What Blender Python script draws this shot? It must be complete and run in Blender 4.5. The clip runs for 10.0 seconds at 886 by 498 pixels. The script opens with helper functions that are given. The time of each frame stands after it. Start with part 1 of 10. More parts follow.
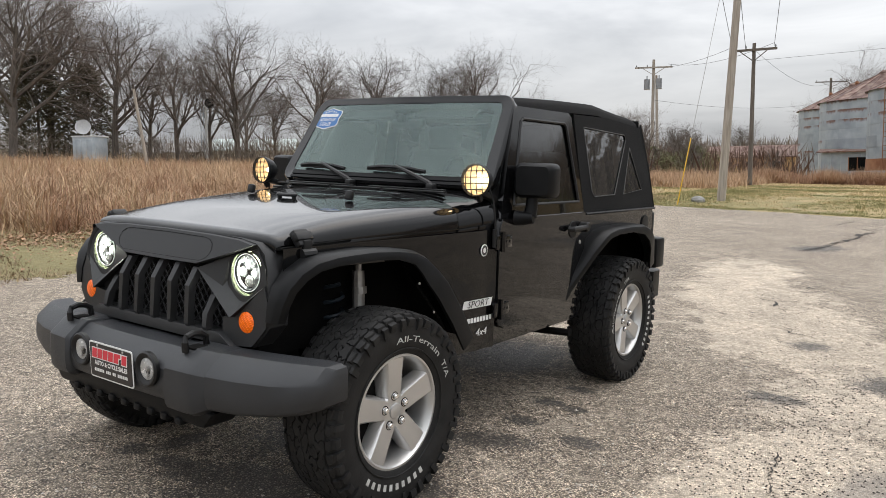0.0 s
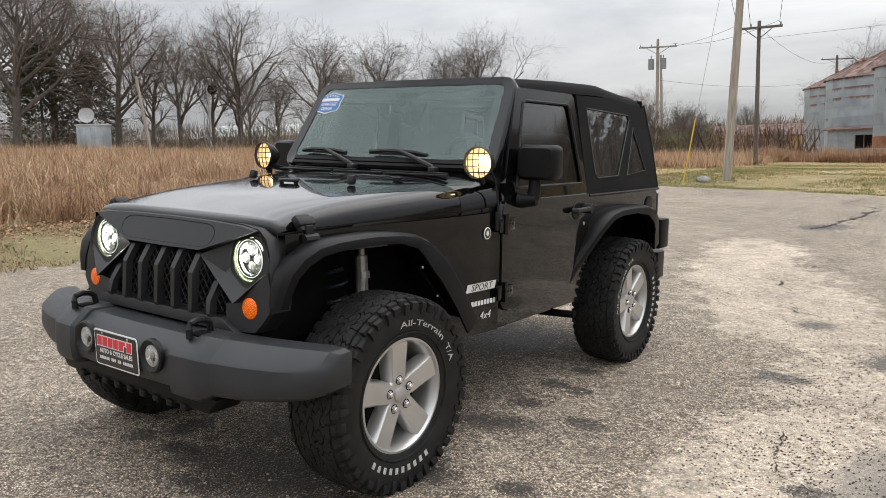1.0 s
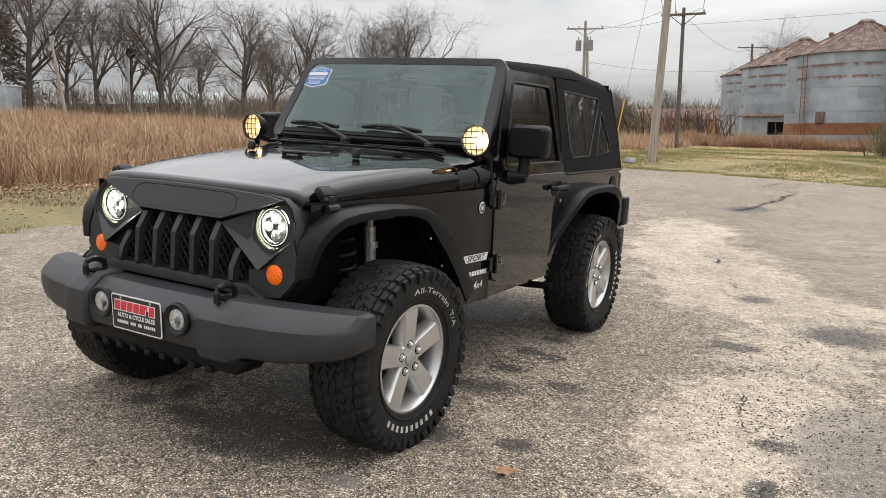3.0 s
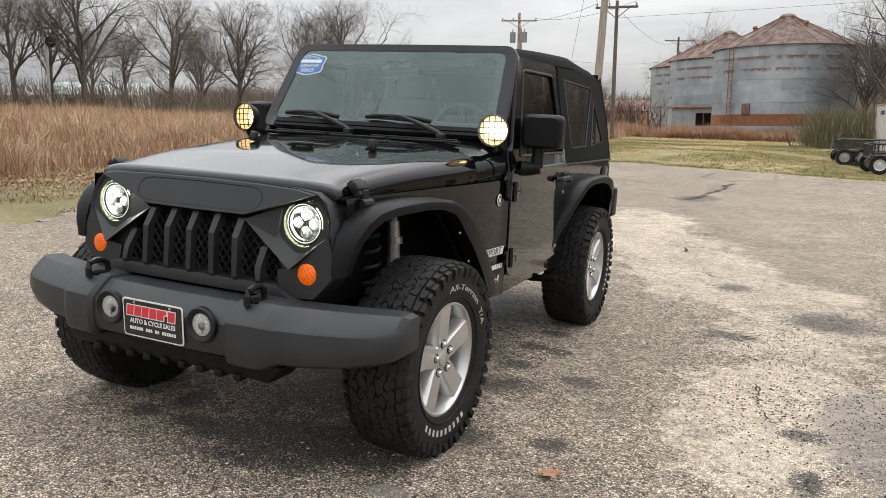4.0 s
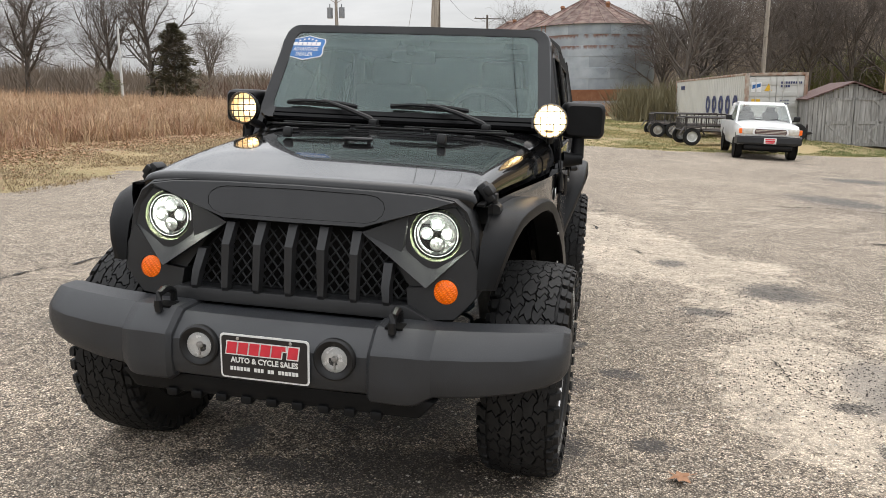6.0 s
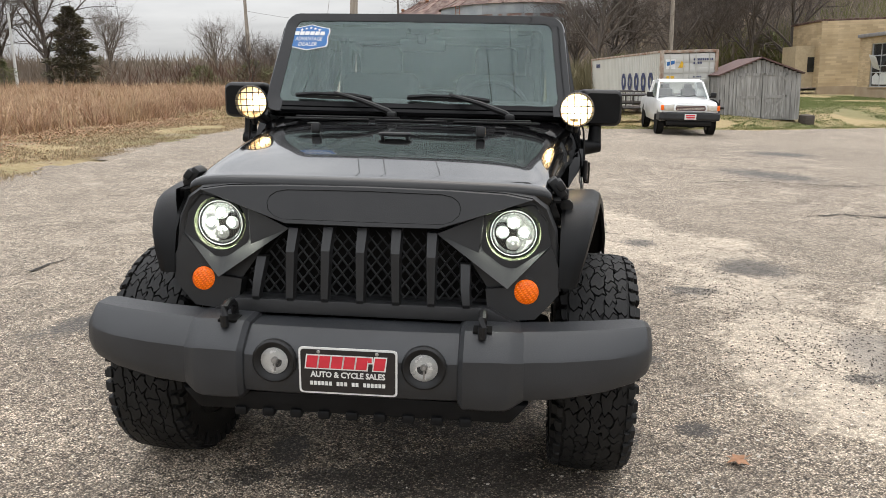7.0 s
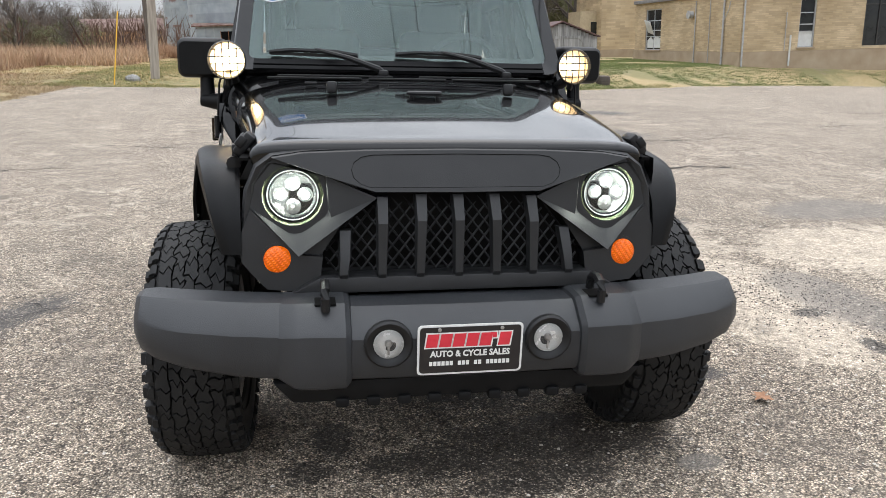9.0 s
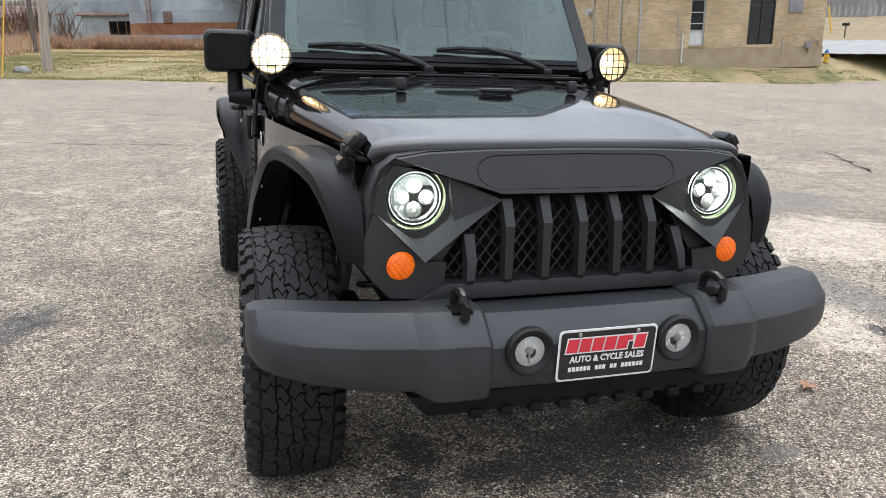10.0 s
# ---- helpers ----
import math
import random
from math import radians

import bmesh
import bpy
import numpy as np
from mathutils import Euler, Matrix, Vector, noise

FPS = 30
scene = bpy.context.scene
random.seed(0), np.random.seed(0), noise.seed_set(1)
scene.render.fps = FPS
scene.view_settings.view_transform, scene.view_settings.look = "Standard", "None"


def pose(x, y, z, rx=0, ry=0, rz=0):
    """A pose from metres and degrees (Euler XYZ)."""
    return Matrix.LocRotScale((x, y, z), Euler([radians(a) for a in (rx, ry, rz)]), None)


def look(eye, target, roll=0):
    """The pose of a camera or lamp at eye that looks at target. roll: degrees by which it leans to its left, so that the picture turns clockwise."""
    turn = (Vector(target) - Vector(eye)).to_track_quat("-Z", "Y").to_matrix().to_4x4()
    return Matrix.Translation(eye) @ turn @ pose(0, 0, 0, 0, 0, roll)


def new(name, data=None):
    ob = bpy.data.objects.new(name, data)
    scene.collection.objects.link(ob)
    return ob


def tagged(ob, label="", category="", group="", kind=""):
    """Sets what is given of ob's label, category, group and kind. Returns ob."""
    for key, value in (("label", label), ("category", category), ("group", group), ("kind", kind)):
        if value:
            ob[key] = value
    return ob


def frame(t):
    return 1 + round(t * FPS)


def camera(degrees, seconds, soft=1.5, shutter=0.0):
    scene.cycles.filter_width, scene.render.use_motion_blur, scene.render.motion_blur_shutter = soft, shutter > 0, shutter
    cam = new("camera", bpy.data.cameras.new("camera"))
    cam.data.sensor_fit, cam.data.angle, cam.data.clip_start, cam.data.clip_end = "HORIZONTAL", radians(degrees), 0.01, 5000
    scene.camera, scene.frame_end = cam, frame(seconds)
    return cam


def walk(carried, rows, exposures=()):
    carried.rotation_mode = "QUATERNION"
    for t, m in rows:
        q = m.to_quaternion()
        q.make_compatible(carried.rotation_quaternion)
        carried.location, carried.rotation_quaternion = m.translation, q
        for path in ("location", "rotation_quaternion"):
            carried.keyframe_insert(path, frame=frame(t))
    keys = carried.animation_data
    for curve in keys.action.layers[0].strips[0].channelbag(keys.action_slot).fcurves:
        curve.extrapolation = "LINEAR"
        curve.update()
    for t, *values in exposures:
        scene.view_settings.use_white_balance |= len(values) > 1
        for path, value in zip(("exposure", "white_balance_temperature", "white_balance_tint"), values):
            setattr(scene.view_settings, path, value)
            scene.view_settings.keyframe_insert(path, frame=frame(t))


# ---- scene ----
cam = camera(59.7, 10.0, 0.5)
PATH = [
    (0, (2.826, -2.408, 1.431), (1.673, -0.79, 1.199), 1.8),
    (0.5, (2.821, -2.403, 1.431), (1.663, -0.791, 1.182), 1.4),
    (1, (2.83, -2.395, 1.429), (1.67, -0.789, 1.155), 1.0),
    (1.5, (2.851, -2.402, 1.425), (1.705, -0.791, 1.125), 1.0),
    (2, (2.828, -2.487, 1.432), (1.717, -0.854, 1.116), 1.3),
    (2.5, (2.769, -2.705, 1.431), (1.712, -1.038, 1.108), 1.9),
    (2.7, (2.718, -2.74, 1.436), (1.69, -1.056, 1.109), 2.4),
    (3.8, (2.296, -2.797, 1.407), (1.428, -1.028, 1.069), 2.8),
    (4, (2.186, -2.826, 1.399), (1.354, -1.039, 1.056), 2.8),
    (4.5, (1.893, -2.95, 1.435), (1.161, -1.122, 1.084), 2.7),
    (5, (1.613, -2.928, 1.401), (1.0, -1.059, 1.042), 2.6),
    (5.5, (1.31, -2.885, 1.414), (0.821, -0.981, 1.049), 2.6),
    (5.7, (1.182, -2.912, 1.409), (0.737, -0.997, 1.04), 2.4),
    (6.8, (0.574, -2.925, 1.442), (0.37, -0.979, 1.028), 1.8),
    (7, (0.467, -2.907, 1.44), (0.304, -0.958, 1.02), 1.2),
    (7.5, (0.178, -2.957, 1.435), (0.126, -1.008, 0.989), 0.7),
    (8, (-0.056, -2.976, 1.441), (0.02, -1.033, 0.974), 0.6),
    (8.5, (-0.233, -2.834, 1.415), (-0.022, -0.905, 0.931), 0.9),
    (9, (-0.451, -2.72, 1.39), (-0.104, -0.814, 0.893), 1.3),
    (9.5, (-0.806, -2.66, 1.408), (-0.326, -0.786, 0.9), 1.7),
    (10, (-1.069, -2.483, 1.377), (-0.469, -0.643, 0.874), 2.0),
]
# The lot falls a little towards the vehicle's left; LOT lays its plane into the upright world.
LOT = pose(0, 0, 0, -0.37, 2.77, 0)
walk(cam, [(t, LOT @ look(eye, target, roll)) for t, eye, target, roll in PATH],
     [(0, 0.28, 6500, 10), (2.5, 0.32, 6620, 10), (5.5, 0.39, 6600, 10), (7.5, 0.47, 6540, 10), (8.5, 0.56, 6380, 10), (10, 0.57, 6080, 10)])

# ---- light: an overcast winter sky ----
world = bpy.data.worlds.new("overcast_sky")
scene.world = world
world.use_nodes = True
wn, wl = world.node_tree.nodes, world.node_tree.links
wn.clear()
w_out = wn.new("ShaderNodeOutputWorld")
w_bg = wn.new("ShaderNodeBackground")
w_sky = wn.new("ShaderNodeTexSky")
w_sky.sky_type, w_sky.sun_disc = "NISHITA", False
w_sky.sun_elevation, w_sky.sun_rotation = radians(64), radians(12)
w_sky.dust_density, w_sky.air_density, w_sky.ozone_density = 4.0, 1.0, 1.0
w_co = wn.new("ShaderNodeTexCoord")
w_map = wn.new("ShaderNodeMapping")
w_map.inputs["Scale"].default_value = (1.0, 1.0, 4.5)
w_n1 = wn.new("ShaderNodeTexNoise")
w_n1.inputs["Scale"].default_value, w_n1.inputs["Detail"].default_value, w_n1.inputs["Roughness"].default_value = 2.2, 6.0, 0.55
w_n1.inputs["Distortion"].default_value = 0.4
w_ramp = wn.new("ShaderNodeValToRGB")
w_ramp.color_ramp.elements[0].position, w_ramp.color_ramp.elements[0].color = 0.30, (2.50, 2.58, 2.70, 1)
w_ramp.color_ramp.elements[1].position, w_ramp.color_ramp.elements[1].color = 0.66, (4.40, 4.45, 4.50, 1)
w_mix = wn.new("ShaderNodeMix")
w_mix.data_type = "RGBA"
w_mix.inputs["Factor"].default_value = 0.93
wl.new(w_co.outputs["Generated"], w_map.inputs["Vector"])
wl.new(w_map.outputs["Vector"], w_n1.inputs["Vector"])
wl.new(w_n1.outputs["Fac"], w_ramp.inputs["Fac"])
wl.new(w_sky.outputs["Color"], w_mix.inputs["A"])
wl.new(w_ramp.outputs["Color"], w_mix.inputs["B"])
w_sep, w_up, w_mul = wn.new("ShaderNodeSeparateXYZ"), wn.new("ShaderNodeMapRange"), wn.new("ShaderNodeVectorMath")
w_up.inputs["From Min"].default_value, w_up.inputs["From Max"].default_value = 0.0, 1.0
w_up.inputs["To Min"].default_value, w_up.inputs["To Max"].default_value = 1.0, 5.5     # an overcast sky is brightest overhead
w_mul.operation = "SCALE"
wl.new(w_co.outputs["Generated"], w_sep.inputs["Vector"])
w_pow = wn.new("ShaderNodeMath")
w_pow.operation = "POWER"
w_pow.use_clamp = True
w_pow.inputs[1].default_value = 0.95
wl.new(w_sep.outputs["Z"], w_pow.inputs[0])
wl.new(w_pow.outputs["Value"], w_up.inputs["Value"])
wl.new(w_mix.outputs["Result"], w_mul.inputs[0])
wl.new(w_up.outputs["Result"], w_mul.inputs["Scale"])
wl.new(w_mul.outputs["Vector"], w_bg.inputs["Color"])
w_bg.inputs["Strength"].default_value = 0.10
wl.new(w_bg.outputs["Background"], w_out.inputs["Surface"])

sun = new("sun", bpy.data.lights.new("sun", "SUN"))
sun.data.energy, sun.data.angle, sun.data.color = 0.5 * 0.6, radians(60), (1.0, 0.97, 0.93)
sun.matrix_world = look((3, 14, 30), (0, 0, 0))


# ---- materials ----
def mat(name, c1, c2=None, scale=6.0, rough=0.6, rvar=0.08, bump=0.0, bscale=60.0, metal=0.0, coat=0.0, spec=0.5, big=0.0, stretch=(1, 1, 1), emit=None, power=0.0, rand=0.0, detail=5.0, contrast=0.28, shift=0.0):
    """A surface with colour that wanders between two tones, uneven gloss and fine relief, in metres of the thing itself."""
    m = bpy.data.materials.new(name)
    m.use_nodes = True
    n, l = m.node_tree.nodes, m.node_tree.links
    b = n["Principled BSDF"]
    c2 = c2 or tuple(v * 0.8 for v in c1)
    co, mp = n.new("ShaderNodeTexCoord"), n.new("ShaderNodeMapping")
    mp.inputs["Scale"].default_value = stretch
    l.new(co.outputs["Object"], mp.inputs["Vector"])
    vec = mp.outputs["Vector"]
    t1 = n.new("ShaderNodeTexNoise")
    t1.inputs["Scale"].default_value, t1.inputs["Detail"].default_value = scale, detail
    l.new(vec, t1.inputs["Vector"])
    r1 = n.new("ShaderNodeValToRGB")
    r1.color_ramp.elements[0].position, r1.color_ramp.elements[1].position = 0.5 + shift - contrast / 2 * 1.2, 0.5 + shift + contrast / 2 * 1.2
    r1.color_ramp.elements[0].color, r1.color_ramp.elements[1].color = (*c1, 1), (*c2, 1)
    l.new(t1.outputs["Fac"], r1.inputs["Fac"])
    col = r1.outputs["Color"]
    if rand:
        oi = n.new("ShaderNodeObjectInfo")
        hv = n.new("ShaderNodeHueSaturation")
        mr = n.new("ShaderNodeMapRange")
        mr.inputs["To Min"].default_value, mr.inputs["To Max"].default_value = 1 - rand, 1 + rand
        l.new(oi.outputs["Random"], mr.inputs["Value"])
        l.new(mr.outputs["Result"], hv.inputs["Value"])
        l.new(col, hv.inputs["Color"])
        col = hv.outputs["Color"]
    l.new(col, b.inputs["Base Color"])
    t2 = n.new("ShaderNodeTexNoise")
    t2.inputs["Scale"].default_value, t2.inputs["Detail"].default_value = bscale, 4.0
    l.new(vec, t2.inputs["Vector"])
    m2 = n.new("ShaderNodeMapRange")
    m2.inputs["To Min"].default_value, m2.inputs["To Max"].default_value = max(0.0, rough - rvar), min(1.0, rough + rvar)
    l.new(t1.outputs["Fac"], m2.inputs["Value"])
    l.new(m2.outputs["Result"], b.inputs["Roughness"])
    b.inputs["Metallic"].default_value, b.inputs["Coat Weight"].default_value = metal, coat
    b.inputs["Coat Roughness"].default_value = 0.03
    b.inputs["Specular IOR Level"].default_value = spec
    if bump:
        bp = n.new("ShaderNodeBump")
        bp.inputs["Strength"].default_value, bp.inputs["Distance"].default_value = 1.0, bump
        l.new(t2.outputs["Fac"], bp.inputs["Height"])
        l.new(bp.outputs["Normal"], b.inputs["Normal"])
    if emit:
        b.inputs["Emission Color"].default_value, b.inputs["Emission Strength"].default_value = (*emit, 1), power
    return m


def glass(name, tint=(0.8, 0.85, 0.83), rough=0.0, clear=0.75, haze=0.0, ior=1.52, film=(0.5, 0.56, 0.54), wavy=0.0, sheen=(1, 1, 1)):
    """Thin glass: partly clear, with true gloss on top."""
    m = bpy.data.materials.new(name)
    m.use_nodes = True
    n, l = m.node_tree.nodes, m.node_tree.links
    n.clear()
    out, mix, tr, gl, fr = (n.new("ShaderNode" + k) for k in ("OutputMaterial", "MixShader", "BsdfTransparent", "BsdfGlossy", "Fresnel"))
    tr.inputs["Color"].default_value = (*[v * clear for v in tint], 1)
    gl.inputs["Roughness"].default_value = rough
    gl.inputs["Color"].default_value = (*sheen, 1)
    fr.inputs["IOR"].default_value = ior
    l.new(fr.outputs["Fac"], mix.inputs["Fac"])
    df, hz = n.new("ShaderNodeBsdfDiffuse"), n.new("ShaderNodeMixShader")     # a pale diffuse veil for lit haze in the glass, weighted by haze
    df.inputs["Color"].default_value, hz.inputs["Fac"].default_value = (*film, 1), haze
    l.new(tr.outputs["BSDF"], hz.inputs[1])
    l.new(df.outputs["BSDF"], hz.inputs[2])
    l.new(hz.outputs["Shader"], mix.inputs[1])
    l.new(gl.outputs["BSDF"], mix.inputs[2])
    if wavy:
        nz, bp = n.new("ShaderNodeTexNoise"), n.new("ShaderNodeBump")
        nz.inputs["Scale"].default_value, nz.inputs["Detail"].default_value = 7.0, 2.0
        bp.inputs["Distance"].default_value = wavy
        l.new(n.new("ShaderNodeTexCoord").outputs["Object"], nz.inputs["Vector"])
        l.new(nz.outputs["Fac"], bp.inputs["Height"])
        l.new(bp.outputs["Normal"], gl.inputs["Normal"])
    l.new(mix.outputs["Shader"], out.inputs["Surface"])
    return m


PAINT = mat("black_gloss_paint", (0.003, 0.003, 0.0033), (0.004, 0.004, 0.0044), 3, 0.16, 0.03, 0.0001, 25, coat=1.0, spec=0.04)
PAINT.node_tree.nodes["Principled BSDF"].inputs["Coat IOR"].default_value = 1.40
SATIN = mat("satin_black_plastic", (0.005, 0.0052, 0.0056), (0.008, 0.0082, 0.0088), 9, 0.42, 0.06, 0.0003, 240, spec=0.14)
TEXTURED = mat("textured_grey_plastic", (0.0195, 0.0206, 0.0226), (0.0285, 0.0300, 0.0328), 5, 0.47, 0.10, 0.0006, 420, spec=0.40)
RUBBER = mat("tyre_rubber", (0.0075, 0.0075, 0.0078), (0.017, 0.0166, 0.0162), 14, 0.62, 0.1, 0.0008, 130, spec=0.25)
TRIM = mat("black_trim", (0.007, 0.007, 0.0075), (0.011, 0.011, 0.0115), 12, 0.45, 0.1, 0.0003, 300, spec=0.3)
DARK = mat("underbody_black", (0.004, 0.004, 0.004), (0.008, 0.0075, 0.007), 7, 0.85, 0.1, 0.001, 60, spec=0.08)
ALLOY = mat("silver_alloy", (0.50, 0.50, 0.49), (0.56, 0.55, 0.54), 6, 0.34, 0.05, 0.0002, 200, metal=0.75)
CHROME = mat("chrome", (0.75, 0.75, 0.75), (0.8, 0.8, 0.8), 5, 0.12, 0.04, metal=1.0)
STEEL = mat("dull_steel", (0.35, 0.34, 0.33), (0.45, 0.44, 0.42), 30, 0.45, 0.1, 0.0005, 90, metal=0.8)
CANVAS = mat("black_canvas", (0.007, 0.007, 0.0073), (0.012, 0.012, 0.012), 4, 0.85, 0.06, 0.0008, 500, spec=0.15)
VINYL = glass("clear_vinyl", (0.75, 0.75, 0.74), 0.06, 0.35, 0.04, 1.8, (0.5, 0.5, 0.49), wavy=0.010)
GLASS = glass("windscreen_glass", (0.80, 0.90, 0.87), 0.0, 0.92, 0.0, 1.75, (0.36, 0.50, 0.48), sheen=(0.82, 1.0, 0.96))
TINTED = glass("tinted_glass", (0.55, 0.57, 0.55), 0.0, 0.42, 0.0, 1.8)
CLEAR = glass("lamp_glass", (0.95, 0.95, 0.95), 0.0, 0.95)
WHITE = mat("white_letters", (0.72, 0.72, 0.70), (0.64, 0.64, 0.62), 40, 0.6, 0.05)
TYREWHITE = mat("grubby_white_letters", (0.50, 0.50, 0.48), (0.36, 0.36, 0.345), 60, 0.75, 0.05)
RED = mat("red_print", (0.62, 0.03, 0.05), (0.55, 0.03, 0.045), 30, 0.4, 0.05)
BLACKPRINT = mat("black_print", (0.012, 0.010, 0.011), (0.016, 0.014, 0.014), 30, 0.35, 0.05)
BLUE = mat("blue_print", (0.018, 0.115, 0.33), (0.022, 0.135, 0.37), 20, 0.4, 0.05)
# a little emission is added to the amber so it doesn't look dull
AMBER = mat("amber_lens", (0.85, 0.15, 0.002), (0.62, 0.08, 0.002), 60, 0.3, 0.05, coat=0.3, spec=0.3, emit=(1.0, 0.17, 0.0), power=0.22)


def fluted(m, scale, depth, shade):
    """Fine crossed flutes pressed into a lens, their shading also painted into its colour."""
    n, l = m.node_tree.nodes, m.node_tree.links
    b = n["Principled BSDF"]
    co, mp = n.new("ShaderNodeTexCoord"), n.new("ShaderNodeMapping")
    mp.inputs["Rotation"].default_value = (0, radians(38), 0)
    l.new(co.outputs["Object"], mp.inputs["Vector"])
    bp, hv, mr, mx = n.new("ShaderNodeBump"), n.new("ShaderNodeHueSaturation"), n.new("ShaderNodeMapRange"), n.new("ShaderNodeMath")
    mx.operation = "MULTIPLY"
    for k, axis in enumerate(("X", "Z")):
        w = n.new("ShaderNodeTexWave")
        w.bands_direction = axis
        w.inputs["Scale"].default_value = scale * (1.0 if k else 0.55)
        l.new(mp.outputs["Vector"], w.inputs["Vector"])
        l.new(w.outputs["Fac"], mx.inputs[k])
    bp.inputs["Distance"].default_value = depth
    l.new(mx.outputs["Value"], bp.inputs["Height"])
    l.new(bp.outputs["Normal"], b.inputs["Normal"])
    # the hollows between flutes get a darker base colour, as shade would give
    mr.inputs["To Min"].default_value, mr.inputs["To Max"].default_value = shade, 1.15
    l.new(mx.outputs["Value"], mr.inputs["Value"])
    l.new(mr.outputs["Result"], hv.inputs["Value"])
    l.new(b.inputs["Base Color"].links[0].from_socket, hv.inputs["Color"])
    l.new(hv.outputs["Color"], b.inputs["Base Color"])


fluted(AMBER, 42, 0.003, 0.72)
REDLENS = mat("red_lens", (0.35, 0.01, 0.01), (0.28, 0.01, 0.01), 30, 0.2, 0.05, coat=0.6)
LED = mat("led_lit", (0.9, 0.9, 0.9), None, 5, 0.3, emit=(0.95, 1.0, 0.86), power=90.0)
LED.cycles.emission_sampling = "FRONT"
HALO = mat("halo_lit", (0.9, 0.9, 0.9), None, 5, 0.3, emit=(0.95, 1.0, 0.90), power=0.28)
# glow of an added ring that throws headlight spill on the wing
LEAK = mat("lamp_edge_glow", (0.8, 0.8, 0.6), None, 5, 0.4, emit=(0.86, 1.0, 0.56), power=70.0)
REFLECTOR = mat("lamp_reflector", (0.75, 0.76, 0.74), (0.5, 0.51, 0.5), 60, 0.2, 0.1, 0.002, 110, metal=0.8, emit=(0.93, 1.0, 0.95), power=0.16)
FOGLENS = mat("fog_reflector", (0.66, 0.66, 0.65), (0.84, 0.84, 0.82), 30, 0.26, 0.08, 0.0012, 60, metal=0.35)
WARMBULB = mat("warm_bulb_lit", (0.9, 0.8, 0.6), None, 5, 0.3, emit=(1.0, 0.80, 0.50), power=60.0)
LAMPMIRROR = mat("lamp_bowl_mirror", (0.86, 0.82, 0.74), (0.80, 0.75, 0.66), 30, 0.34, 0.04, metal=1.0)


def lit_lens_material():
    """A fluted lamp glass: half clear, half filled with scattered warm light."""
    m = bpy.data.materials.new("warm_lit_lens")
    m.use_nodes = True
    n, l = m.node_tree.nodes, m.node_tree.links
    n.clear()
    out, mix, tr, em, tx, co, rp = (n.new("ShaderNode" + k) for k in ("OutputMaterial", "MixShader", "BsdfTransparent", "Emission", "TexNoise", "TexCoord", "ValToRGB"))
    tx.inputs["Scale"].default_value, tx.inputs["Detail"].default_value = 38.0, 3.0
    rp.color_ramp.elements[0].position, rp.color_ramp.elements[1].position = 0.35, 0.65
    rp.color_ramp.elements[0].color, rp.color_ramp.elements[1].color = (0.90, 0.46, 0.15, 1), (1.0, 0.80, 0.46, 1)
    l.new(co.outputs["Object"], tx.inputs["Vector"])
    l.new(tx.outputs["Fac"], rp.inputs["Fac"])
    l.new(rp.outputs["Color"], em.inputs["Color"])
    em.inputs["Strength"].default_value = 1.5
    tr.inputs["Color"].default_value = (1.0, 0.90, 0.74, 1)
    mix.inputs["Fac"].default_value = 0.5
    l.new(tr.outputs["BSDF"], mix.inputs[1])
    l.new(em.outputs["Emission"], mix.inputs[2])
    l.new(mix.outputs["Shader"], out.inputs["Surface"])
    return m


WARM = lit_lens_material()
SEAT = mat("dark_cloth", (0.085, 0.088, 0.088), (0.12, 0.122, 0.123), 20, 0.9, 0.05, 0.001, 300)
DASH = mat("dash_plastic", (0.05, 0.052, 0.053), (0.07, 0.072, 0.074), 8, 0.7, 0.05, 0.0004, 300)


# ---- shaping helpers ----
def box(bm, c, s, bevel=0.0, m=None, seg=2):
    g = bmesh.ops.create_cube(bm, size=1.0)["verts"]
    bmesh.ops.scale(bm, vec=s, verts=g)
    if bevel:
        es = list({e for v in g for e in v.link_edges})
        g = list({v for f in bmesh.ops.bevel(bm, geom=es, offset=bevel, segments=seg, profile=0.5, affect="EDGES")["faces"] for v in f.verts} | {v for v in g if v.is_valid})
    bmesh.ops.transform(bm, matrix=Matrix.Translation(c) @ (m or Matrix()), verts=g)
    return g


def prism(bm, pts, axis, a, b, bevel=0.0, seg=2):
    """A polygon drawn in the other two axes (in x, y, z order), drawn out from a to b along axis."""
    def put(u, v, w):
        return {"x": (w, u, v), "y": (u, w, v), "z": (u, v, w)}[axis]
    lo = [bm.verts.new(put(u, v, a)) for u, v in pts]
    hi = [bm.verts.new(put(u, v, b)) for u, v in pts]
    fs = [bm.faces.new(lo), bm.faces.new(hi)]
    for i in range(len(pts)):
        fs.append(bm.faces.new((lo[i], lo[(i + 1) % len(pts)], hi[(i + 1) % len(pts)], hi[i])))
    bmesh.ops.recalc_face_normals(bm, faces=fs)
    out = lo + hi
    if bevel:
        es = list({e for f in fs for e in f.edges})
        r = bmesh.ops.bevel(bm, geom=es, offset=bevel, segments=seg, profile=0.5, affect="EDGES")
        out = list({v for f in r["faces"] for v in f.verts} | {v for v in out if v.is_valid})
    return out


def loft(bm, rings, closed=True, caps=True):
    """Skin over rings of equally many points."""
    vs = [[bm.verts.new(p) for p in r] for r in rings]
    n = len(rings[0])
    fs = []
    for a, b in zip(vs, vs[1:]):
        for i in range(n if closed else n - 1):
            fs.append(bm.faces.new((a[i], a[(i + 1) % n], b[(i + 1) % n], b[i])))
    if caps and closed:
        fs += [bm.faces.new(vs[0]), bm.faces.new(list(reversed(vs[-1])))]
    bmesh.ops.recalc_face_normals(bm, faces=fs)
    return [v for r in vs for v in r]


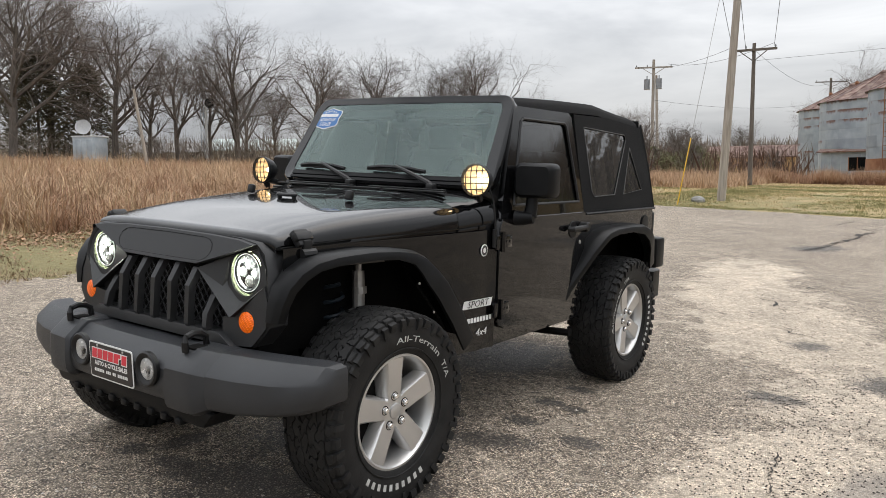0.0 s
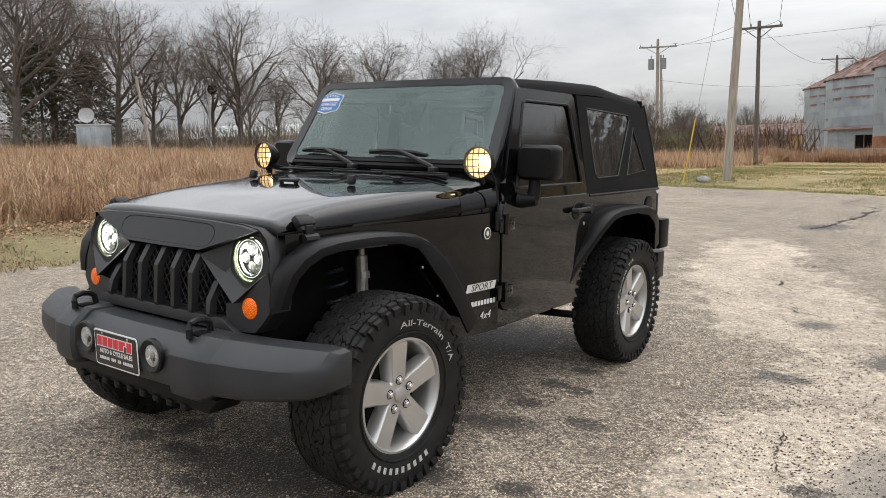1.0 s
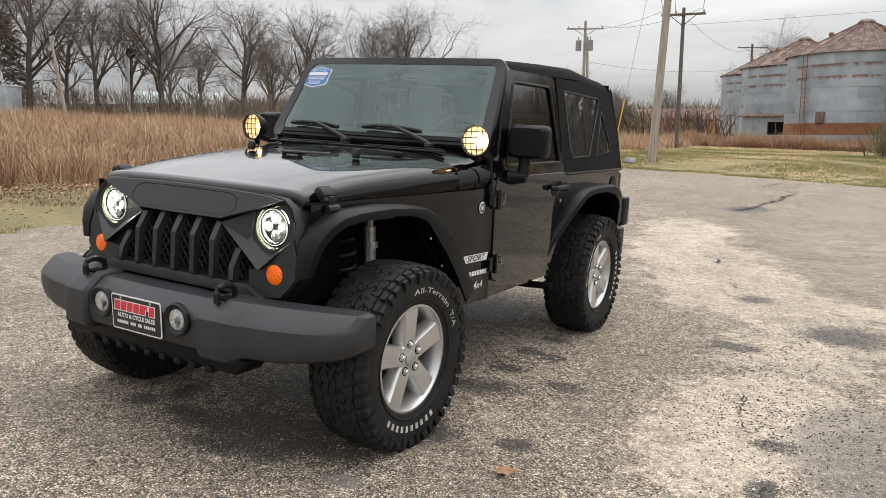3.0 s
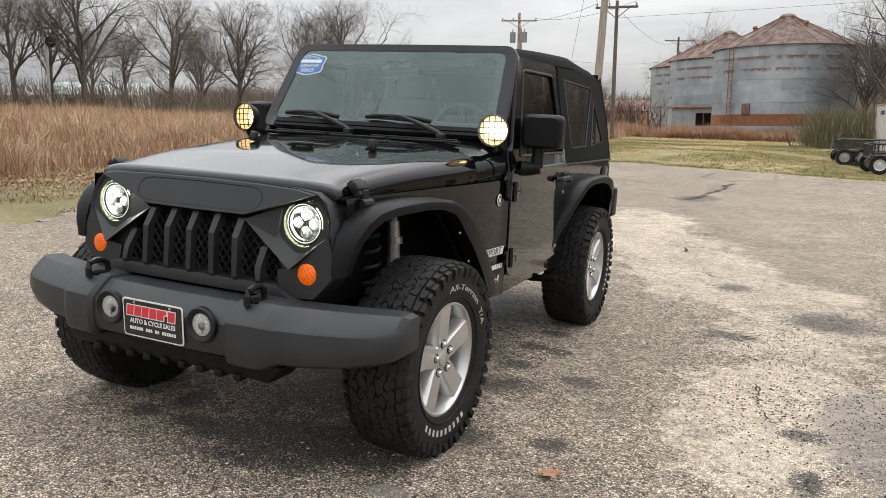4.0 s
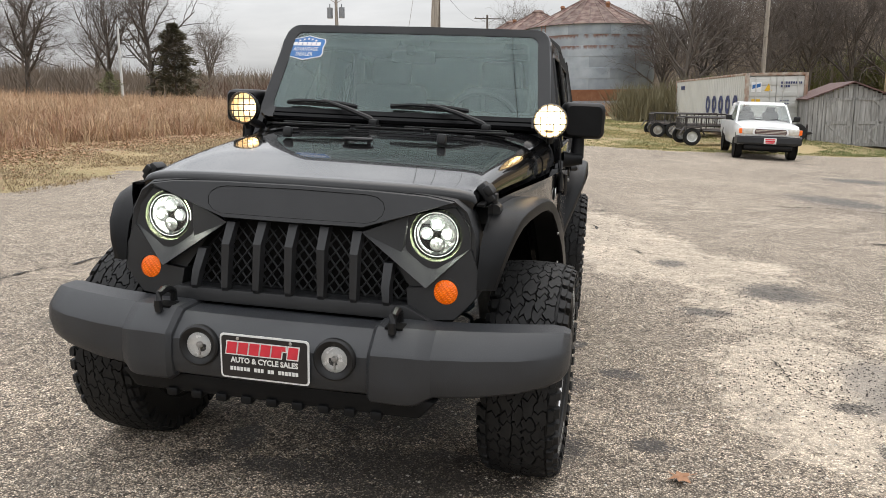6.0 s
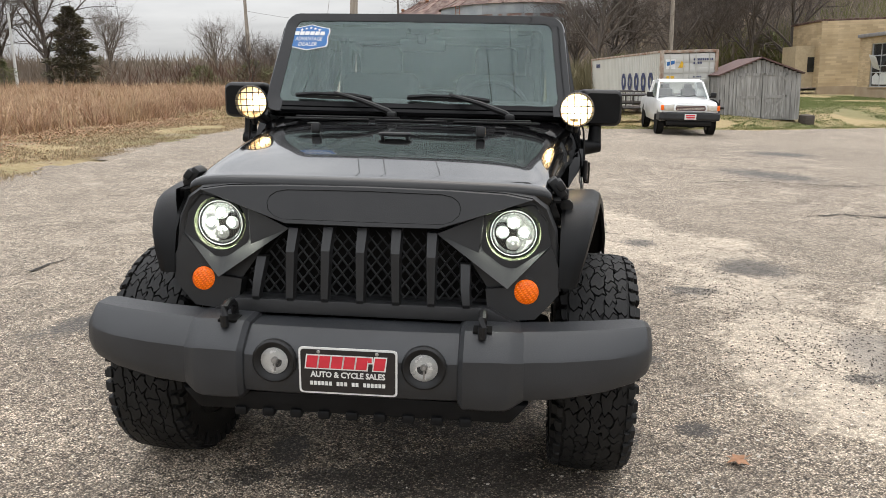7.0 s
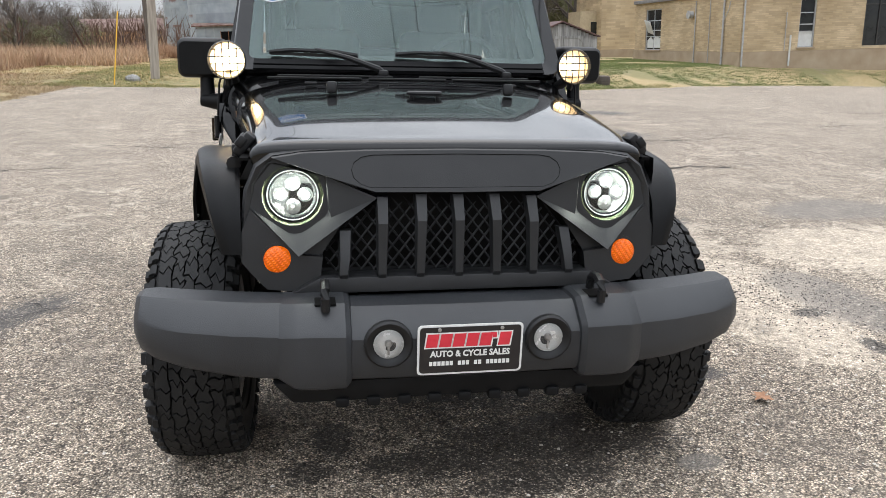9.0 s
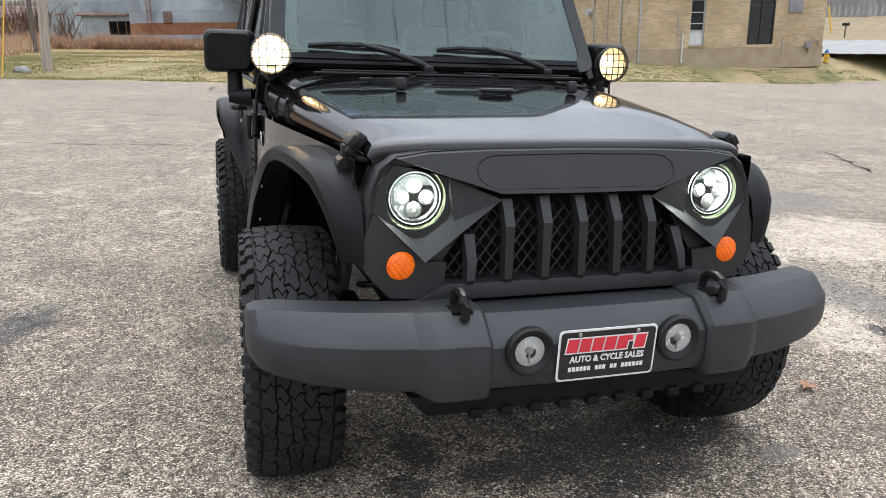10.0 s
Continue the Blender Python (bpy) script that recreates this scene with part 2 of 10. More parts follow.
def tube(bm, path, r, seg=8, taper=None, caps=True):
    rings = []
    P = [Vector(p) for p in path]
    for i, p in enumerate(P):
        d = (P[min(i + 1, len(P) - 1)] - P[max(i - 1, 0)]).normalized()
        u = d.cross(Vector((0, 0, 1)) if abs(d.z) < 0.9 else Vector((1, 0, 0))).normalized()
        v = d.cross(u)
        rr = taper[i] if taper else r
        rings.append([p + (u * math.cos(a) + v * math.sin(a)) * rr for a in (2 * math.pi * k / seg for k in range(seg))])
    return loft(bm, rings, True, caps)


def lathe(bm, prof, seg=32, m=None):
    """Turn a profile of (radius, along) about the x axis."""
    rings = [[(h, r * math.cos(a), r * math.sin(a)) for r, h in prof] for a in (2 * math.pi * k / seg for k in range(seg))]
    vs = [[bm.verts.new(p) for p in r] for r in rings]
    fs = []
    for i in range(seg):
        a, b = vs[i], vs[(i + 1) % seg]
        for j in range(len(prof) - 1):
            fs.append(bm.faces.new((a[j], a[j + 1], b[j + 1], b[j])))
    bmesh.ops.remove_doubles(bm, verts=[v for r in vs for v in r], dist=1e-6)
    g = [v for r in vs for v in r if v.is_valid]
    bmesh.ops.recalc_face_normals(bm, faces=[f for f in fs if f.is_valid])
    if m:
        bmesh.ops.transform(bm, matrix=m, verts=g)
    return g


def finish(bm, name, material, smooth=None):
    me = bpy.data.meshes.new(name)
    bm.normal_update()
    bm.to_mesh(me)
    bm.free()
    for mm in (material if isinstance(material, (list, tuple)) else [material]):
        me.materials.append(mm)
    if smooth is not None:
        me.shade_smooth()
        me.set_sharp_from_angle(angle=radians(smooth))
    return me


def outward(bm, centre):
    """Turn every face of a sheet away from centre."""
    bm.normal_update()
    c = Vector(centre)
    for f in bm.faces:
        if f.normal.dot(f.calc_center_median() - c) < 0:
            f.normal_flip()
    return bm


def part(name, bm, material, parent, label="", smooth=35, at=None):
    ob = new(name, finish(bm, name, material, smooth) if isinstance(bm, bmesh.types.BMesh) else bm)
    ob.parent = parent
    if at is not None:
        ob.matrix_basis = at
    return tagged(ob, label)


def thing(name, label, category, m=None, group="", kind="", bm=None, material=None, smooth=35):
    ob = new(name, finish(bm, name, material, smooth) if bm else None)
    if m is not None:
        ob.matrix_basis = m
    return tagged(ob, label, category, group, kind)


def lettering(text, size, depth=0.0006, shear=0.0, align="CENTER", width=None, bold=0.0):
    """A mesh of the built-in font, in the x-y plane."""
    cu = bpy.data.curves.new("lettering", "FONT")
    cu.body, cu.size, cu.extrude, cu.shear, cu.align_x, cu.align_y = text, size, depth, shear, align, "CENTER"
    cu.resolution_u, cu.offset = 2, bold
    tmp = bpy.data.objects.new("tmp", cu)
    scene.collection.objects.link(tmp)
    me = bpy.data.meshes.new_from_object(tmp.evaluated_get(bpy.context.evaluated_depsgraph_get()))
    bpy.data.objects.remove(tmp)
    bpy.data.curves.remove(cu)
    if width:
        xs = [v.co.x for v in me.vertices]
        k = width / (max(xs) - min(xs))
        for v in me.vertices:
            v.co.x *= k
    return me


def text_part(name, text, size, material, parent, at, label="", **kw):
    me = lettering(text, size, **kw)
    me.materials.clear()
    me.materials.append(material)
    return part(name, me, None, parent, label, at=at)


def arc(cx, cz, r, a0, a1, n):
    return [(cx + r * math.cos(radians(a0 + (a1 - a0) * i / n)), cz + r * math.sin(radians(a0 + (a1 - a0) * i / n))) for i in range(n + 1)]


def smooth01(v):
    v = min(1.0, max(0.0, v))
    return v * v * (3 - 2 * v)


# ---- the ground ----
def lot_edge(x):
    """How far back the paved lot reaches at x."""
    pts = ((-30, 25.5), (-7.5, 25.5), (-3.5, 26.0), (0.5, 25.0), (3.5, 23.8), (6.0, 24.6), (9.0, 25.4), (13, 28.3), (18, 31.5), (24, 34.2), (32, 35.6), (60, 37.5), (200, 40))
    for (a, p), (b, q) in zip(pts, pts[1:]):
        if x <= b:
            return p + (q - p) * max(0.0, (x - a) / (b - a))
    return pts[-1][1]


def ground_z(x, y):
    xc, yc = min(34.0, max(-80.0, x)), min(110.0, max(-45.0, y))
    plane = -0.0484 * xc + 0.0114 * max(-4.0, min(4.0, xc)) - 0.0065 * yc - 0.007 * math.exp(-(xc * xc + yc * yc) / 300)
    plane -= 0.003 * max(0.0, -xc - 9)
    back = 0.25 - 0.030 * (min(30.0, max(-30.0, xc)) + 2) + 0.006 * (yc - 28) + 0.035 * max(0.0, xc - 26)
    back -= 0.46 * math.exp(-((xc - 4.6) / 3.0) ** 2 - ((yc - 30) / 7.0) ** 2)
    back = back if xc > -12 else back + (plane - back) * smooth01((-12 - xc) / 25)
    k = smooth01((y - lot_edge(x) - 0.2) / 5.0)
    return plane + (back - plane) * k


def wob(x, y, s, seed=0.0):
    return noise.noise(Vector((x * s, y * s, seed)))


def left_edge(y):
    """Where the paving ends towards the field."""
    pts = ((-60, -6.2), (0, -5.6), (2.5, -6.0), (5.5, -6.6), (8, -6.8), (14.7, -7.7), (24, -8.0), (60, -8.5))
    for (a, p), (b, q) in zip(pts, pts[1:]):
        if y <= b:
            return p + (q - p) * max(0.0, (y - a) / (b - a))
    return pts[-1][1]


def axis_steps(lo, hi, fine_lo, fine_hi, fine, grow=1.18):
    v = list(np.arange(fine_lo, fine_hi + 1e-6, fine))
    s, a = fine, fine_lo
    while a > lo:
        s *= grow
        a -= s
        v.insert(0, a)
    s, a = fine, fine_hi
    while a < hi:
        s *= grow
        a += s
        v.append(a)
    return v


def sheet(name, xs, ys, zf, material, keep=None, label="", kind="structure", category="ground"):
    nx = len(xs)
    verts = [(x, y, zf(x, y)) for y in ys for x in xs]
    faces = []
    for j in range(len(ys) - 1):
        for i in range(nx - 1):
            if keep is None or keep((xs[i] + xs[i + 1]) / 2, (ys[j] + ys[j + 1]) / 2):
                faces.append((j * nx + i, j * nx + i + 1, (j + 1) * nx + i + 1, (j + 1) * nx + i))
    me = bpy.data.meshes.new(name)
    me.from_pydata(verts, [], faces)
    me.materials.append(material)
    me.shade_smooth()
    return tagged(new(name, me), label, category, kind=kind)


def soil_material():
    m = bpy.data.materials.new("winter_turf")
    m.use_nodes = True
    n, l = m.node_tree.nodes, m.node_tree.links
    b = n["Principled BSDF"]
    co = n.new("ShaderNodeTexCoord")
    def tex(scale, detail=6.0, rough=0.6, dist=0.0):
        t = n.new("ShaderNodeTexNoise")
        t.inputs["Scale"].default_value, t.inputs["Detail"].default_value, t.inputs["Roughness"].default_value, t.inputs["Distortion"].default_value = scale, detail, rough, dist
        l.new(co.outputs["Object"], t.inputs["Vector"])
        return t
    def ramp(t, stops):
        r = n.new("ShaderNodeValToRGB")
        while len(r.color_ramp.elements) < len(stops):
            r.color_ramp.elements.new(0.5)
        for e, (p, c) in zip(r.color_ramp.elements, stops):
            e.position, e.color = p, (*c, 1)
        l.new(t.outputs["Fac"], r.inputs["Fac"])
        return r.outputs["Color"]
    def mix(f, a, b2, mode="MIX"):
        x = n.new("ShaderNodeMix")
        x.data_type, x.blend_type = "RGBA", mode
        if isinstance(f, float):
            x.inputs["Factor"].default_value = f
        else:
            l.new(f, x.inputs["Factor"])
        l.new(a, x.inputs["A"])
        l.new(b2, x.inputs["B"])
        return x.outputs["Result"]
    straw = ramp(tex(9), ((0.3, (0.29, 0.215, 0.105)), (0.6, (0.40, 0.31, 0.16)), (0.8, (0.47, 0.38, 0.21))))
    green = ramp(tex(14), ((0.3, (0.115, 0.118, 0.042)), (0.7, (0.21, 0.20, 0.085))))
    patch = ramp(tex(0.22, 5, 0.6, 0.5), ((0.48, (0, 0, 0)), (0.60, (0.75, 0.75, 0.75))))
    turf = mix(patch, straw, green)
    dirt = ramp(tex(20), ((0.3, (0.17, 0.13, 0.09)), (0.7, (0.30, 0.24, 0.17))))
    bare = ramp(tex(0.5, 6, 0.65), ((0.56, (0, 0, 0)), (0.68, (0.8, 0.8, 0.8))))
    l.new(mix(bare, turf, dirt), b.inputs["Base Color"])
    b.inputs["Roughness"].default_value = 0.95
    bp = n.new("ShaderNodeBump")
    bp.inputs["Distance"].default_value = 0.05
    l.new(tex(22, 8, 0.75).outputs["Fac"], bp.inputs["Height"])
    l.new(bp.outputs["Normal"], b.inputs["Normal"])
    return m


def lot_material():
    """Old chip-sealed asphalt: pale stones in a dark binder, worn pale patches, damp and oil stains."""
    m = bpy.data.materials.new("chip_sealed_asphalt")
    m.use_nodes = True
    n, l = m.node_tree.nodes, m.node_tree.links
    b = n["Principled BSDF"]
    co = n.new("ShaderNodeTexCoord")
    P = co.outputs["Object"]
    def tex(scale, detail=6.0, rough=0.6, dist=0.0, off=(0, 0, 0)):
        t = n.new("ShaderNodeTexNoise")
        t.inputs["Scale"].default_value, t.inputs["Detail"].default_value, t.inputs["Roughness"].default_value, t.inputs["Distortion"].default_value = scale, detail, rough, dist
        mp = n.new("ShaderNodeMapping")
        mp.inputs["Location"].default_value = off
        l.new(P, mp.inputs["Vector"])
        l.new(mp.outputs["Vector"], t.inputs["Vector"])
        return t.outputs["Fac"]
    def ramp(t, *stops):
        r = n.new("ShaderNodeValToRGB")
        while len(r.color_ramp.elements) < len(stops):
            r.color_ramp.elements.new(0.5)
        for e, (p, c) in zip(r.color_ramp.elements, stops):
            e.position, e.color = p, (*(c if isinstance(c, tuple) else (c, c, c)), 1)
        l.new(t, r.inputs["Fac"])
        return r.outputs["Color"]
    def mix(f, a, b2, mode="MIX"):
        x = n.new("ShaderNodeMix")
        x.data_type, x.blend_type = "RGBA", mode
        if isinstance(f, float):
            x.inputs["Factor"].default_value = f
        else:
            l.new(f, x.inputs["Factor"])
        l.new(a, x.inputs["A"])
        l.new(b2, x.inputs["B"])
        return x.outputs["Result"]
    def math2(op, a, c):
        q = n.new("ShaderNodeMath")
        q.operation = op
        for i, v in enumerate((a, c)):
            if isinstance(v, float):
                q.inputs[i].default_value = v
            else:
                l.new(v, q.inputs[i])
        return q.outputs["Value"]
    def spots(where, edge, ragged, grow=1.0):
        """Ragged patches: the largest of many soft ellipses (x, y, radius across, radius along, turn), broken up by noise."""
        best = None
        for x, y, rx, ry, turn in where:
            rx, ry = rx * grow, ry * grow
            mp = n.new("ShaderNodeMapping")
            mp.vector_type = "TEXTURE"
            mp.inputs["Location"].default_value, mp.inputs["Rotation"].default_value, mp.inputs["Scale"].default_value = (x, y, 0), (0, 0, radians(turn)), (rx, ry, 50.0)
            l.new(P, mp.inputs["Vector"])
            ln = n.new("ShaderNodeVectorMath")
            ln.operation = "LENGTH"
            l.new(mp.outputs["Vector"], ln.inputs[0])
            v = math2("SUBTRACT", 1.0, ln.outputs["Value"])
            best = v if best is None else math2("MAXIMUM", best, v)
        v = math2("ADD", best, ragged)
        return ramp(v, (0.0, 0.0), (edge, 1.0))
    vo = n.new("ShaderNodeTexVoronoi")
    vo.inputs["Scale"].default_value = 140.0
    l.new(P, vo.inputs["Vector"])
    sep = n.new("ShaderNodeSeparateColor")
    l.new(vo.outputs["Color"], sep.inputs["Color"])
    stone = ramp(sep.outputs["Red"], (0.0, (0.035, 0.030, 0.026)), (0.28, (0.13, 0.11, 0.09)), (0.60, (0.36, 0.315, 0.262)), (0.86, (0.66, 0.60, 0.52)), (0.97, (0.86, 0.82, 0.75)))
    vo2 = n.new("ShaderNodeTexVoronoi")
    vo2.inputs["Scale"].default_value = 46.0
    l.new(P, vo2.inputs["Vector"])
    sep2 = n.new("ShaderNodeSeparateColor")
    l.new(vo2.outputs["Color"], sep2.inputs["Color"])
    stone = mix(0.28, stone, ramp(sep2.outputs["Green"], (0.1, (0.06, 0.052, 0.045)), (0.5, (0.28, 0.25, 0.21)), (0.95, (0.66, 0.61, 0.54))))
    gap = ramp(vo.outputs["Distance"], (0.36, 1.0), (0.66, 0.14))
    stone = mix(0.85, stone, gap, "MULTIPLY")
    n_mid = tex(1.3, 6, 0.65, 0.6, (7, 2, 0))
    rag = math2("MULTIPLY", math2("SUBTRACT", tex(2.6, 7, 0.7, 0.8, (2, 9, 0)), 0.5), 2.2)
    # pale worn seal, lost in a long band beside the vehicle and in places beyond
    pale_at = spots(((0.9, 6.2, 0.9, 2.6, 22), (1.6, 4.4, 0.9, 1.5, 35), (2.2, 3.0, 0.55, 1.3, 0), (2.15, 1.3, 0.5, 1.2, -5), (0.1, 8.8, 0.7, 2.0, 15), (3.6, 2.2, 1.0, 0.8, 0), (3.0, -1.0, 0.8, 1.2, 30), (2.05, 2.5, 0.25, 0.5, 0), (2.45, 4.4, 0.35, 0.4, 0), (1.75, 5.3, 0.4, 0.5, 0)), 0.26, math2("ADD", rag, math2("MULTIPLY", math2("SUBTRACT", tex(13, 6, 0.75, 0.4, (3, 8, 0)), 0.5), 1.1)))
    pale = math2("MULTIPLY", pale_at, 0.80)
    stone = mix(pale, stone, mix(0.50, stone, ramp(tex(60, 4), (0.3, (0.50, 0.455, 0.39)), (0.7, (0.70, 0.655, 0.585)))))
    tone = ramp(n_mid, (0.3, 0.84), (0.7, 1.13))
    stone = mix(1.0, stone, tone, "MULTIPLY")
    stone = mix(1.0, stone, ramp(tex(10, 8, 0.8, 0.2, (6, 4, 0)), (0.36, 0.80), (0.64, 1.20)), "MULTIPLY")
    stone = mix(1.0, stone, ramp(tex(32, 4, 0.7, 0.2, (2, 5, 0)), (0.36, 0.70), (0.64, 1.30)), "MULTIPLY")
    far = ramp(tex(0.22, 5, 0.6, 0.6, (4, 1, 0)), (0.35, 0.90), (0.65, 1.09))
    stone = mix(1.0, stone, far, "MULTIPLY")
    scuff = math2("MULTIPLY", ramp(tex(1.7, 8, 0.78, 0.5, (9, 5, 0)), (0.53, 0.0), (0.61, 0.80)), ramp(tex(0.16, 3, 0.5, 0.2, (2, 7, 0)), (0.40, 0.35), (0.60, 1.0)))
    stone = mix(scuff, stone, mix(0.62, stone, ramp(tex(50), (0.3, (0.05, 0.046, 0.042)), (0.7, (0.11, 0.10, 0.09)))))
    fleck = math2("MULTIPLY", ramp(tex(2.3, 8, 0.8, 0.6, (1, 11, 0)), (0.54, 0.0), (0.60, 0.8)), ramp(tex(0.2, 3, 0.5, 0.2, (12, 3, 0)), (0.42, 0.2), (0.60, 1.0)))
    stone = mix(fleck, stone, mix(0.45, stone, ramp(tex(60, 4), (0.3, (0.42, 0.385, 0.335)), (0.7, (0.60, 0.565, 0.51)))))
    # a smoother grey repair, oil and damp stains
    rep = math2("MULTIPLY", spots(((2.62, 1.1, 0.30, 0.75, 0), (0.90, -0.46, 0.10, 0.06, 10), (4.4, 3.6, 0.9, 0.5, 15)), 0.3, math2("MULTIPLY", rag, 0.4)), 0.62)
    stone = mix(rep, stone, ramp(tex(50), (0.3, (0.08, 0.08, 0.08)), (0.7, (0.20, 0.197, 0.195))))
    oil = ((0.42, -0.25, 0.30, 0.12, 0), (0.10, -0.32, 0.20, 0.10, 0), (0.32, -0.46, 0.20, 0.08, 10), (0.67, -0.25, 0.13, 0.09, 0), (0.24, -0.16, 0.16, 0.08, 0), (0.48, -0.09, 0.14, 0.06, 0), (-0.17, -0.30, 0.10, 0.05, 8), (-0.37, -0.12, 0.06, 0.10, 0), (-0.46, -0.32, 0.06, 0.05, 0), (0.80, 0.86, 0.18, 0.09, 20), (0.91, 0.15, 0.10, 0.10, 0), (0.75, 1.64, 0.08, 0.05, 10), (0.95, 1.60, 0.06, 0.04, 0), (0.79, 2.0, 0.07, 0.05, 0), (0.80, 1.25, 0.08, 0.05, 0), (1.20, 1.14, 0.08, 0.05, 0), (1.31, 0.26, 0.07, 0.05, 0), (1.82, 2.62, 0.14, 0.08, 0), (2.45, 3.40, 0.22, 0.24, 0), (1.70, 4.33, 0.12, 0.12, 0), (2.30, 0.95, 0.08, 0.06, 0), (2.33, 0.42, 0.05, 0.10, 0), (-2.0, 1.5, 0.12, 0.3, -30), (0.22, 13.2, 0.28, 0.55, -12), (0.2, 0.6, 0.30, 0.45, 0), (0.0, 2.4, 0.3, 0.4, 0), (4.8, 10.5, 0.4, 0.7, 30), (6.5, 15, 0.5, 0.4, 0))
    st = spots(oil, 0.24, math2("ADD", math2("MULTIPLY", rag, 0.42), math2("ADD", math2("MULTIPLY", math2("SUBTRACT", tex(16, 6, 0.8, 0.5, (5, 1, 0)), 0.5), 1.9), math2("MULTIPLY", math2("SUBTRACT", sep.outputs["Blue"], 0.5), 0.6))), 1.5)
    specks = ramp(tex(7.5, 5, 0.65, 0.8, (3, 3, 0)), (0.65, 0.0), (0.70, 0.7))
    stn = n.new("ShaderNodeMath")
    stn.operation = "MAXIMUM"
    l.new(math2("MULTIPLY", st, 0.92), stn.inputs[0])
    l.new(specks, stn.inputs[1])
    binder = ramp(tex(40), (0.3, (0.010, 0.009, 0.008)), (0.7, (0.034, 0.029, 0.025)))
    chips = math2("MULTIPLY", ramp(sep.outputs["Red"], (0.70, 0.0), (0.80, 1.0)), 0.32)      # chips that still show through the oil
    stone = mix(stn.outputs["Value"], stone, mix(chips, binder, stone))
    pits = math2("MULTIPLY", ramp(tex(34, 3, 0.6, 0.3, (1, 6, 0)), (0.64, 0.0), (0.69, 1.0)), ramp(tex(1.1, 3, 0.6, 0.3, (8, 6, 0)), (0.40, 0.0), (0.58, 0.9)))
    stone = mix(pits, stone, binder)
    tint = n.new("ShaderNodeRGB")
    tint.outputs[0].default_value = (1.29, 1.185, 1.06, 1)
    stone = mix(1.0, stone, tint.outputs[0], "MULTIPLY")
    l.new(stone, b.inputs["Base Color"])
    rr = n.new("ShaderNodeMapRange")
    rr.inputs["To Min"].default_value, rr.inputs["To Max"].default_value = 0.88, 0.55
    l.new(stn.outputs["Value"], rr.inputs["Value"])
    l.new(rr.outputs["Result"], b.inputs["Roughness"])
    bp = n.new("ShaderNodeBump")
    bp.inputs["Distance"].default_value, bp.inputs["Strength"].default_value = 0.006, 0.9
    l.new(ramp(vo.outputs["Distance"], (0.0, 1.0), (0.75, 0.0)), bp.inputs["Height"])
    bp2 = n.new("ShaderNodeBump")
    bp2.inputs["Distance"].default_value, bp2.inputs["Strength"].default_value = 0.03, 0.6
    l.new(tex(4, 5, 0.6), bp2.inputs["Height"])
    l.new(bp2.outputs["Normal"], bp.inputs["Normal"])
    l.new(bp.outputs["Normal"], b.inputs["Normal"])
    return m


TURF, ASPHALT = soil_material(), lot_material()
gx, gy = axis_steps(-1500, 1500, -30, 45, 1.0), axis_steps(-1500, 1500, -12, 70, 1.0)


def on_lot(x, y):
    e = 0.5 * wob(x, y, 0.5) + 0.35 * wob(x, y, 1.7, 3)
    return left_edge(y) - e < x and y < lot_edge(x) + e


sheet("ground", gx, gy, lambda x, y: ground_z(x, y) - (0.06 if on_lot(x, y) else 0.0) + (0.0 if on_lot(x, y) else 0.03 * wob(x, y, 0.7)), TURF, label="winter grass turf, straw and green patches, round the lot")
lx = axis_steps(-9, 260, -9, 30, 0.25, 1.12)
ly = axis_steps(-160, 44, -8, 38, 0.25, 1.12)
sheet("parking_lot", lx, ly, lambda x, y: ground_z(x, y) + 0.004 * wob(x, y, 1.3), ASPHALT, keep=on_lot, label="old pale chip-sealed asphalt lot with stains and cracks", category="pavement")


def crack(pts, width, seed):
    """A ragged open crack along pts, a shallow dark groove with crumbled lips."""
    rnd = random.Random(seed)
    verts, faces = [], []
    def lay(line, wide):
        fine = []
        jit, step = (0.03 + 0.5 * wide, 0.09) if wide > 0.02 else (0.011, 0.03)
        for (x0, y0), (x1, y1) in zip(line, line[1:]):
            n = max(3, int(math.hypot(x1 - x0, y1 - y0) / step))
            fine += [(x0 + (x1 - x0) * k / n + rnd.uniform(-jit, jit), y0 + (y1 - y0) * k / n + rnd.uniform(-jit, jit)) for k in range(n)]
        first = len(verts)
        for k, (x, y) in enumerate(fine):
            w = wide * rnd.choice((0.15, 0.3, 0.6, 1.0, 1.5)) * min(1.0, 0.2 + k / 6, 0.2 + (len(fine) - 1 - k) / 6)
            q, p = fine[min(k + 1, len(fine) - 1)], fine[max(k - 1, 0)]
            d = Vector((q[0] - p[0], q[1] - p[1], 0)).normalized()
            s = Vector((-d.y, d.x, 0)) * w / 2
            z = ground_z(x, y)
            verts.extend([(x - s.x, y - s.y, z + 0.0075), (x, y, z + 0.0065), (x + s.x, y + s.y, z + 0.0075)])
        for k in range(len(fine) - 1):
            i = first + k * 3
            faces.extend([(i, i + 1, i + 4, i + 3), (i + 1, i + 2, i + 5, i + 4)])
        return fine
    main = lay(pts, width)
    for k in range(3, len(main) - 2, 5):      # side branches
        a = rnd.uniform(0, 6.28)
        L = rnd.uniform(0.5, 3.0) * min(0.25, 5 * width)
        x, y = main[k]
        lay(((x, y), (x + L * 0.5 * math.cos(a), y + L * 0.5 * math.sin(a)), (x + L * math.cos(a + 0.5), y + L * math.sin(a + 0.5))), width * 0.45)
    me = bpy.data.meshes.new("crack")
    me.from_pydata(verts, [], faces)
    me.materials.append(CRACK)
    tagged(new("crack", me), "dark ragged crack in the old asphalt", "crack", kind="structure")


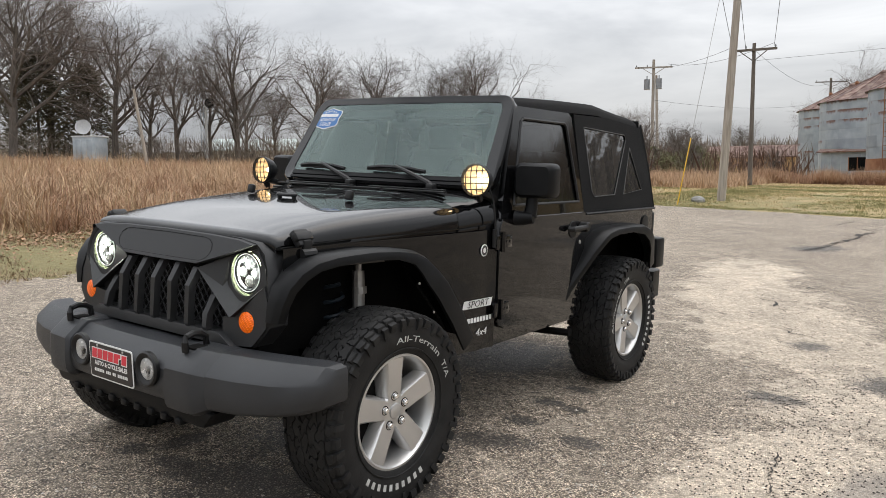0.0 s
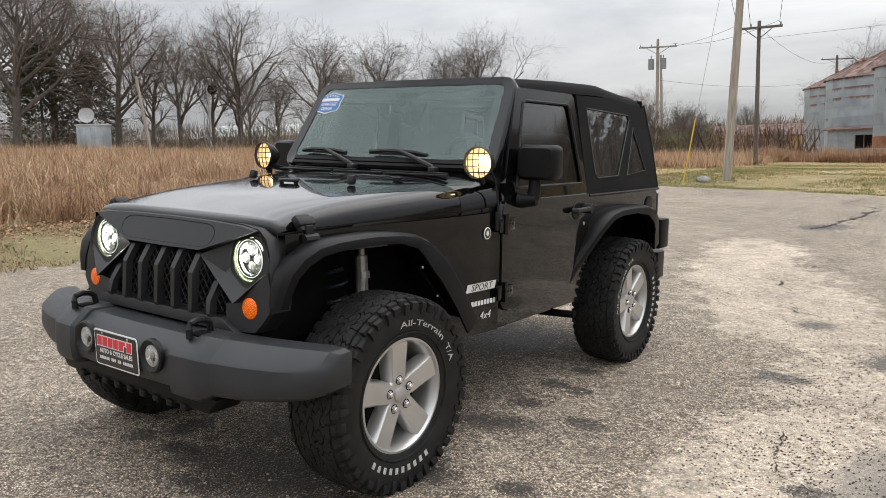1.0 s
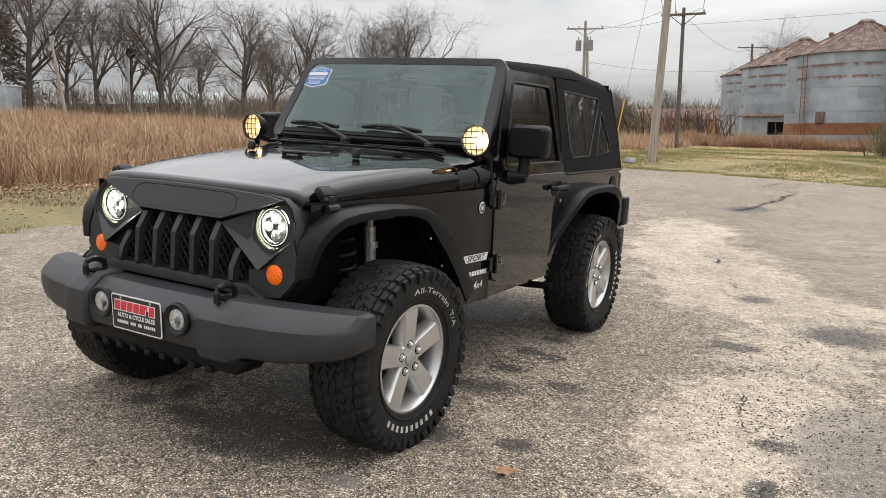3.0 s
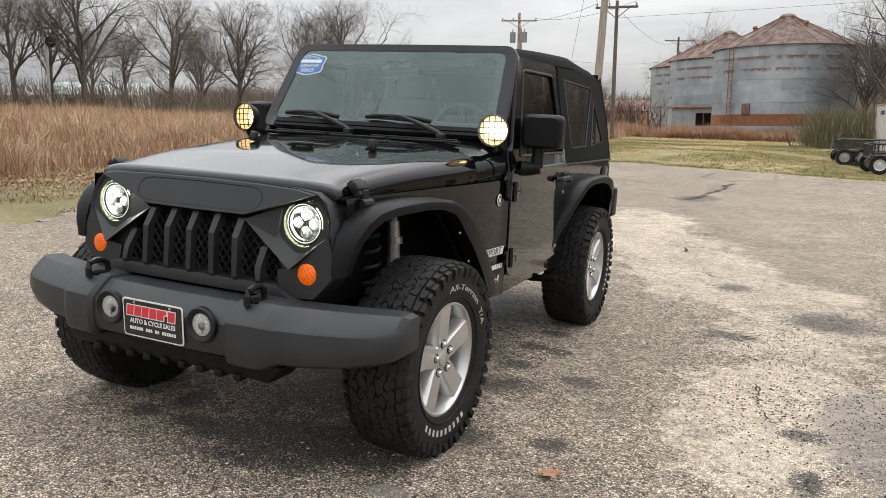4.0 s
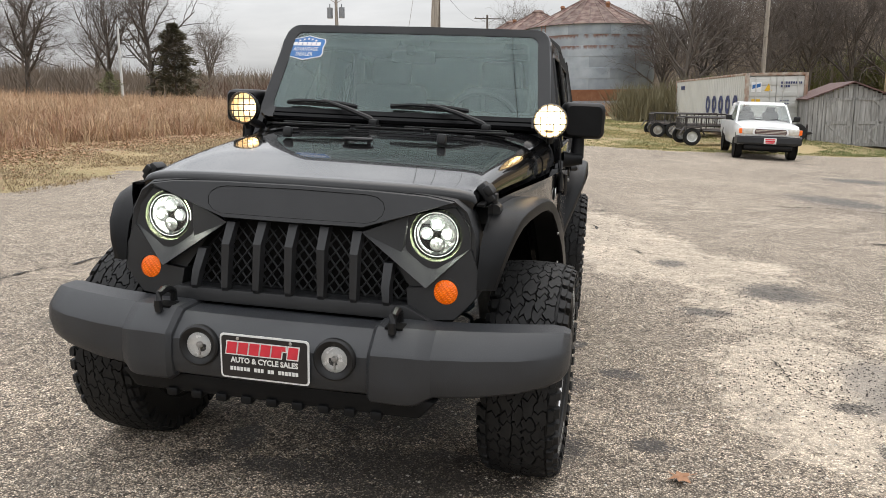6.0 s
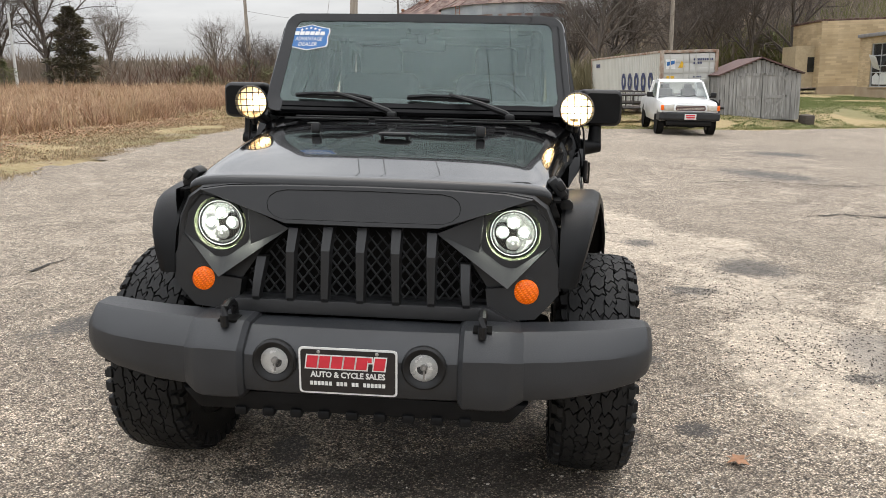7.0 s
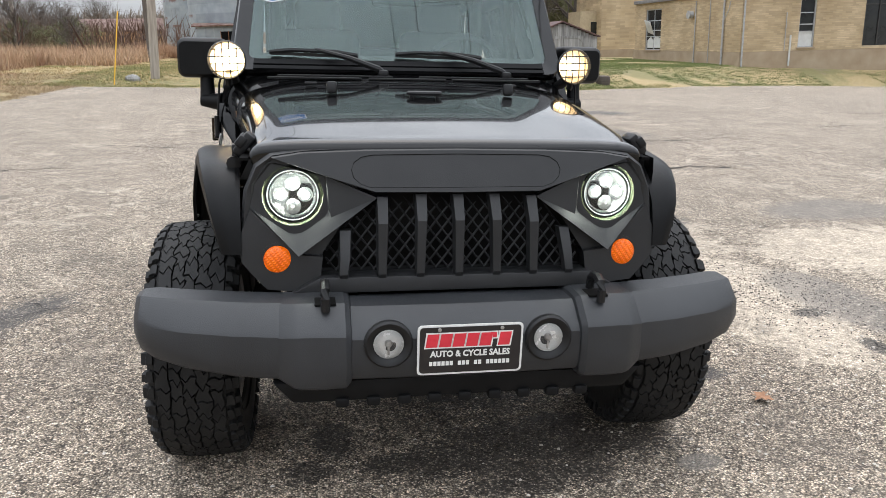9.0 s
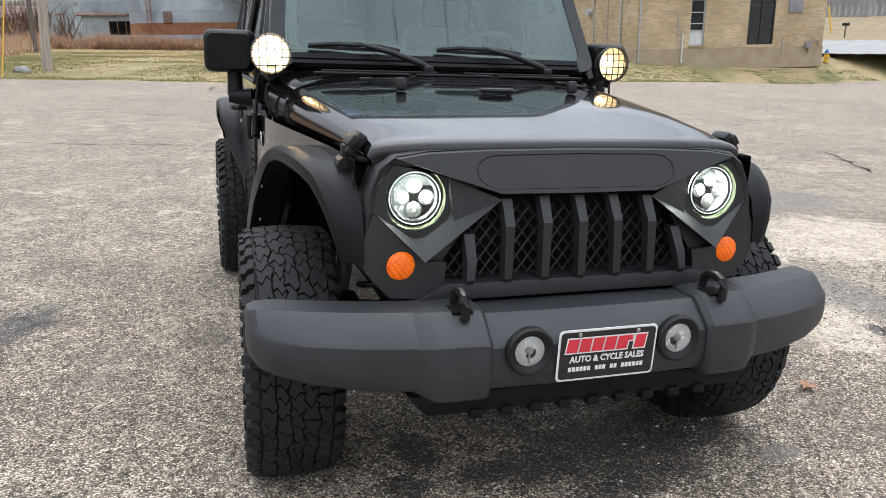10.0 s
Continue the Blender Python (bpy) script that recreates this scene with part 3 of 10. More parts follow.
CRACK = mat("crack_dirt", (0.018, 0.016, 0.014), (0.06, 0.052, 0.045), 25, 0.95, 0.03, 0.004, 120)
for k, (w, pts) in enumerate((
        (0.10, ((0.0, 12.4), (0.25, 13.4), (0.28, 14.3), (0.42, 16.2), (0.37, 17.5), (0.55, 18.6))), (0.05, ((0.55, 18.6), (0.1, 19.6), (-0.6, 20.4))), (0.07, ((-0.6, 20.4), (-0.52, 22.0), (-0.45, 23.9))),
        (0.035, ((0.84, 7.9), (1.18, 7.7), (1.5, 7.72))), (0.03, ((0.75, 6.6), (1.0, 6.3), (1.12, 5.9), (1.3, 5.75))), (0.03, ((1.25, 4.9), (1.5, 4.75), (1.75, 4.62))),
        (0.007, ((2.04, 1.75), (2.07, 1.48), (2.09, 1.28), (2.14, 1.05), (2.27, 1.0), (2.35, 0.91))), (0.016, ((2.34, 0.52), (2.32, 0.42), (2.36, 0.30))), (0.03, ((-3.45, 1.7), (-3.32, 2.15), (-3.15, 2.6), (-3.1, 3.2))),
        (0.03, ((-4.2, 4.2), (-3.9, 4.62), (-3.5, 4.72))), (0.045, ((9.3, 11.3), (10.5, 11.9), (11.5, 12.15))), (0.09, ((16.5, 26.5), (18.1, 26.1), (19.5, 26.3))),
        (0.04, ((-3.6, 9.2), (-2.6, 8.85), (-1.4, 8.6), (-0.8, 8.5))), (0.06, ((7.0, 5.0), (7.3, 5.5), (8.15, 7.1))), (0.03, ((-2.1, 1.35), (-1.86, 1.56), (-1.55, 1.6))),
        (0.04, ((3.6, 6.0), (4.3, 6.3), (4.9, 6.2), (5.6, 6.6))), (0.04, ((6.0, 17.0), (7.4, 17.3), (9.0, 16.9))), (0.04, ((3.0, 9.0), (4.2, 9.4), (5.6, 9.1), (7.0, 9.8))), (0.05, ((12.0, 15.0), (13.5, 15.6), (15.0, 15.2))), (0.05, ((5.5, 20.0), (7.2, 20.4), (9.0, 19.8))), (0.06, ((18.0, 18.0), (20.0, 18.8), (22.0, 18.4))), (0.035, ((-4.6, 6.4), (-3.6, 6.9), (-2.9, 6.8))))):
    crack(pts, w, k)


def loose_stones(n, spots_, label, seed, size):
    """Small loose chips lying on the lot, one mesh."""
    rnd = np.random.default_rng(seed)
    verts, faces = [], []
    for k in range(n):
        x, y, r = spots_[k % len(spots_)]
        x, y = x + rnd.normal(0, r), y + rnd.normal(0, r * 1.3)
        s = size * rnd.uniform(0.5, 1.6)
        z = ground_z(x, y) + 0.004
        a = rnd.uniform(0, 6.28)
        i = len(verts)
        for j in range(4):
            b = a + j * 1.57 + rnd.uniform(-0.4, 0.4)
            verts.append((x + s * math.cos(b), y + s * math.sin(b), z - 0.003))
        verts.append((x + rnd.uniform(-0.3, 0.3) * s, y + rnd.uniform(-0.3, 0.3) * s, z + s * rnd.uniform(0.15, 0.4)))
        faces += [(i + j, i + (j + 1) % 4, i + 4) for j in range(4)]
    me = bpy.data.meshes.new("loose_stones")
    me.from_pydata(verts, [], faces)
    me.materials.append(CRACK if seed % 2 else PALECHIP)
    tagged(new("loose_stones", me), label, "gravel", kind="stuff")


PALECHIP = mat("pale_stone_chip", (0.42, 0.38, 0.33), (0.62, 0.58, 0.52), 9, 0.9, 0.05)
loose_stones(3600, ((2.15, 2.3, 0.28), (1.9, 2.55, 0.22), (2.4, 1.6, 0.25), (2.05, 1.2, 0.25), (2.15, 3.2, 0.25), (2.3, 3.4, 0.4), (1.9, 4.2, 0.4), (2.3, 0.9, 0.4), (1.6, 5.2, 0.5), (2.6, 1.6, 0.5), (0.9, 6.8, 0.6), (4.5, 6.5, 1.2)), "dark loose asphalt crumbs scattered on the lot", 1, 0.0048)
loose_stones(1200, ((0.2, -0.6, 0.8), (1.6, 0.2, 0.6), (2.0, 2.2, 0.8), (-2.2, 1.0, 1.0), (9.5, 8.5, 1.6), (3.5, 1.0, 1.0)), "pale loose stone chips scattered on the lot", 2, 0.006)

# a fallen leaf
bm = bmesh.new()
c = bm.verts.new((0, 0, 0.012))
rimv = [bm.verts.new((r * math.cos(a), r * 0.8 * math.sin(a), 0.004 + 0.012 * abs(math.sin(2 * a)))) for a, r in ((2 * math.pi * k / 14, 0.062 if k % 2 else 0.030) for k in range(14))]
for k in range(14):
    bm.faces.new((c, rimv[k], rimv[(k + 1) % 14]))
tube(bm, [(0, 0, 0.010), (0.09, 0.02, 0.008)], 0.0018, 4)
thing("fallen_leaf", "curled brown fallen leaf lying on the asphalt", "leaf", pose(1.40, -0.04, ground_z(1.40, -0.04) + 0.008, 4, 6, 30), bm=bm, material=mat("dry_leaf", (0.26, 0.13, 0.065), (0.34, 0.18, 0.10), 40, 0.8, 0.05), smooth=None)

# ---- the off-road vehicle; it faces -y, its left is +x, origin on the ground below the front axle ----
jeep = thing("off_road_vehicle", "black two-door soft-top off-road vehicle with lit headlights on the lot", "car", LOT)


def side_x(y):
    """Half width of the body's side at y: narrow at the grille, full from the cowl."""
    if y < 0.86:
        return 0.648 + (0.815 - 0.648) * smooth01((y + 0.55) / 1.55) if y > -0.55 else 0.648
    return 0.815 + 0.004


def slab(bm, pts, xf, thick, sgn):
    """A side panel from an outline in (y, z); xf gives its half width at y."""
    outer = [bm.verts.new((sgn * xf(y), y, z)) for y, z in pts]
    inner = [bm.verts.new((sgn * (xf(y) - thick), y, z)) for y, z in pts]
    fs = [bm.faces.new(outer), bm.faces.new(inner)]
    n = len(pts)
    for i in range(n):
        fs.append(bm.faces.new((outer[i], outer[(i + 1) % n], inner[(i + 1) % n], inner[i])))
    bmesh.ops.recalc_face_normals(bm, faces=fs)
    return fs


def hood_z(y):
    """Crown height of the hood: nearly straight, its fall growing towards the nose."""
    d, z = 0.655 - y, 1.252
    for k in range(40):
        q = 0.655 - d * (k + 0.5) / 40
        z -= min(0.172, 0.07 + 0.05 * (0.655 - q) + 0.3 * max(0.0, 0.05 - q)) * d / 40
    return z


CROWN = ((0.0, 1.0), (0.20, 0.997), (0.40, 0.985), (0.55, 0.965), (0.66, 0.940), (0.74, 0.910), (0.80, 0.875), (0.86, 0.820), (0.90, 0.762), (0.935, 0.685), (0.962, 0.585), (0.982, 0.445), (0.994, 0.260), (1.0, 0.0))     # across the hood: half width, height



# tub and front sides
for sgn in (1, -1):
    bm = bmesh.new()
    # panel between the hood line and the front arch, then the cowl side ahead of the door
    rows = []
    steps = [-0.40 + 1.27 * i / 26 for i in range(27)]
    def arch_top(y):
        return 0.985 if y < 0.22 else (0.985 - (y - 0.22) * 1.15 if y < 0.50 else max(0.495, 0.663 - (y - 0.50) * 2.2))
    top = [(side_x(y) * sgn, y, 1.072 + 0.018 * (y + 0.4) / 1.27) for y in steps]
    low = [(side_x(y) * sgn, y, arch_top(y)) for y in steps]
    inn = [((side_x(y) - 0.02) * sgn, y, arch_top(y)) for y in steps]
    loft(bm, [[a, (a[0] * 1.004, a[1], (a[2] + b[2]) / 2), b, c] for a, b, c in zip(top, low, inn)], closed=False)
    part("fender_side", bm, PAINT, jeep, "glossy black front fender side panel", 40)
    bm = bmesh.new()
    arch = [(2.43 + r * math.cos(a), 0.50 + r * 0.93 * math.sin(a)) for r, a in [(0.56, radians(180 - k * 15)) for k in range(0, 13)]]
    pts = [(0.872, 0.495), (0.872, 1.088), (0.90, 1.125), (1.87, 1.125), (3.0, 1.125), (3.03, 1.10), (3.03, 0.50)] + [(y, z) for y, z in reversed(arch) if z >= 0.499] + [(1.80, 0.495)]
    slab(bm, pts, lambda y: 0.806, 0.05, sgn)
    part("body_side", bm, PAINT, jeep, "glossy black body side", 40)
bm = bmesh.new()
box(bm, (0, 3.0, 0.83), (1.56, 0.05, 0.6), 0.01)
part("tailgate", bm, PAINT, jeep)
def under(name, *boxes):
    bm = bmesh.new()
    for c, s, b, m in boxes:
        box(bm, c, s, b, m)
    return part(name, bm, DARK, jeep)


under("cabin_floor", ((0, 1.95, 0.60), (1.50, 2.15, 0.05), 0.01, None))
under("firewall", ((0, 0.86, 0.85), (1.50, 0.04, 0.52), 0.0, None))
under("engine_block", ((0, 0.2, 0.93), (0.95, 1.1, 0.14), 0.02, None))
for sgn in (1, -1):
    under("inner_wing", ((sgn * 0.50, 0.10, 0.80), (0.03, 1.0, 0.36), 0.0, None))
    under("wheel_liner", ((sgn * 0.585, 0.55, 0.78), (0.30, 0.03, 0.42), 0.0, pose(0, 0, 0, 18, 0, 0)))
    under("inner_wing", ((sgn * 0.56, 2.43, 0.86), (0.04, 1.15, 0.55), 0.0, None))
    under("wheel_liner", ((sgn * 0.68, 2.98, 0.72), (0.26, 0.03, 0.4), 0.0, None))
    under("wing_shelf", ((sgn * 0.57, 0.12, 0.985), (0.16, 0.86, 0.02), 0.0, None))
    under("wing_shelf", ((sgn * 0.68, 2.43, 1.02), (0.24, 1.0, 0.02), 0.0, None))
    under("frame_rail", ((sgn * 0.38, 1.25, 0.50), (0.08, 3.7, 0.13), 0.01, None))
    under("body_sill", ((sgn * 0.72, 1.35, 0.525), (0.09, 1.0, 0.07), 0.01, None))
    under("body_mount", ((sgn * 0.50, 1.0, 0.47), (0.2, 0.12, 0.08), 0.01, None))
under("skid_plate", ((0, 1.3, 0.47), (0.5, 0.9, 0.10), 0.03, None))
under("front_crossmember", ((0, -0.28, 0.60), (1.0, 0.25, 0.22), 0.02, None))

# axles, springs, shocks
for y in (0.0, 2.43):
    bm = bmesh.new()
    tube(bm, [(-0.70, y, 0.41), (-0.2, y, 0.41), (0.70, y, 0.41)], 0.045, 12)
    bmesh.ops.create_uvsphere(bm, u_segments=14, v_segments=8, radius=0.14, matrix=pose(0.22 if y < 1 else 0, y, 0.41))
    if y < 1:
        tube(bm, [(-0.66, y - 0.16, 0.45), (0.66, y - 0.16, 0.47)], 0.02, 8)
        for s in (1, -1):
            box(bm, (s * 0.60, y, 0.44), (0.10, 0.20, 0.22), 0.03)
    part("axle", bm, DARK, jeep)
    for s in (1, -1):
        bm = bmesh.new()
        pts = [(s * 0.50 + 0.055 * math.cos(a), y + 0.02 + 0.055 * math.sin(a), 0.48 + 0.40 * k / 60) for k in range(61) for a in (k * 2 * math.pi / 10,)]
        tube(bm, pts, 0.009, 6)
        part("coil_spring", bm, mat("blue_grey_spring", (0.012, 0.022, 0.032), None, 20, 0.5, 0.1) if (y < 1 and s == 1) else bpy.data.materials["blue_grey_spring"], jeep, "dark blue coil spring")
        bm = bmesh.new()
        tube(bm, [(s * 0.60, y + 0.10, 0.50), (s * 0.585, y + 0.115, 0.62), (s * 0.57, y + 0.12, 0.93)], 0.026, 10, taper=[0.02, 0.028, 0.028])
        tube(bm, [(s * 0.57, y + 0.12, 0.93), (s * 0.565, y + 0.125, 1.0)], 0.016, 8)
        for zz in (0.66, 0.74, 0.83):
            tube(bm, [(s * 0.583, y + 0.116, zz), (s * 0.58, y + 0.117, zz + 0.03)], 0.033, 10)
        part("shock_absorber", bm, STEEL, jeep, "pale grey shock absorber")
bm = bmesh.new()
tube(bm, [(0.42, 1.62, 0.43), (0.70, 1.62, 0.44), (0.88, 1.62, 0.45)], 0.022, 8)
part("side_step_bracket", bm, DARK, jeep)

# hood
bm = bmesh.new()
rings = []
NOSE = {-5: (-0.046, 0.040, 0.011), -4: (-0.0455, 0.028, 0.008), -3: (-0.041, 0.017, 0.005), -2: (-0.031, 0.008, 0.002), -1: (-0.016, 0.002, 0.0)}     # the rolled front edge
for i in range(-5, 27):
    y = -0.388 + (0.655 + 0.388) * max(0, i) / 26
    w = 0.613 + (0.745 - 0.613) * smooth01((y + 0.5) / 1.45)
    zc, zs, dy = hood_z(y), 1.080 + 0.012 * (y + 0.45), 0.0
    if i < 0:
        dy, drop, nar = NOSE[i]
        zc, zs, w = zc - drop, zs - drop * 0.4, w - nar
    half = [(u, zs + (zc - zs) * f) for u, f in CROWN]
    back = 0.038 * smooth01((-0.18 - y) / 0.20)      # the nose sweeps back at its corners
    rings.append([(-u * w, y + dy + back * u ** 5, z) for u, z in reversed(half)] + [(u * w, y + dy + back * u ** 5, z) for u, z in half[1:]])
loft(bm, rings, closed=False)
under = [[(x * 0.99, y, z - 0.02) for x, y, z in r] for r in rings]
loft(bm, under, closed=False)
loft(bm, [rings[0], under[0]], closed=False)
loft(bm, [rings[-1], under[-1]], closed=False)
hood = part("hood", bm, PAINT, jeep, "glossy black hood", 50)
for sgn in (1, -1):
    bm = bmesh.new()
    prism(bm, [(-0.40, 1.066), (0.64, 1.082), (0.64, 1.094), (-0.40, 1.074)], "x", sgn * 0.615, sgn * 0.64)
    part("hood_seal", bm, DARK, hood)
for sgn in (1, -1):
    # front latch: a ribbed rubber block on the hood's shoulder, hooked to a clip on the fender
    bm = bmesh.new()
    t = pose(0, 0, 0, 0, sgn * 52, 0)
    box(bm, (sgn * 0.632, -0.285, 1.103), (0.074, 0.076, 0.034), 0.008, t)
    box(bm, (sgn * 0.640, -0.285, 1.112), (0.038, 0.088, 0.028), 0.007, t)
    for dy in (-0.02, 0.0, 0.02):
        box(bm, (sgn * 0.622, -0.285 + dy, 1.122), (0.020, 0.010, 0.010), 0.002, t)
    tube(bm, [(sgn * 0.664, -0.318, 1.046), (sgn * 0.664, -0.246, 1.046)], 0.022, 10)
    box(bm, (sgn * 0.658, -0.282, 1.072), (0.024, 0.044, 0.06), 0.006)
    part("hood_latch", bm, TRIM, hood, "black rubber hood latch")
    bm = bmesh.new()
    box(bm, (sgn * 0.345, 0.30, hood_z(0.30) + 0.022), (0.040, 0.030, 0.046), 0.010, pose(0, 0, 0, -12, 0, 0))
    part("hood_bumper", bm, TRIM, hood, "black rubber windshield bumper")
    bm = bmesh.new()
    box(bm, (sgn * 0.42, 0.55, hood_z(0.55) + 0.006), (0.05, 0.03, 0.012), 0.004)
    part("washer_nozzle", bm, TRIM, hood)
bm = bmesh.new()
zz = hood_z(0.225) + 0.016
loop = [(0.062 * math.cos(a) * (1.0 if abs(math.cos(a)) < 0.7 else 0.98), 0.225 + 0.020 * math.sin(a), zz) for a in (2 * math.pi * k / 20 for k in range(21))]
tube(bm, loop, 0.008, 8)
box(bm, (-0.05, 0.225, zz - 0.01), (0.014, 0.02, 0.02), 0.003)
box(bm, (0.05, 0.225, zz - 0.01), (0.014, 0.02, 0.02), 0.003)
part("footman_loop", bm, TRIM, hood, "black footman loop on the hood")

# cowl: goes on behind the hood's rear seam up to the windscreen, with black vent slots
bm = bmesh.new()
rings = []
for k in range(7):
    y = 0.661 + 0.235 * k / 6
    w, zc, zs = 0.7295 + 0.058 * k / 6, 1.251 + 0.038 * (k / 6) ** 0.9, 1.093 + 0.004 * k
    half = [(u, zs + (zc - zs) * f) for u, f in CROWN]
    rings.append([(-u * w, y, z) for u, z in reversed(half)] + [(u * w, y, z) for u, z in half[1:]])
loft(bm, rings, closed=False)
under = [[(x * 0.985, y, z - 0.03) for x, y, z in r] for r in rings]
loft(bm, under, closed=False)
loft(bm, [rings[0], under[0]], closed=False)
loft(bm, [rings[-1], under[-1]], closed=False)
cowl = part("cowl", bm, PAINT, jeep, "black cowl panel", 50)
for k, (x0, x1) in enumerate(((-0.60, -0.20), (-0.17, 0.17), (0.20, 0.60), (-0.56, -0.06), (0.06, 0.56))):
    bm = bmesh.new()
    y = 0.722 if k < 3 else 0.770
    box(bm, ((x0 + x1) / 2, y, 1.251 + (y - 0.66) * 0.165 + 0.004), (x1 - x0, 0.024, 0.009), 0.003)
    part("cowl_vent", bm, TRIM, cowl)

# windscreen frame and glass
WB, WT = (0.870, 1.325), (1.135, 1.752)      # (y, z) at the glass's foot and head


def ws(u, v, off=0.0):
    """A point on the windscreen: u across -1..1, v up 0..1, off outwards."""
    half = 0.715 + (0.668 - 0.715) * v
    bow = 0.045 * u * u
    n = Vector((0, -(WT[1] - WB[1]), WT[0] - WB[0])).normalized()
    return Vector((u * half, WB[0] + (WT[0] - WB[0]) * v + bow, WB[1] + (WT[1] - WB[1]) * v)) + n * off


bm = bmesh.new()
outer, inner = [], []
def ring_pts(u, v0, v1, r):
    pts = []
    for cx, cy, a0 in ((u - r, v1 - r * 1.6, 0), (-u + r, v1 - r * 1.6, 90), (-u + r, v0 + r * 1.6, 180), (u - r, v0 + r * 1.6, 270)):
        for k in range(5):
            a = radians(a0 + 22.5 * k)
            pts.append((cx + r * math.cos(a), cy + r * 1.6 * math.sin(a)))
    dense = []
    for (a, b), (c, d) in zip(pts, pts[1:] + pts[:1]):
        dense += [(a, b)] if abs(a - c) < 0.2 else [(a + (c - a) * k / 6, b + (d - b) * k / 6) for k in range(6)]
    return dense
o, i_ = ring_pts(1.065, -0.10, 1.055, 0.09), ring_pts(0.970, 0.030, 0.968, 0.05)
loft(bm, [[ws(u, v, -0.035) for u, v in o], [ws(u, v, 0.004) for u, v in o], [ws(u * 0.99, v * 0.985 + 0.008, 0.012) for u, v in o], [ws(u, v, 0.004) for u, v in i_], [ws(u, v, -0.035) for u, v in i_], [ws(u, v, -0.035) for u, v in o]], closed=True, caps=False)
frame_ws = part("windshield_frame", bm, PAINT, jeep, "glossy black windshield frame", 40)
bm = bmesh.new()
for v0, v1, o in ((-0.085, -0.045, 0.017), (-0.035, 0.020, 0.015)):
    loft(bm, [[ws(-0.93 + 1.86 * k / 10, v, q) for k in range(11)] for v, q in ((v0, 0.008), (v0 + 0.004, o), (v1 - 0.004, o), (v1, 0.008))], closed=False)
part("cowl_screen", bm, SATIN, frame_ws, "", 40)
bm = bmesh.new()
loft(bm, [[ws(-0.985 + 1.97 * k / 12, v, 0.001) for k in range(13)] for v in (0.015, 0.25, 0.5, 0.75, 0.965)], closed=False)
outward(bm, (0, 2.0, 1.2))
shield = part("windshield", bm, GLASS, jeep, "greenish windshield glass", 60)
shield.visible_shadow = False
bm = bmesh.new()   # dark band round the glass
o2, i2 = ring_pts(0.985, 0.015, 0.965, 0.05), ring_pts(0.90, 0.09, 0.895, 0.04)
loft(bm, [[ws(u, v, -0.003) for u, v in o2], [ws(u, v, -0.003) for u, v in i2]], closed=True, caps=False)
part("glass_border", bm, BLACKPRINT, shield)
# dealer sticker: blue field with a white edge, plain white shapes and words
SU, SV = -0.850, 0.770
def badge_outline(su, sv):
    return [(SU + su * a, SV + sv * b) for a, b in ((-1, -0.45), (-0.92, -0.72), (-0.55, -0.82), (0, -1.0), (0.55, -0.82), (0.92, -0.72), (1, -0.45), (0.93, 0), (1, 0.45), (0.92, 0.72), (0.55, 0.80), (0, 1.0), (-0.55, 0.80), (-0.92, 0.72), (-1, 0.45), (-0.93, 0))]
for nm, mtl, su, sv, off, lb in (("dealer_sticker", WHITE, 0.158, 0.156, 0.0025, "blue and white dealer sticker"), ("blue_field", BLUE, 0.149, 0.145, 0.004, "")):
    bm = bmesh.new()
    f = bm.faces.new([bm.verts.new(ws(u, v, off)) for u, v in badge_outline(su, sv)])
    bmesh.ops.triangulate(bm, faces=[f])
    part(nm, bm, mtl, shield, lb, None)
bm = bmesh.new()
for k in range(6):
    u0 = SU - 0.118 + 0.040 * k
    prism(bm, [(u0, SV + 0.022), (u0 + 0.034, SV + 0.022), (u0 + 0.034, SV + 0.066), (u0, SV + 0.066)], "z", 0.0, 0.001)
for k, (du, dv) in enumerate(((-0.07, 0.086), (-0.035, 0.100), (0.0, 0.108), (0.035, 0.100), (0.07, 0.086))):
    s = [(SU + du + (0.013 if j % 2 == 0 else 0.005) * math.sin(j * math.pi / 5), SV + dv + (0.018 if j % 2 == 0 else 0.007) * math.cos(j * math.pi / 5)) for j in range(10)]
    prism(bm, s, "z", 0.0, 0.001)
for v in bm.verts:
    v.co = ws(v.co.x, v.co.y, 0.0055 + v.co.z)
part("white_shapes", bm, WHITE, shield, "", None)
for txt, dv, wd in (("ADVANTAGE", -0.022, 0.21), ("DEALER", -0.085, 0.145)):
    me = lettering(txt, 0.05, 0.0003, width=wd)
    ys = [v.co.y for v in me.vertices]
    k = 0.047 / (max(ys) - min(ys))
    for v in me.vertices:
        v.co = ws(SU + v.co.x, SV + dv + v.co.y * k, 0.0055 + v.co.z)
    me.materials.clear()
    me.materials.append(WHITE)
    part("lettering", me, None, shield)
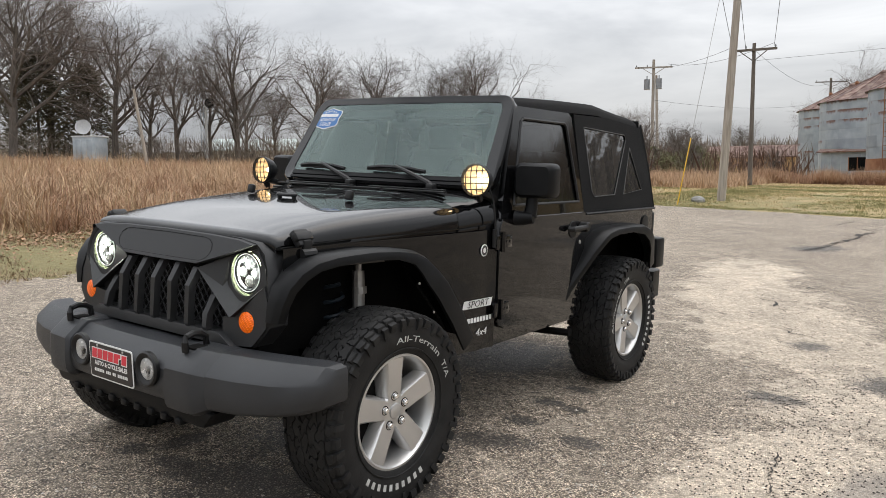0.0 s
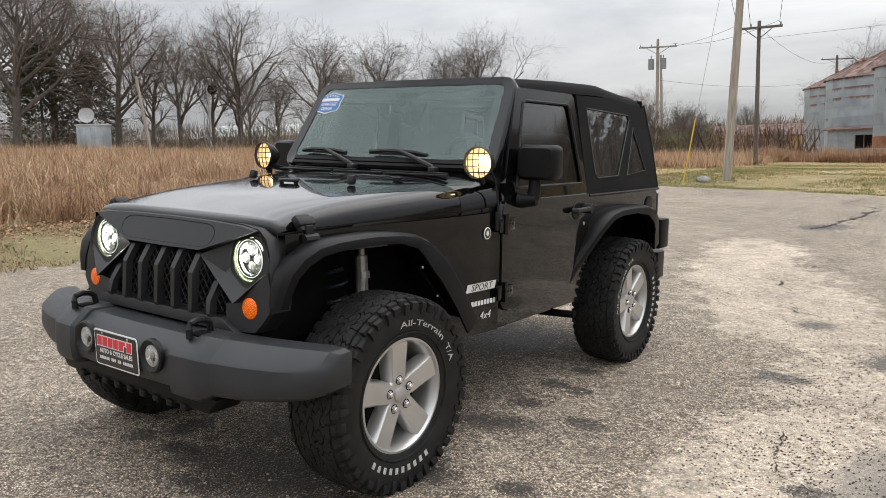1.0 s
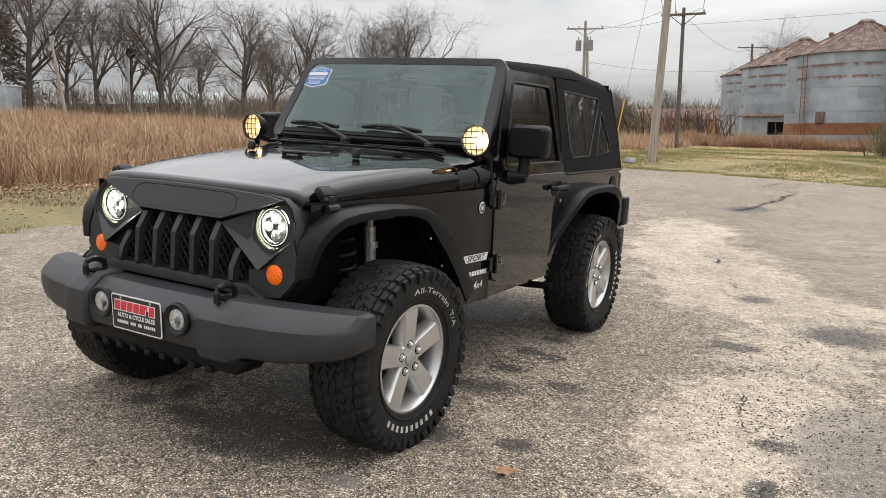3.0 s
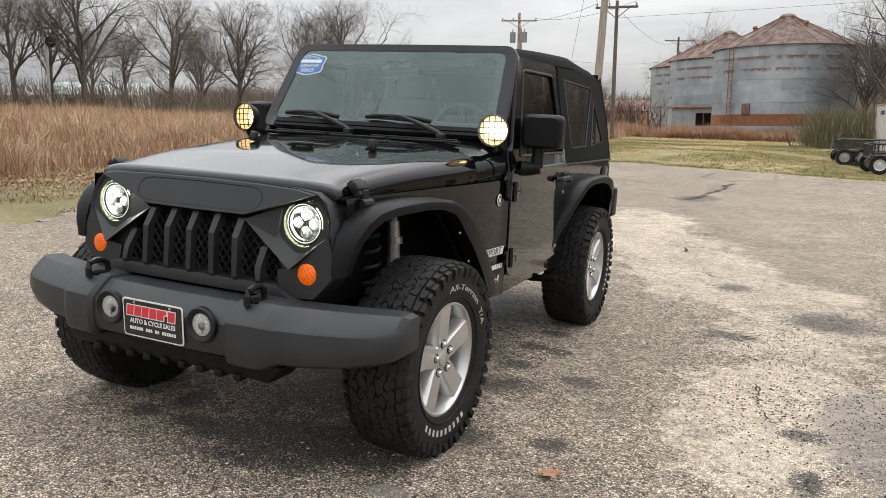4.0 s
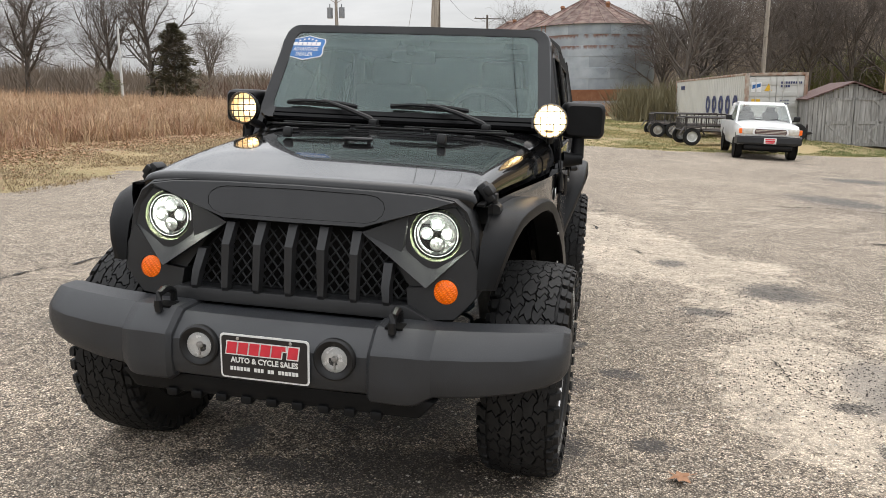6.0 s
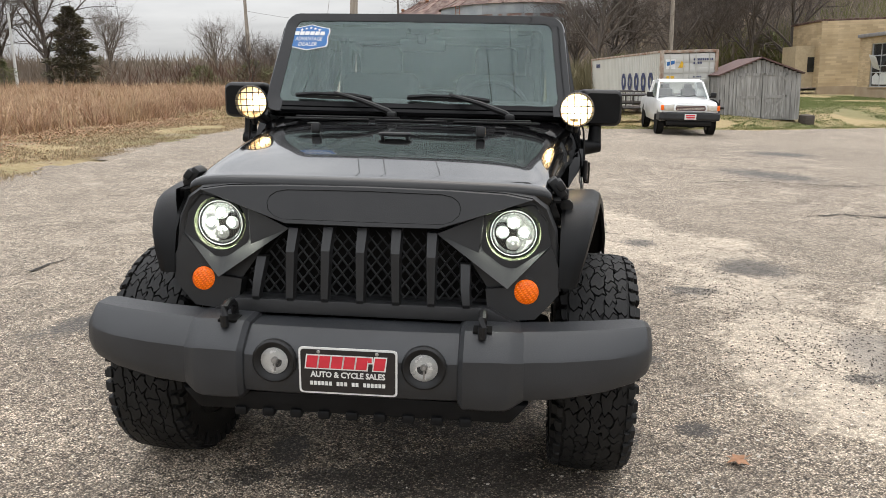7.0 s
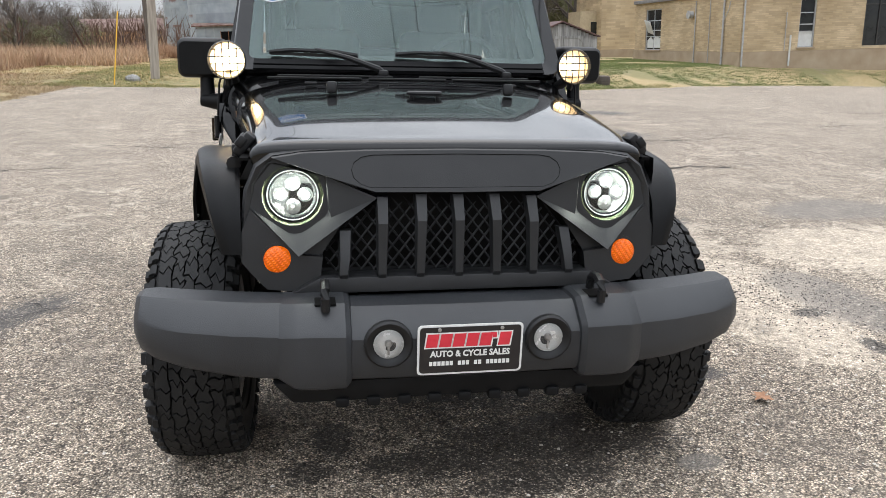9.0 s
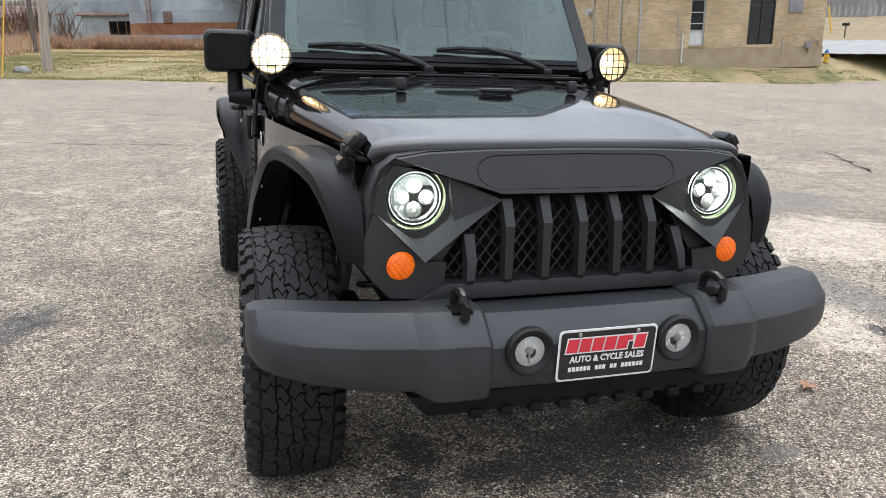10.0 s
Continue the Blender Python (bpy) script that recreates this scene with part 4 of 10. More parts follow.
# wipers
for x0, dx in ((-0.16, -0.37), (0.40, -0.38)):
    bm = bmesh.new()
    piv = Vector((x0 + 0.06, 0.79, 1.285))
    tip = ws((x0 + dx * 0.62) / 0.70, 0.085, 0.045)
    tube(bm, [piv, piv + Vector((-0.02, 0, 0.02)), (piv + tip) / 2 + Vector((0, -0.02, 0.015)), tip], 0.010, 8, taper=[0.017, 0.015, 0.012, 0.009])
    a, b = ws((x0 + dx * 1.15) / 0.70, 0.070, 0.028), ws((x0 + dx * 0.12) / 0.70, 0.045, 0.032)
    mid = (a + b) / 2 + Vector((0, -0.012, 0.012))
    tube(bm, [a, (a + mid) / 2 + Vector((0, 0, 0.006)), mid, (b + mid) / 2 + Vector((0, 0, 0.006)), b], 0.010, 6)
    loft(bm, [[p + Vector(q) for q in ((-0.0, -0.004, -0.012), (0, 0.004, -0.012), (0, 0.004, 0.002), (0, -0.004, 0.002))] for p in (a, b)])
    box(bm, piv, (0.045, 0.05, 0.035), 0.01)
    part("wiper", bm, TRIM, jeep, "black wiper arm and blade")

# grille insert: an angry-faced matt black panel
GRILLE = mat("matt_black_grille", (0.0130, 0.0132, 0.0140), (0.0190, 0.0193, 0.0203), 7, 0.46, 0.08, 0.0003, 300, spec=0.35)


def gy_at(z):
    """The grille's plane leans back a little upwards."""
    return -0.475 + (z - 0.69) * 0.11


outline = [(0.0, 1.118), (0.28, 1.113), (0.46, 1.104), (0.553, 1.090), (0.600, 1.055), (0.630, 0.985), (0.644, 0.86), (0.644, 0.775), (0.612, 0.735), (0.571, 0.690), (0.466, 0.683), (0.0, 0.683)]
full = outline + [(-x, z) for x, z in reversed(outline[1:-1])]
# body of the grille: a rim ring with a large middle opening, closed behind
bm = bmesh.new()
loft(bm, [[(x, gy_at(z) + 0.10, z) for x, z in full], [(x, gy_at(z) + 0.012, z) for x, z in full], [(x * 0.985, gy_at(z) - 0.002, 0.9 + (z - 0.9) * 0.975) for x, z in full], [(x * 0.965, gy_at(z) + 0.002, 0.9 + (z - 0.9) * 0.955) for x, z in full], [(x * 0.94, gy_at(z) + 0.055, 0.9 + (z - 0.9) * 0.93) for x, z in full]], caps=False)
vs = [bm.verts.new((x, gy_at(z) + 0.056, z)) for x, z in full]
bm.faces.new(vs)
grille = part("grille", bm, GRILLE, jeep, "matt black angry-faced grille panel", 35)


def plate3(bm, pts, depth=0.03):
    """A faceted panel from a front outline of (x, y, z), given depth backwards."""
    f = [bm.verts.new(p) for p in pts]
    b = [bm.verts.new((p[0], p[1] + depth, p[2])) for p in pts]
    fs = [bm.faces.new(f), bm.faces.new(list(reversed(b)))]
    for k in range(len(pts)):
        fs.append(bm.faces.new((f[k], b[k], b[(k + 1) % len(pts)], f[(k + 1) % len(pts)])))
    bmesh.ops.recalc_face_normals(bm, faces=fs)


# brow: the upper panel, dipping from the outer corners to the middle
bm = bmesh.new()
brow = [(0.0, 1.106), (0.28, 1.103), (0.46, 1.096), (0.548, 1.082), (0.392, 1.029), (0.252, 0.983), (0.0, 0.981)]
bt = brow + [(-x, z) for x, z in reversed(brow[1:-1])]
def brow_y(x, z):
    """The brow leans out from under the hood's nose to its lower lip."""
    return gy_at(z) - 0.016 - 0.036 * (1.10 - z) / 0.12
loft(bm, [[(x, gy_at(z) + 0.03, z) for x, z in bt], [(x, brow_y(x, z) + 0.006, z) for x, z in bt], [(x * 0.99, brow_y(x, z), 1.045 + (z - 1.045) * 0.95) for x, z in bt]], caps=True)
part("brow", bm, GRILLE, grille, "", 25)
bm = bmesh.new()   # a fine groove round the brow's field
ins = [(0.0, 1.092), (0.255, 1.089), (0.288, 1.083), (0.310, 1.068), (0.318, 1.048), (0.312, 1.026), (0.292, 1.008), (0.262, 0.998), (0.0, 0.997)]
ip = ins + [(-x, z) for x, z in reversed(ins[1:-1])]
tube(bm, [(x, brow_y(x, z) - 0.0004, z) for x, z in ip + ip[:1]], 0.0010, 6)
part("brow_groove", bm, DARK, grille, "", None)
for sgn in (1, -1):
    # the folded wing under each headlight
    bm = bmesh.new()
    A, B, C, D, E = (0.612, 0.935), (0.475, 0.800), (0.243, 0.966), (0.392, 1.024), (0.555, 1.066)
    fold = (0.45, 0.905)
    P = {k: bm.verts.new((sgn * x, gy_at(z) - d, z)) for k, (x, z), d in (("A", A, -0.004), ("B", B, 0.046), ("C", C, 0.036), ("D", D, 0.000), ("F", (0.378, 0.905), 0.010))}
    # a ring about the headlight
    ringv = []
    for k in range(20):
        a = 2 * math.pi * k / 20
        ringv.append(bm.verts.new((sgn * (0.489 + 0.088 * math.cos(a)), gy_at(0.968 + 0.088 * math.sin(a)) + 0.026, 0.968 + 0.088 * math.sin(a))))
    bm.faces.new((P["C"], P["B"], P["F"]))
    bm.faces.new((P["C"], P["F"], P["D"]))
    def fan(p, ks):
        for k in ks:
            bm.faces.new((p, ringv[k % 20], ringv[(k + 1) % 20]))
    T = bm.verts.new((sgn * 0.555, gy_at(1.066) - 0.004, 1.066))
    S = bm.verts.new((sgn * 0.606, gy_at(1.0) - 0.002, 1.0))
    fan(P["F"], (9, 10, 11, 12))
    fan(P["D"], (5, 6, 7, 8))
    fan(P["B"], (13, 14, 15))
    fan(P["A"], (16, 17, 18))
    fan(S, (19, 0, 1))
    fan(T, (2, 3, 4))
    for p, q, k in ((P["F"], P["B"], 13), (P["B"], P["A"], 16), (P["A"], S, 19), (S, T, 2), (T, P["D"], 5), (P["D"], P["F"], 9)):
        bm.faces.new((p, ringv[k % 20], q))
    bmesh.ops.recalc_face_normals(bm, faces=bm.faces[:])
    ext = bmesh.ops.extrude_face_region(bm, geom=bm.faces[:])
    bmesh.ops.translate(bm, vec=(0, 0.03, 0), verts=[v for v in ext["geom"] if isinstance(v, bmesh.types.BMVert)])
    bmesh.ops.recalc_face_normals(bm, faces=bm.faces[:])
    part("headlight_wing", bm, GRILLE, grille, "", 24)
    # flat side panel outside and round the headlight
    bm = bmesh.new()
    poly = [(0.30, 1.108), (0.46, 1.100), (0.548, 1.087), (0.594, 1.053), (0.624, 0.985), (0.638, 0.86), (0.638, 0.776), (0.42, 0.776), (0.30, 0.95)]
    hub2 = (0.489, 0.968)
    def to_edge(a):
        best = 9.0
        for (x0, z0), (x1, z1) in zip(poly, poly[1:] + poly[:1]):
            dx_, dz_ = math.cos(a), math.sin(a)
            ex, ez = x1 - x0, z1 - z0
            det = ex * dz_ - ez * dx_
            if abs(det) > 1e-9:
                tt = (ex * (z0 - hub2[1]) - ez * (x0 - hub2[0])) / det
                uu = (dx_ * (z0 - hub2[1]) - dz_ * (x0 - hub2[0])) / det
                if tt > 0 and -1e-6 <= uu <= 1 + 1e-6:
                    best = min(best, tt)
        return best
    inner, outer = [], []
    for k in range(48):
        a = 2 * math.pi * k / 48
        for lst, r in ((inner, 0.089), (outer, to_edge(a))):
            x, z = hub2[0] + r * math.cos(a), hub2[1] + r * math.sin(a)
            lst.append((sgn * x, gy_at(z) + 0.004, z))
    loft(bm, [[(x, y + 0.04, z) for x, y, z in inner], inner, outer], caps=False)
    part("side_panel", bm, GRILLE, grille, "", 30)
    # cheek round the turn signal
    bm = bmesh.new()
    cheek = [(0.612, 0.930), (0.640, 0.86), (0.640, 0.776), (0.610, 0.738), (0.569, 0.694), (0.466, 0.688), (0.412, 0.735), (0.405, 0.790), (0.475, 0.798)]
    plate3(bm, [(sgn * x, gy_at(z) - (0.02 if x < 0.5 else 0.006), z) for x, z in cheek], 0.06)
    part("cheek", bm, GRILLE, grille, "", 30)
bm = bmesh.new()
prism(bm, [(-0.50, 0.688), (0.50, 0.688), (0.415, 0.736), (-0.415, 0.736)], "y", -0.520, -0.44, 0.005)
part("lower_bar", bm, GRILLE, grille, "", 30)
bm = bmesh.new()
box(bm, (0, -0.415, 0.87), (1.0, 0.01, 0.26))
part("opening_back", bm, DARK, grille)
# slats, tapering and folded forward, with the outer two short
for xt, xb, zt in ((0.0, 0.0, 0.975), (0.112, 0.117, 0.975), (-0.112, -0.117, 0.975), (0.228, 0.232, 0.968), (-0.228, -0.232, 0.968), (0.338, 0.346, 0.868), (-0.338, -0.346, 0.868)):
    if xt == 0.0:
        continue
    bm = bmesh.new()
    w = 0.022
    zk = zt - 0.072
    loft(bm, [[(x - w * q, y, z), (x - w * q * 0.75, y - 0.028, z), (x + w * q * 0.75, y - 0.028, z), (x + w * q, y, z)] for x, y, z, q in ((xt, -0.448, zt, 0.95), ((xt * 2 + xb) / 3, -0.492, zk, 0.85), (xb, -0.500, 0.745, 0.7), (xb, -0.490, 0.728, 0.7))])
    part("slat", bm, GRILLE, grille, "", 25)
for xt, xb in ((0.0, 0.0),):
    bm = bmesh.new()
    w = 0.022
    loft(bm, [[(x - w * q, y, z), (x - w * q * 0.75, y - 0.028, z), (x + w * q * 0.75, y - 0.028, z), (x + w * q, y, z)] for x, y, z, q in ((xt, -0.448, 0.975, 0.95), (xt, -0.492, 0.903, 0.85), (xb, -0.500, 0.745, 0.7), (xb, -0.490, 0.728, 0.7))])
    part("slat", bm, GRILLE, grille, "", 25)
# diamond mesh behind the slats
bm = bmesh.new()
MESH = mat("gloss_black_mesh", (0.012, 0.012, 0.013), None, 30, 0.36, 0.05, spec=0.32)
def mesh_top(x):
    return 0.978 if abs(x) < 0.245 else 0.978 - (abs(x) - 0.245) * 1.05
for s in (1, -1):
    for k in range(-22, 23):
        pts = []
        for j in range(13):
            z = 0.735 + 0.245 * j / 12
            x = k * 0.0385 + s * (z - 0.857) * 0.80
            if abs(x) < 0.405 and z < mesh_top(x):
                pts.append((x, -0.437 + (z - 0.735) * 0.1 - (0.002 if (j + (s > 0)) % 2 else 0), z))
        if len(pts) > 1:
            tube(bm, [pts[0], pts[-1]], 0.0037, 6)
part("mesh_insert", bm, MESH, grille, "black diamond mesh", None)

# headlights
for sgn in (1, -1):
    c = Vector((sgn * 0.489, gy_at(0.968) + 0.018, 0.968))
    turn = Matrix.Translation(c) @ pose(0, 0, 0, 0, 0, -90) @ Matrix.Scale(0.86, 4)
    bm = bmesh.new()
    lathe(bm, [(0.084, -0.03), (0.0875, -0.011), (0.0875, 0.0), (0.0945, 0.004), (0.0945, 0.007), (0.086, 0.010), (0.079, 0.006), (0.078, -0.03)], 40, turn)
    lamp = part("headlight", bm, TRIM, jeep, "lit round LED headlight with bright halo ring", 40)
    bm = bmesh.new()
    lathe(bm, [(0.0885, 0.0085), (0.0875, 0.0115), (0.0850, 0.0115), (0.0840, 0.008)], 40, turn)
    part("halo_ring", bm, HALO, lamp, "", 40)
    # added emissive strip behind the bezel, there to brighten the wing around it
    bm = bmesh.new()
    lathe(bm, [(0.0895, 0.0030), (0.0895, -0.006)], 40, turn)
    part("light_gap", bm, LEAK, lamp, "", 40)
    bm = bmesh.new()
    lathe(bm, [(0.078, 0.003), (0.070, -0.010), (0.035, -0.022), (0.0, -0.024)], 32, turn)
    part("reflector", bm, mat("lamp_chamber", (0.50, 0.51, 0.50), (0.12, 0.125, 0.125), 45, 0.25, 0.1, 0.003, 70, metal=0.7, contrast=0.4, emit=(0.93, 1.0, 0.93), power=0.05) if sgn == 1 else bpy.data.materials["lamp_chamber"], lamp, "", 40)
    for dx, dz, r, on in ((0, 0.035, 0.028, 1), (-0.036, 0.0, 0.026, 1), (0.036, 0.0, 0.026, 1), (0, -0.035, 0.028, 0)):
        bm = bmesh.new()
        lathe(bm, [(r, -0.016), (r, -0.004), (r * 0.8, 0.002), (r * 0.4, 0.006), (0.0, 0.007)], 20, Matrix.Translation((dx, 0, dz)) @ turn)
        part("led_lens", bm, REFLECTOR if on else bpy.data.materials["lamp_chamber"], lamp, "", 40)
        bm = bmesh.new()
        q = 0.62 if on else 0.28
        lathe(bm, [(r * q, 0.0035), (r * q * 0.6, 0.0075), (0.0, 0.0085)], 18, Matrix.Translation((dx, 0, dz)) @ turn)
        part("led_core", bm, LED if on else HALO, lamp, "", 60)
    bm = bmesh.new()
    lathe(bm, [(0.079, 0.006), (0.06, 0.014), (0.03, 0.019), (0.0, 0.020)], 32, turn)
    outward(bm, c + Vector((0, 0.3, 0)))
    g = part("lens", bm, CLEAR, lamp, "", 60)
    g.visible_shadow = False
    # turn signal
    c = Vector((sgn * 0.535, gy_at(0.783) - 0.006, 0.783))
    turn = Matrix.Translation(c) @ pose(0, 0, 0, 0, 0, -90)
    bm = bmesh.new()
    lathe(bm, [(0.052, -0.01), (0.052, 0.003), (0.047, 0.004), (0.044, -0.006), (0.044, -0.02)], 28, turn)
    sig = part("turn_signal", bm, GRILLE, jeep, "round amber turn signal", 40)
    bm = bmesh.new()
    lathe(bm, [(0.044, -0.004), (0.042, 0.008), (0.030, 0.016), (0.0, 0.020)], 28, turn)
    part("amber_lens", bm, AMBER, sig, "", 60)

# front bumper: a grey plastic beam in three boxes, swept back at its ends
def bump_ring(x, y0, y1, z0, z1, ch=0.066, cd=0.078):
    """A section of the beam: tucked under below, upright in front, with a broad sloping shoulder above."""
    zc = z1 - ch
    return [(x, y1, z0), (x, y0 + 0.040, z0), (x, y0 + 0.014, z0 + 0.014), (x, y0 + 0.004, z0 + 0.034), (x, y0 - 0.002, (z0 + zc) / 2), (x, y0 + 0.002, zc - 0.006), (x, y0 + 0.010, zc + 0.006), (x, y0 + cd - 0.010, z1 - 0.010), (x, y0 + cd + 0.008, z1), (x, y1, z1)]
bm = bmesh.new()
loft(bm, [bump_ring(x, -0.692 - 0.010 * (1 - (x / 0.36) ** 2), -0.50, 0.470, 0.676) for x in (-0.36, -0.2, 0, 0.2, 0.36)])
bumper = part("front_bumper", bm, TEXTURED, jeep, "dark grey plastic front bumper", 24)
for sgn in (1, -1):
    bm = bmesh.new()
    ringsb = [bump_ring(sgn * x, y0, y0 + 0.20, z0, z1) for x, y0, z0, z1 in ((0.328, -0.678, 0.474, 0.672), (0.336, -0.700, 0.462, 0.684), (0.350, -0.713, 0.452, 0.692), (0.43, -0.711, 0.450, 0.694), (0.480, -0.706, 0.451, 0.693), (0.497, -0.700, 0.455, 0.691), (0.540, -0.668, 0.472, 0.680))]
    loft(bm, ringsb)
    part("bumper_shoulder", bm, TEXTURED, bumper, "", 22)
    bm = bmesh.new()
    ringsb = [bump_ring(sgn * x, y0, y1, z0, z1, c, c * 1.2) for x, y0, y1, z0, z1, c in ((0.52, -0.674, -0.48, 0.472, 0.684, 0.066), (0.66, -0.650, -0.46, 0.478, 0.685, 0.066), (0.80, -0.606, -0.42, 0.492, 0.684, 0.064), (0.890, -0.560, -0.38, 0.508, 0.681, 0.060), (0.932, -0.520, -0.37, 0.522, 0.676, 0.054), (0.952, -0.478, -0.36, 0.538, 0.664, 0.046), (0.958, -0.440, -0.36, 0.552, 0.648, 0.036))]
    loft(bm, ringsb)
    part("bumper_end", bm, TEXTURED, bumper, "", 24)
    bm = bmesh.new()
    box(bm, (sgn * 0.404, -0.606, 0.6915), (0.060, 0.066, 0.008), 0.003)
    part("hook_slot", bm, DARK, bumper, "dark slot for the tow hook")
    bm = bmesh.new()
    hx = sgn * 0.404
    tube(bm, [(hx, -0.655, 0.680), (hx, -0.658, 0.716), (hx, -0.648, 0.737), (hx, -0.622, 0.745), (hx, -0.590, 0.742), (hx, -0.566, 0.728), (hx, -0.556, 0.680)], 0.0135, 8)
    part("tow_hook", bm, TRIM, bumper, "black steel tow hook")
    # fog lamp in a round recess
    c = Vector((sgn * 0.232, -0.703, 0.593))
    turn = Matrix.Translation(c) @ pose(0, 0, 0, 0, 0, -90)
    bm = bmesh.new()
    lathe(bm, [(0.069, -0.01), (0.069, 0.006), (0.063, 0.012), (0.055, 0.010), (0.043, 0.0), (0.042, -0.01)], 32, turn)
    part("fog_bezel", bm, TRIM, bumper, "", 40)
    bm = bmesh.new()
    lathe(bm, [(0.043, 0.002), (0.034, -0.003), (0.020, -0.006), (0.0, -0.007)], 28, turn)
    fog = part("fog_lamp", bm, FOGLENS, bumper, "clear round fog lamp with a chromed bowl", 50)
    bm = bmesh.new()
    lathe(bm, [(0.011, -0.006), (0.011, 0.001), (0.007, 0.005), (0.0, 0.006)], 14, turn)
    box(bm, c + Vector((0, 0.001, -0.022)), (0.006, 0.004, 0.024), 0.001)
    part("bulb_shield", bm, STEEL, fog)
    bm = bmesh.new()
    lathe(bm, [(0.043, 0.003), (0.034, 0.008), (0.018, 0.011), (0.0, 0.012)], 28, turn)
    outward(bm, c + Vector((0, 0.3, 0)))
    part("fog_glass", bm, CLEAR, fog, "", 60).visible_shadow = False
bm = bmesh.new()
prism(bm, [(-0.56, 0.47), (0.56, 0.47), (0.50, 0.400), (-0.50, 0.400)], "y", -0.655, -0.50, 0.015)
for k in range(9):
    box(bm, (-0.36 + 0.09 * k, -0.64, 0.402), (0.04, 0.05, 0.03), 0.008)
part("air_dam", bm, SATIN, bumper, "", 30)
# dealer plate
bm = bmesh.new()
def rrect(w, h, r, n=4):
    pts = []
    for cx, cz, a0 in ((w - r, h - r, 0), (-w + r, h - r, 90), (-w + r, -h + r, 180), (w - r, -h + r, 270)):
        pts += arc(cx, cz, r, a0, a0 + 90, n)
    return pts
tilt = pose(0, -0.712, 0.572, 3, 0, 0)
prism(bm, rrect(0.1525, 0.076, 0.013), "y", -0.001, 0.001)
plate = part("dealer_plate", bm, WHITE, jeep, "black dealer plate with red and white print", 30, at=tilt)
bm = bmesh.new()
prism(bm, rrect(0.146, 0.0695, 0.010), "y", -0.003, -0.0012)
part("black_field", bm, BLACKPRINT, plate)
for mtl, grow, yy in ((WHITE, 0.004, -0.0036), (RED, 0.0, -0.0042)):
    for k in range(7):
        bm = bmesh.new()
        w = 0.0335 if k != 5 else 0.012
        x0 = -0.130 + 0.0385 * k - (0.022 if k > 5 else 0)
        prism(bm, [(x0 - grow, 0.010 - grow), (x0 + w + grow, 0.010 - grow), (x0 + w + 0.006 + grow, 0.050 + grow), (x0 + 0.006 - grow, 0.050 + grow)] if k != 5 else [(x0 - grow, 0.034 - grow), (x0 + w + grow, 0.034 - grow), (x0 + w + grow, 0.050 + grow), (x0 - grow, 0.050 + grow)], "y", yy - 0.0005, yy)
        part("red_bar" if mtl is RED else "white_edge", bm, mtl, plate, "", None)
text_part("lettering", "AUTO & CYCLE SALES", 0.026, WHITE, plate, pose(0, -0.0036, -0.012, 90, 0, 0), depth=0.0003, width=0.232, bold=0.0009)
bm = bmesh.new()
for k in range(20):
    if k not in (6, 10, 13):
        x0 = -0.118 + 0.0118 * k
        prism(bm, [(x0, -0.047), (x0 + 0.009, -0.047), (x0 + 0.009, -0.034), (x0, -0.034)], "y", -0.0041, -0.0036)
tagged(part("small_print", bm, WHITE, plate, "", None), kind="stuff")
for x in (-0.09, 0.09):
    bm = bmesh.new()
    lathe(bm, [(0.006, 0), (0.005, 0.002), (0, 0.003)], 10, Matrix.Translation((x, -0.003, 0.062)) @ pose(0, 0, 0, 0, 0, -90))
    part("plate_screw", bm, STEEL, plate)

# fender flares: flat-topped strips round the wheel openings
def flare(name, path, sgn, inner, lip, lips=(0.040, 0.105)):
    bm = bmesh.new()
    rings = []
    P = [Vector((0, y, z)) for y, z in path]
    n = len(P)
    for i, p in enumerate(P):
        d = (P[min(i + 1, n - 1)] - P[max(i - 1, 0)]).normalized()
        nrm = Vector((0, -d.z, d.y))           # outwards, away from the wheel
        if nrm.z < 0 and abs(d.y) > 0.3:
            nrm = -nrm
        t = i / (n - 1)
        xi, xo = inner(p.y, t), lip(t)
        drop = lips[0] + (lips[1] - lips[0]) * smooth01((t - 0.55) / 0.3)
        def q(x, o):
            return (sgn * x, p.y + nrm.y * o, p.z + nrm.z * o)
        rings.append([q(xi, 0.004), q(xi + (xo - xi) * 0.45, 0.006), q(xo - 0.028, 0.004), q(xo - 0.006, -0.008), q(xo, -0.024), q(xo, -drop), q(xo - 0.012, -drop), q(xo - 0.02, -0.026), q(xi, -0.018)])
    loft(bm, rings)
    return part(name, bm, SATIN, jeep, "satin black flat fender flare", 35)


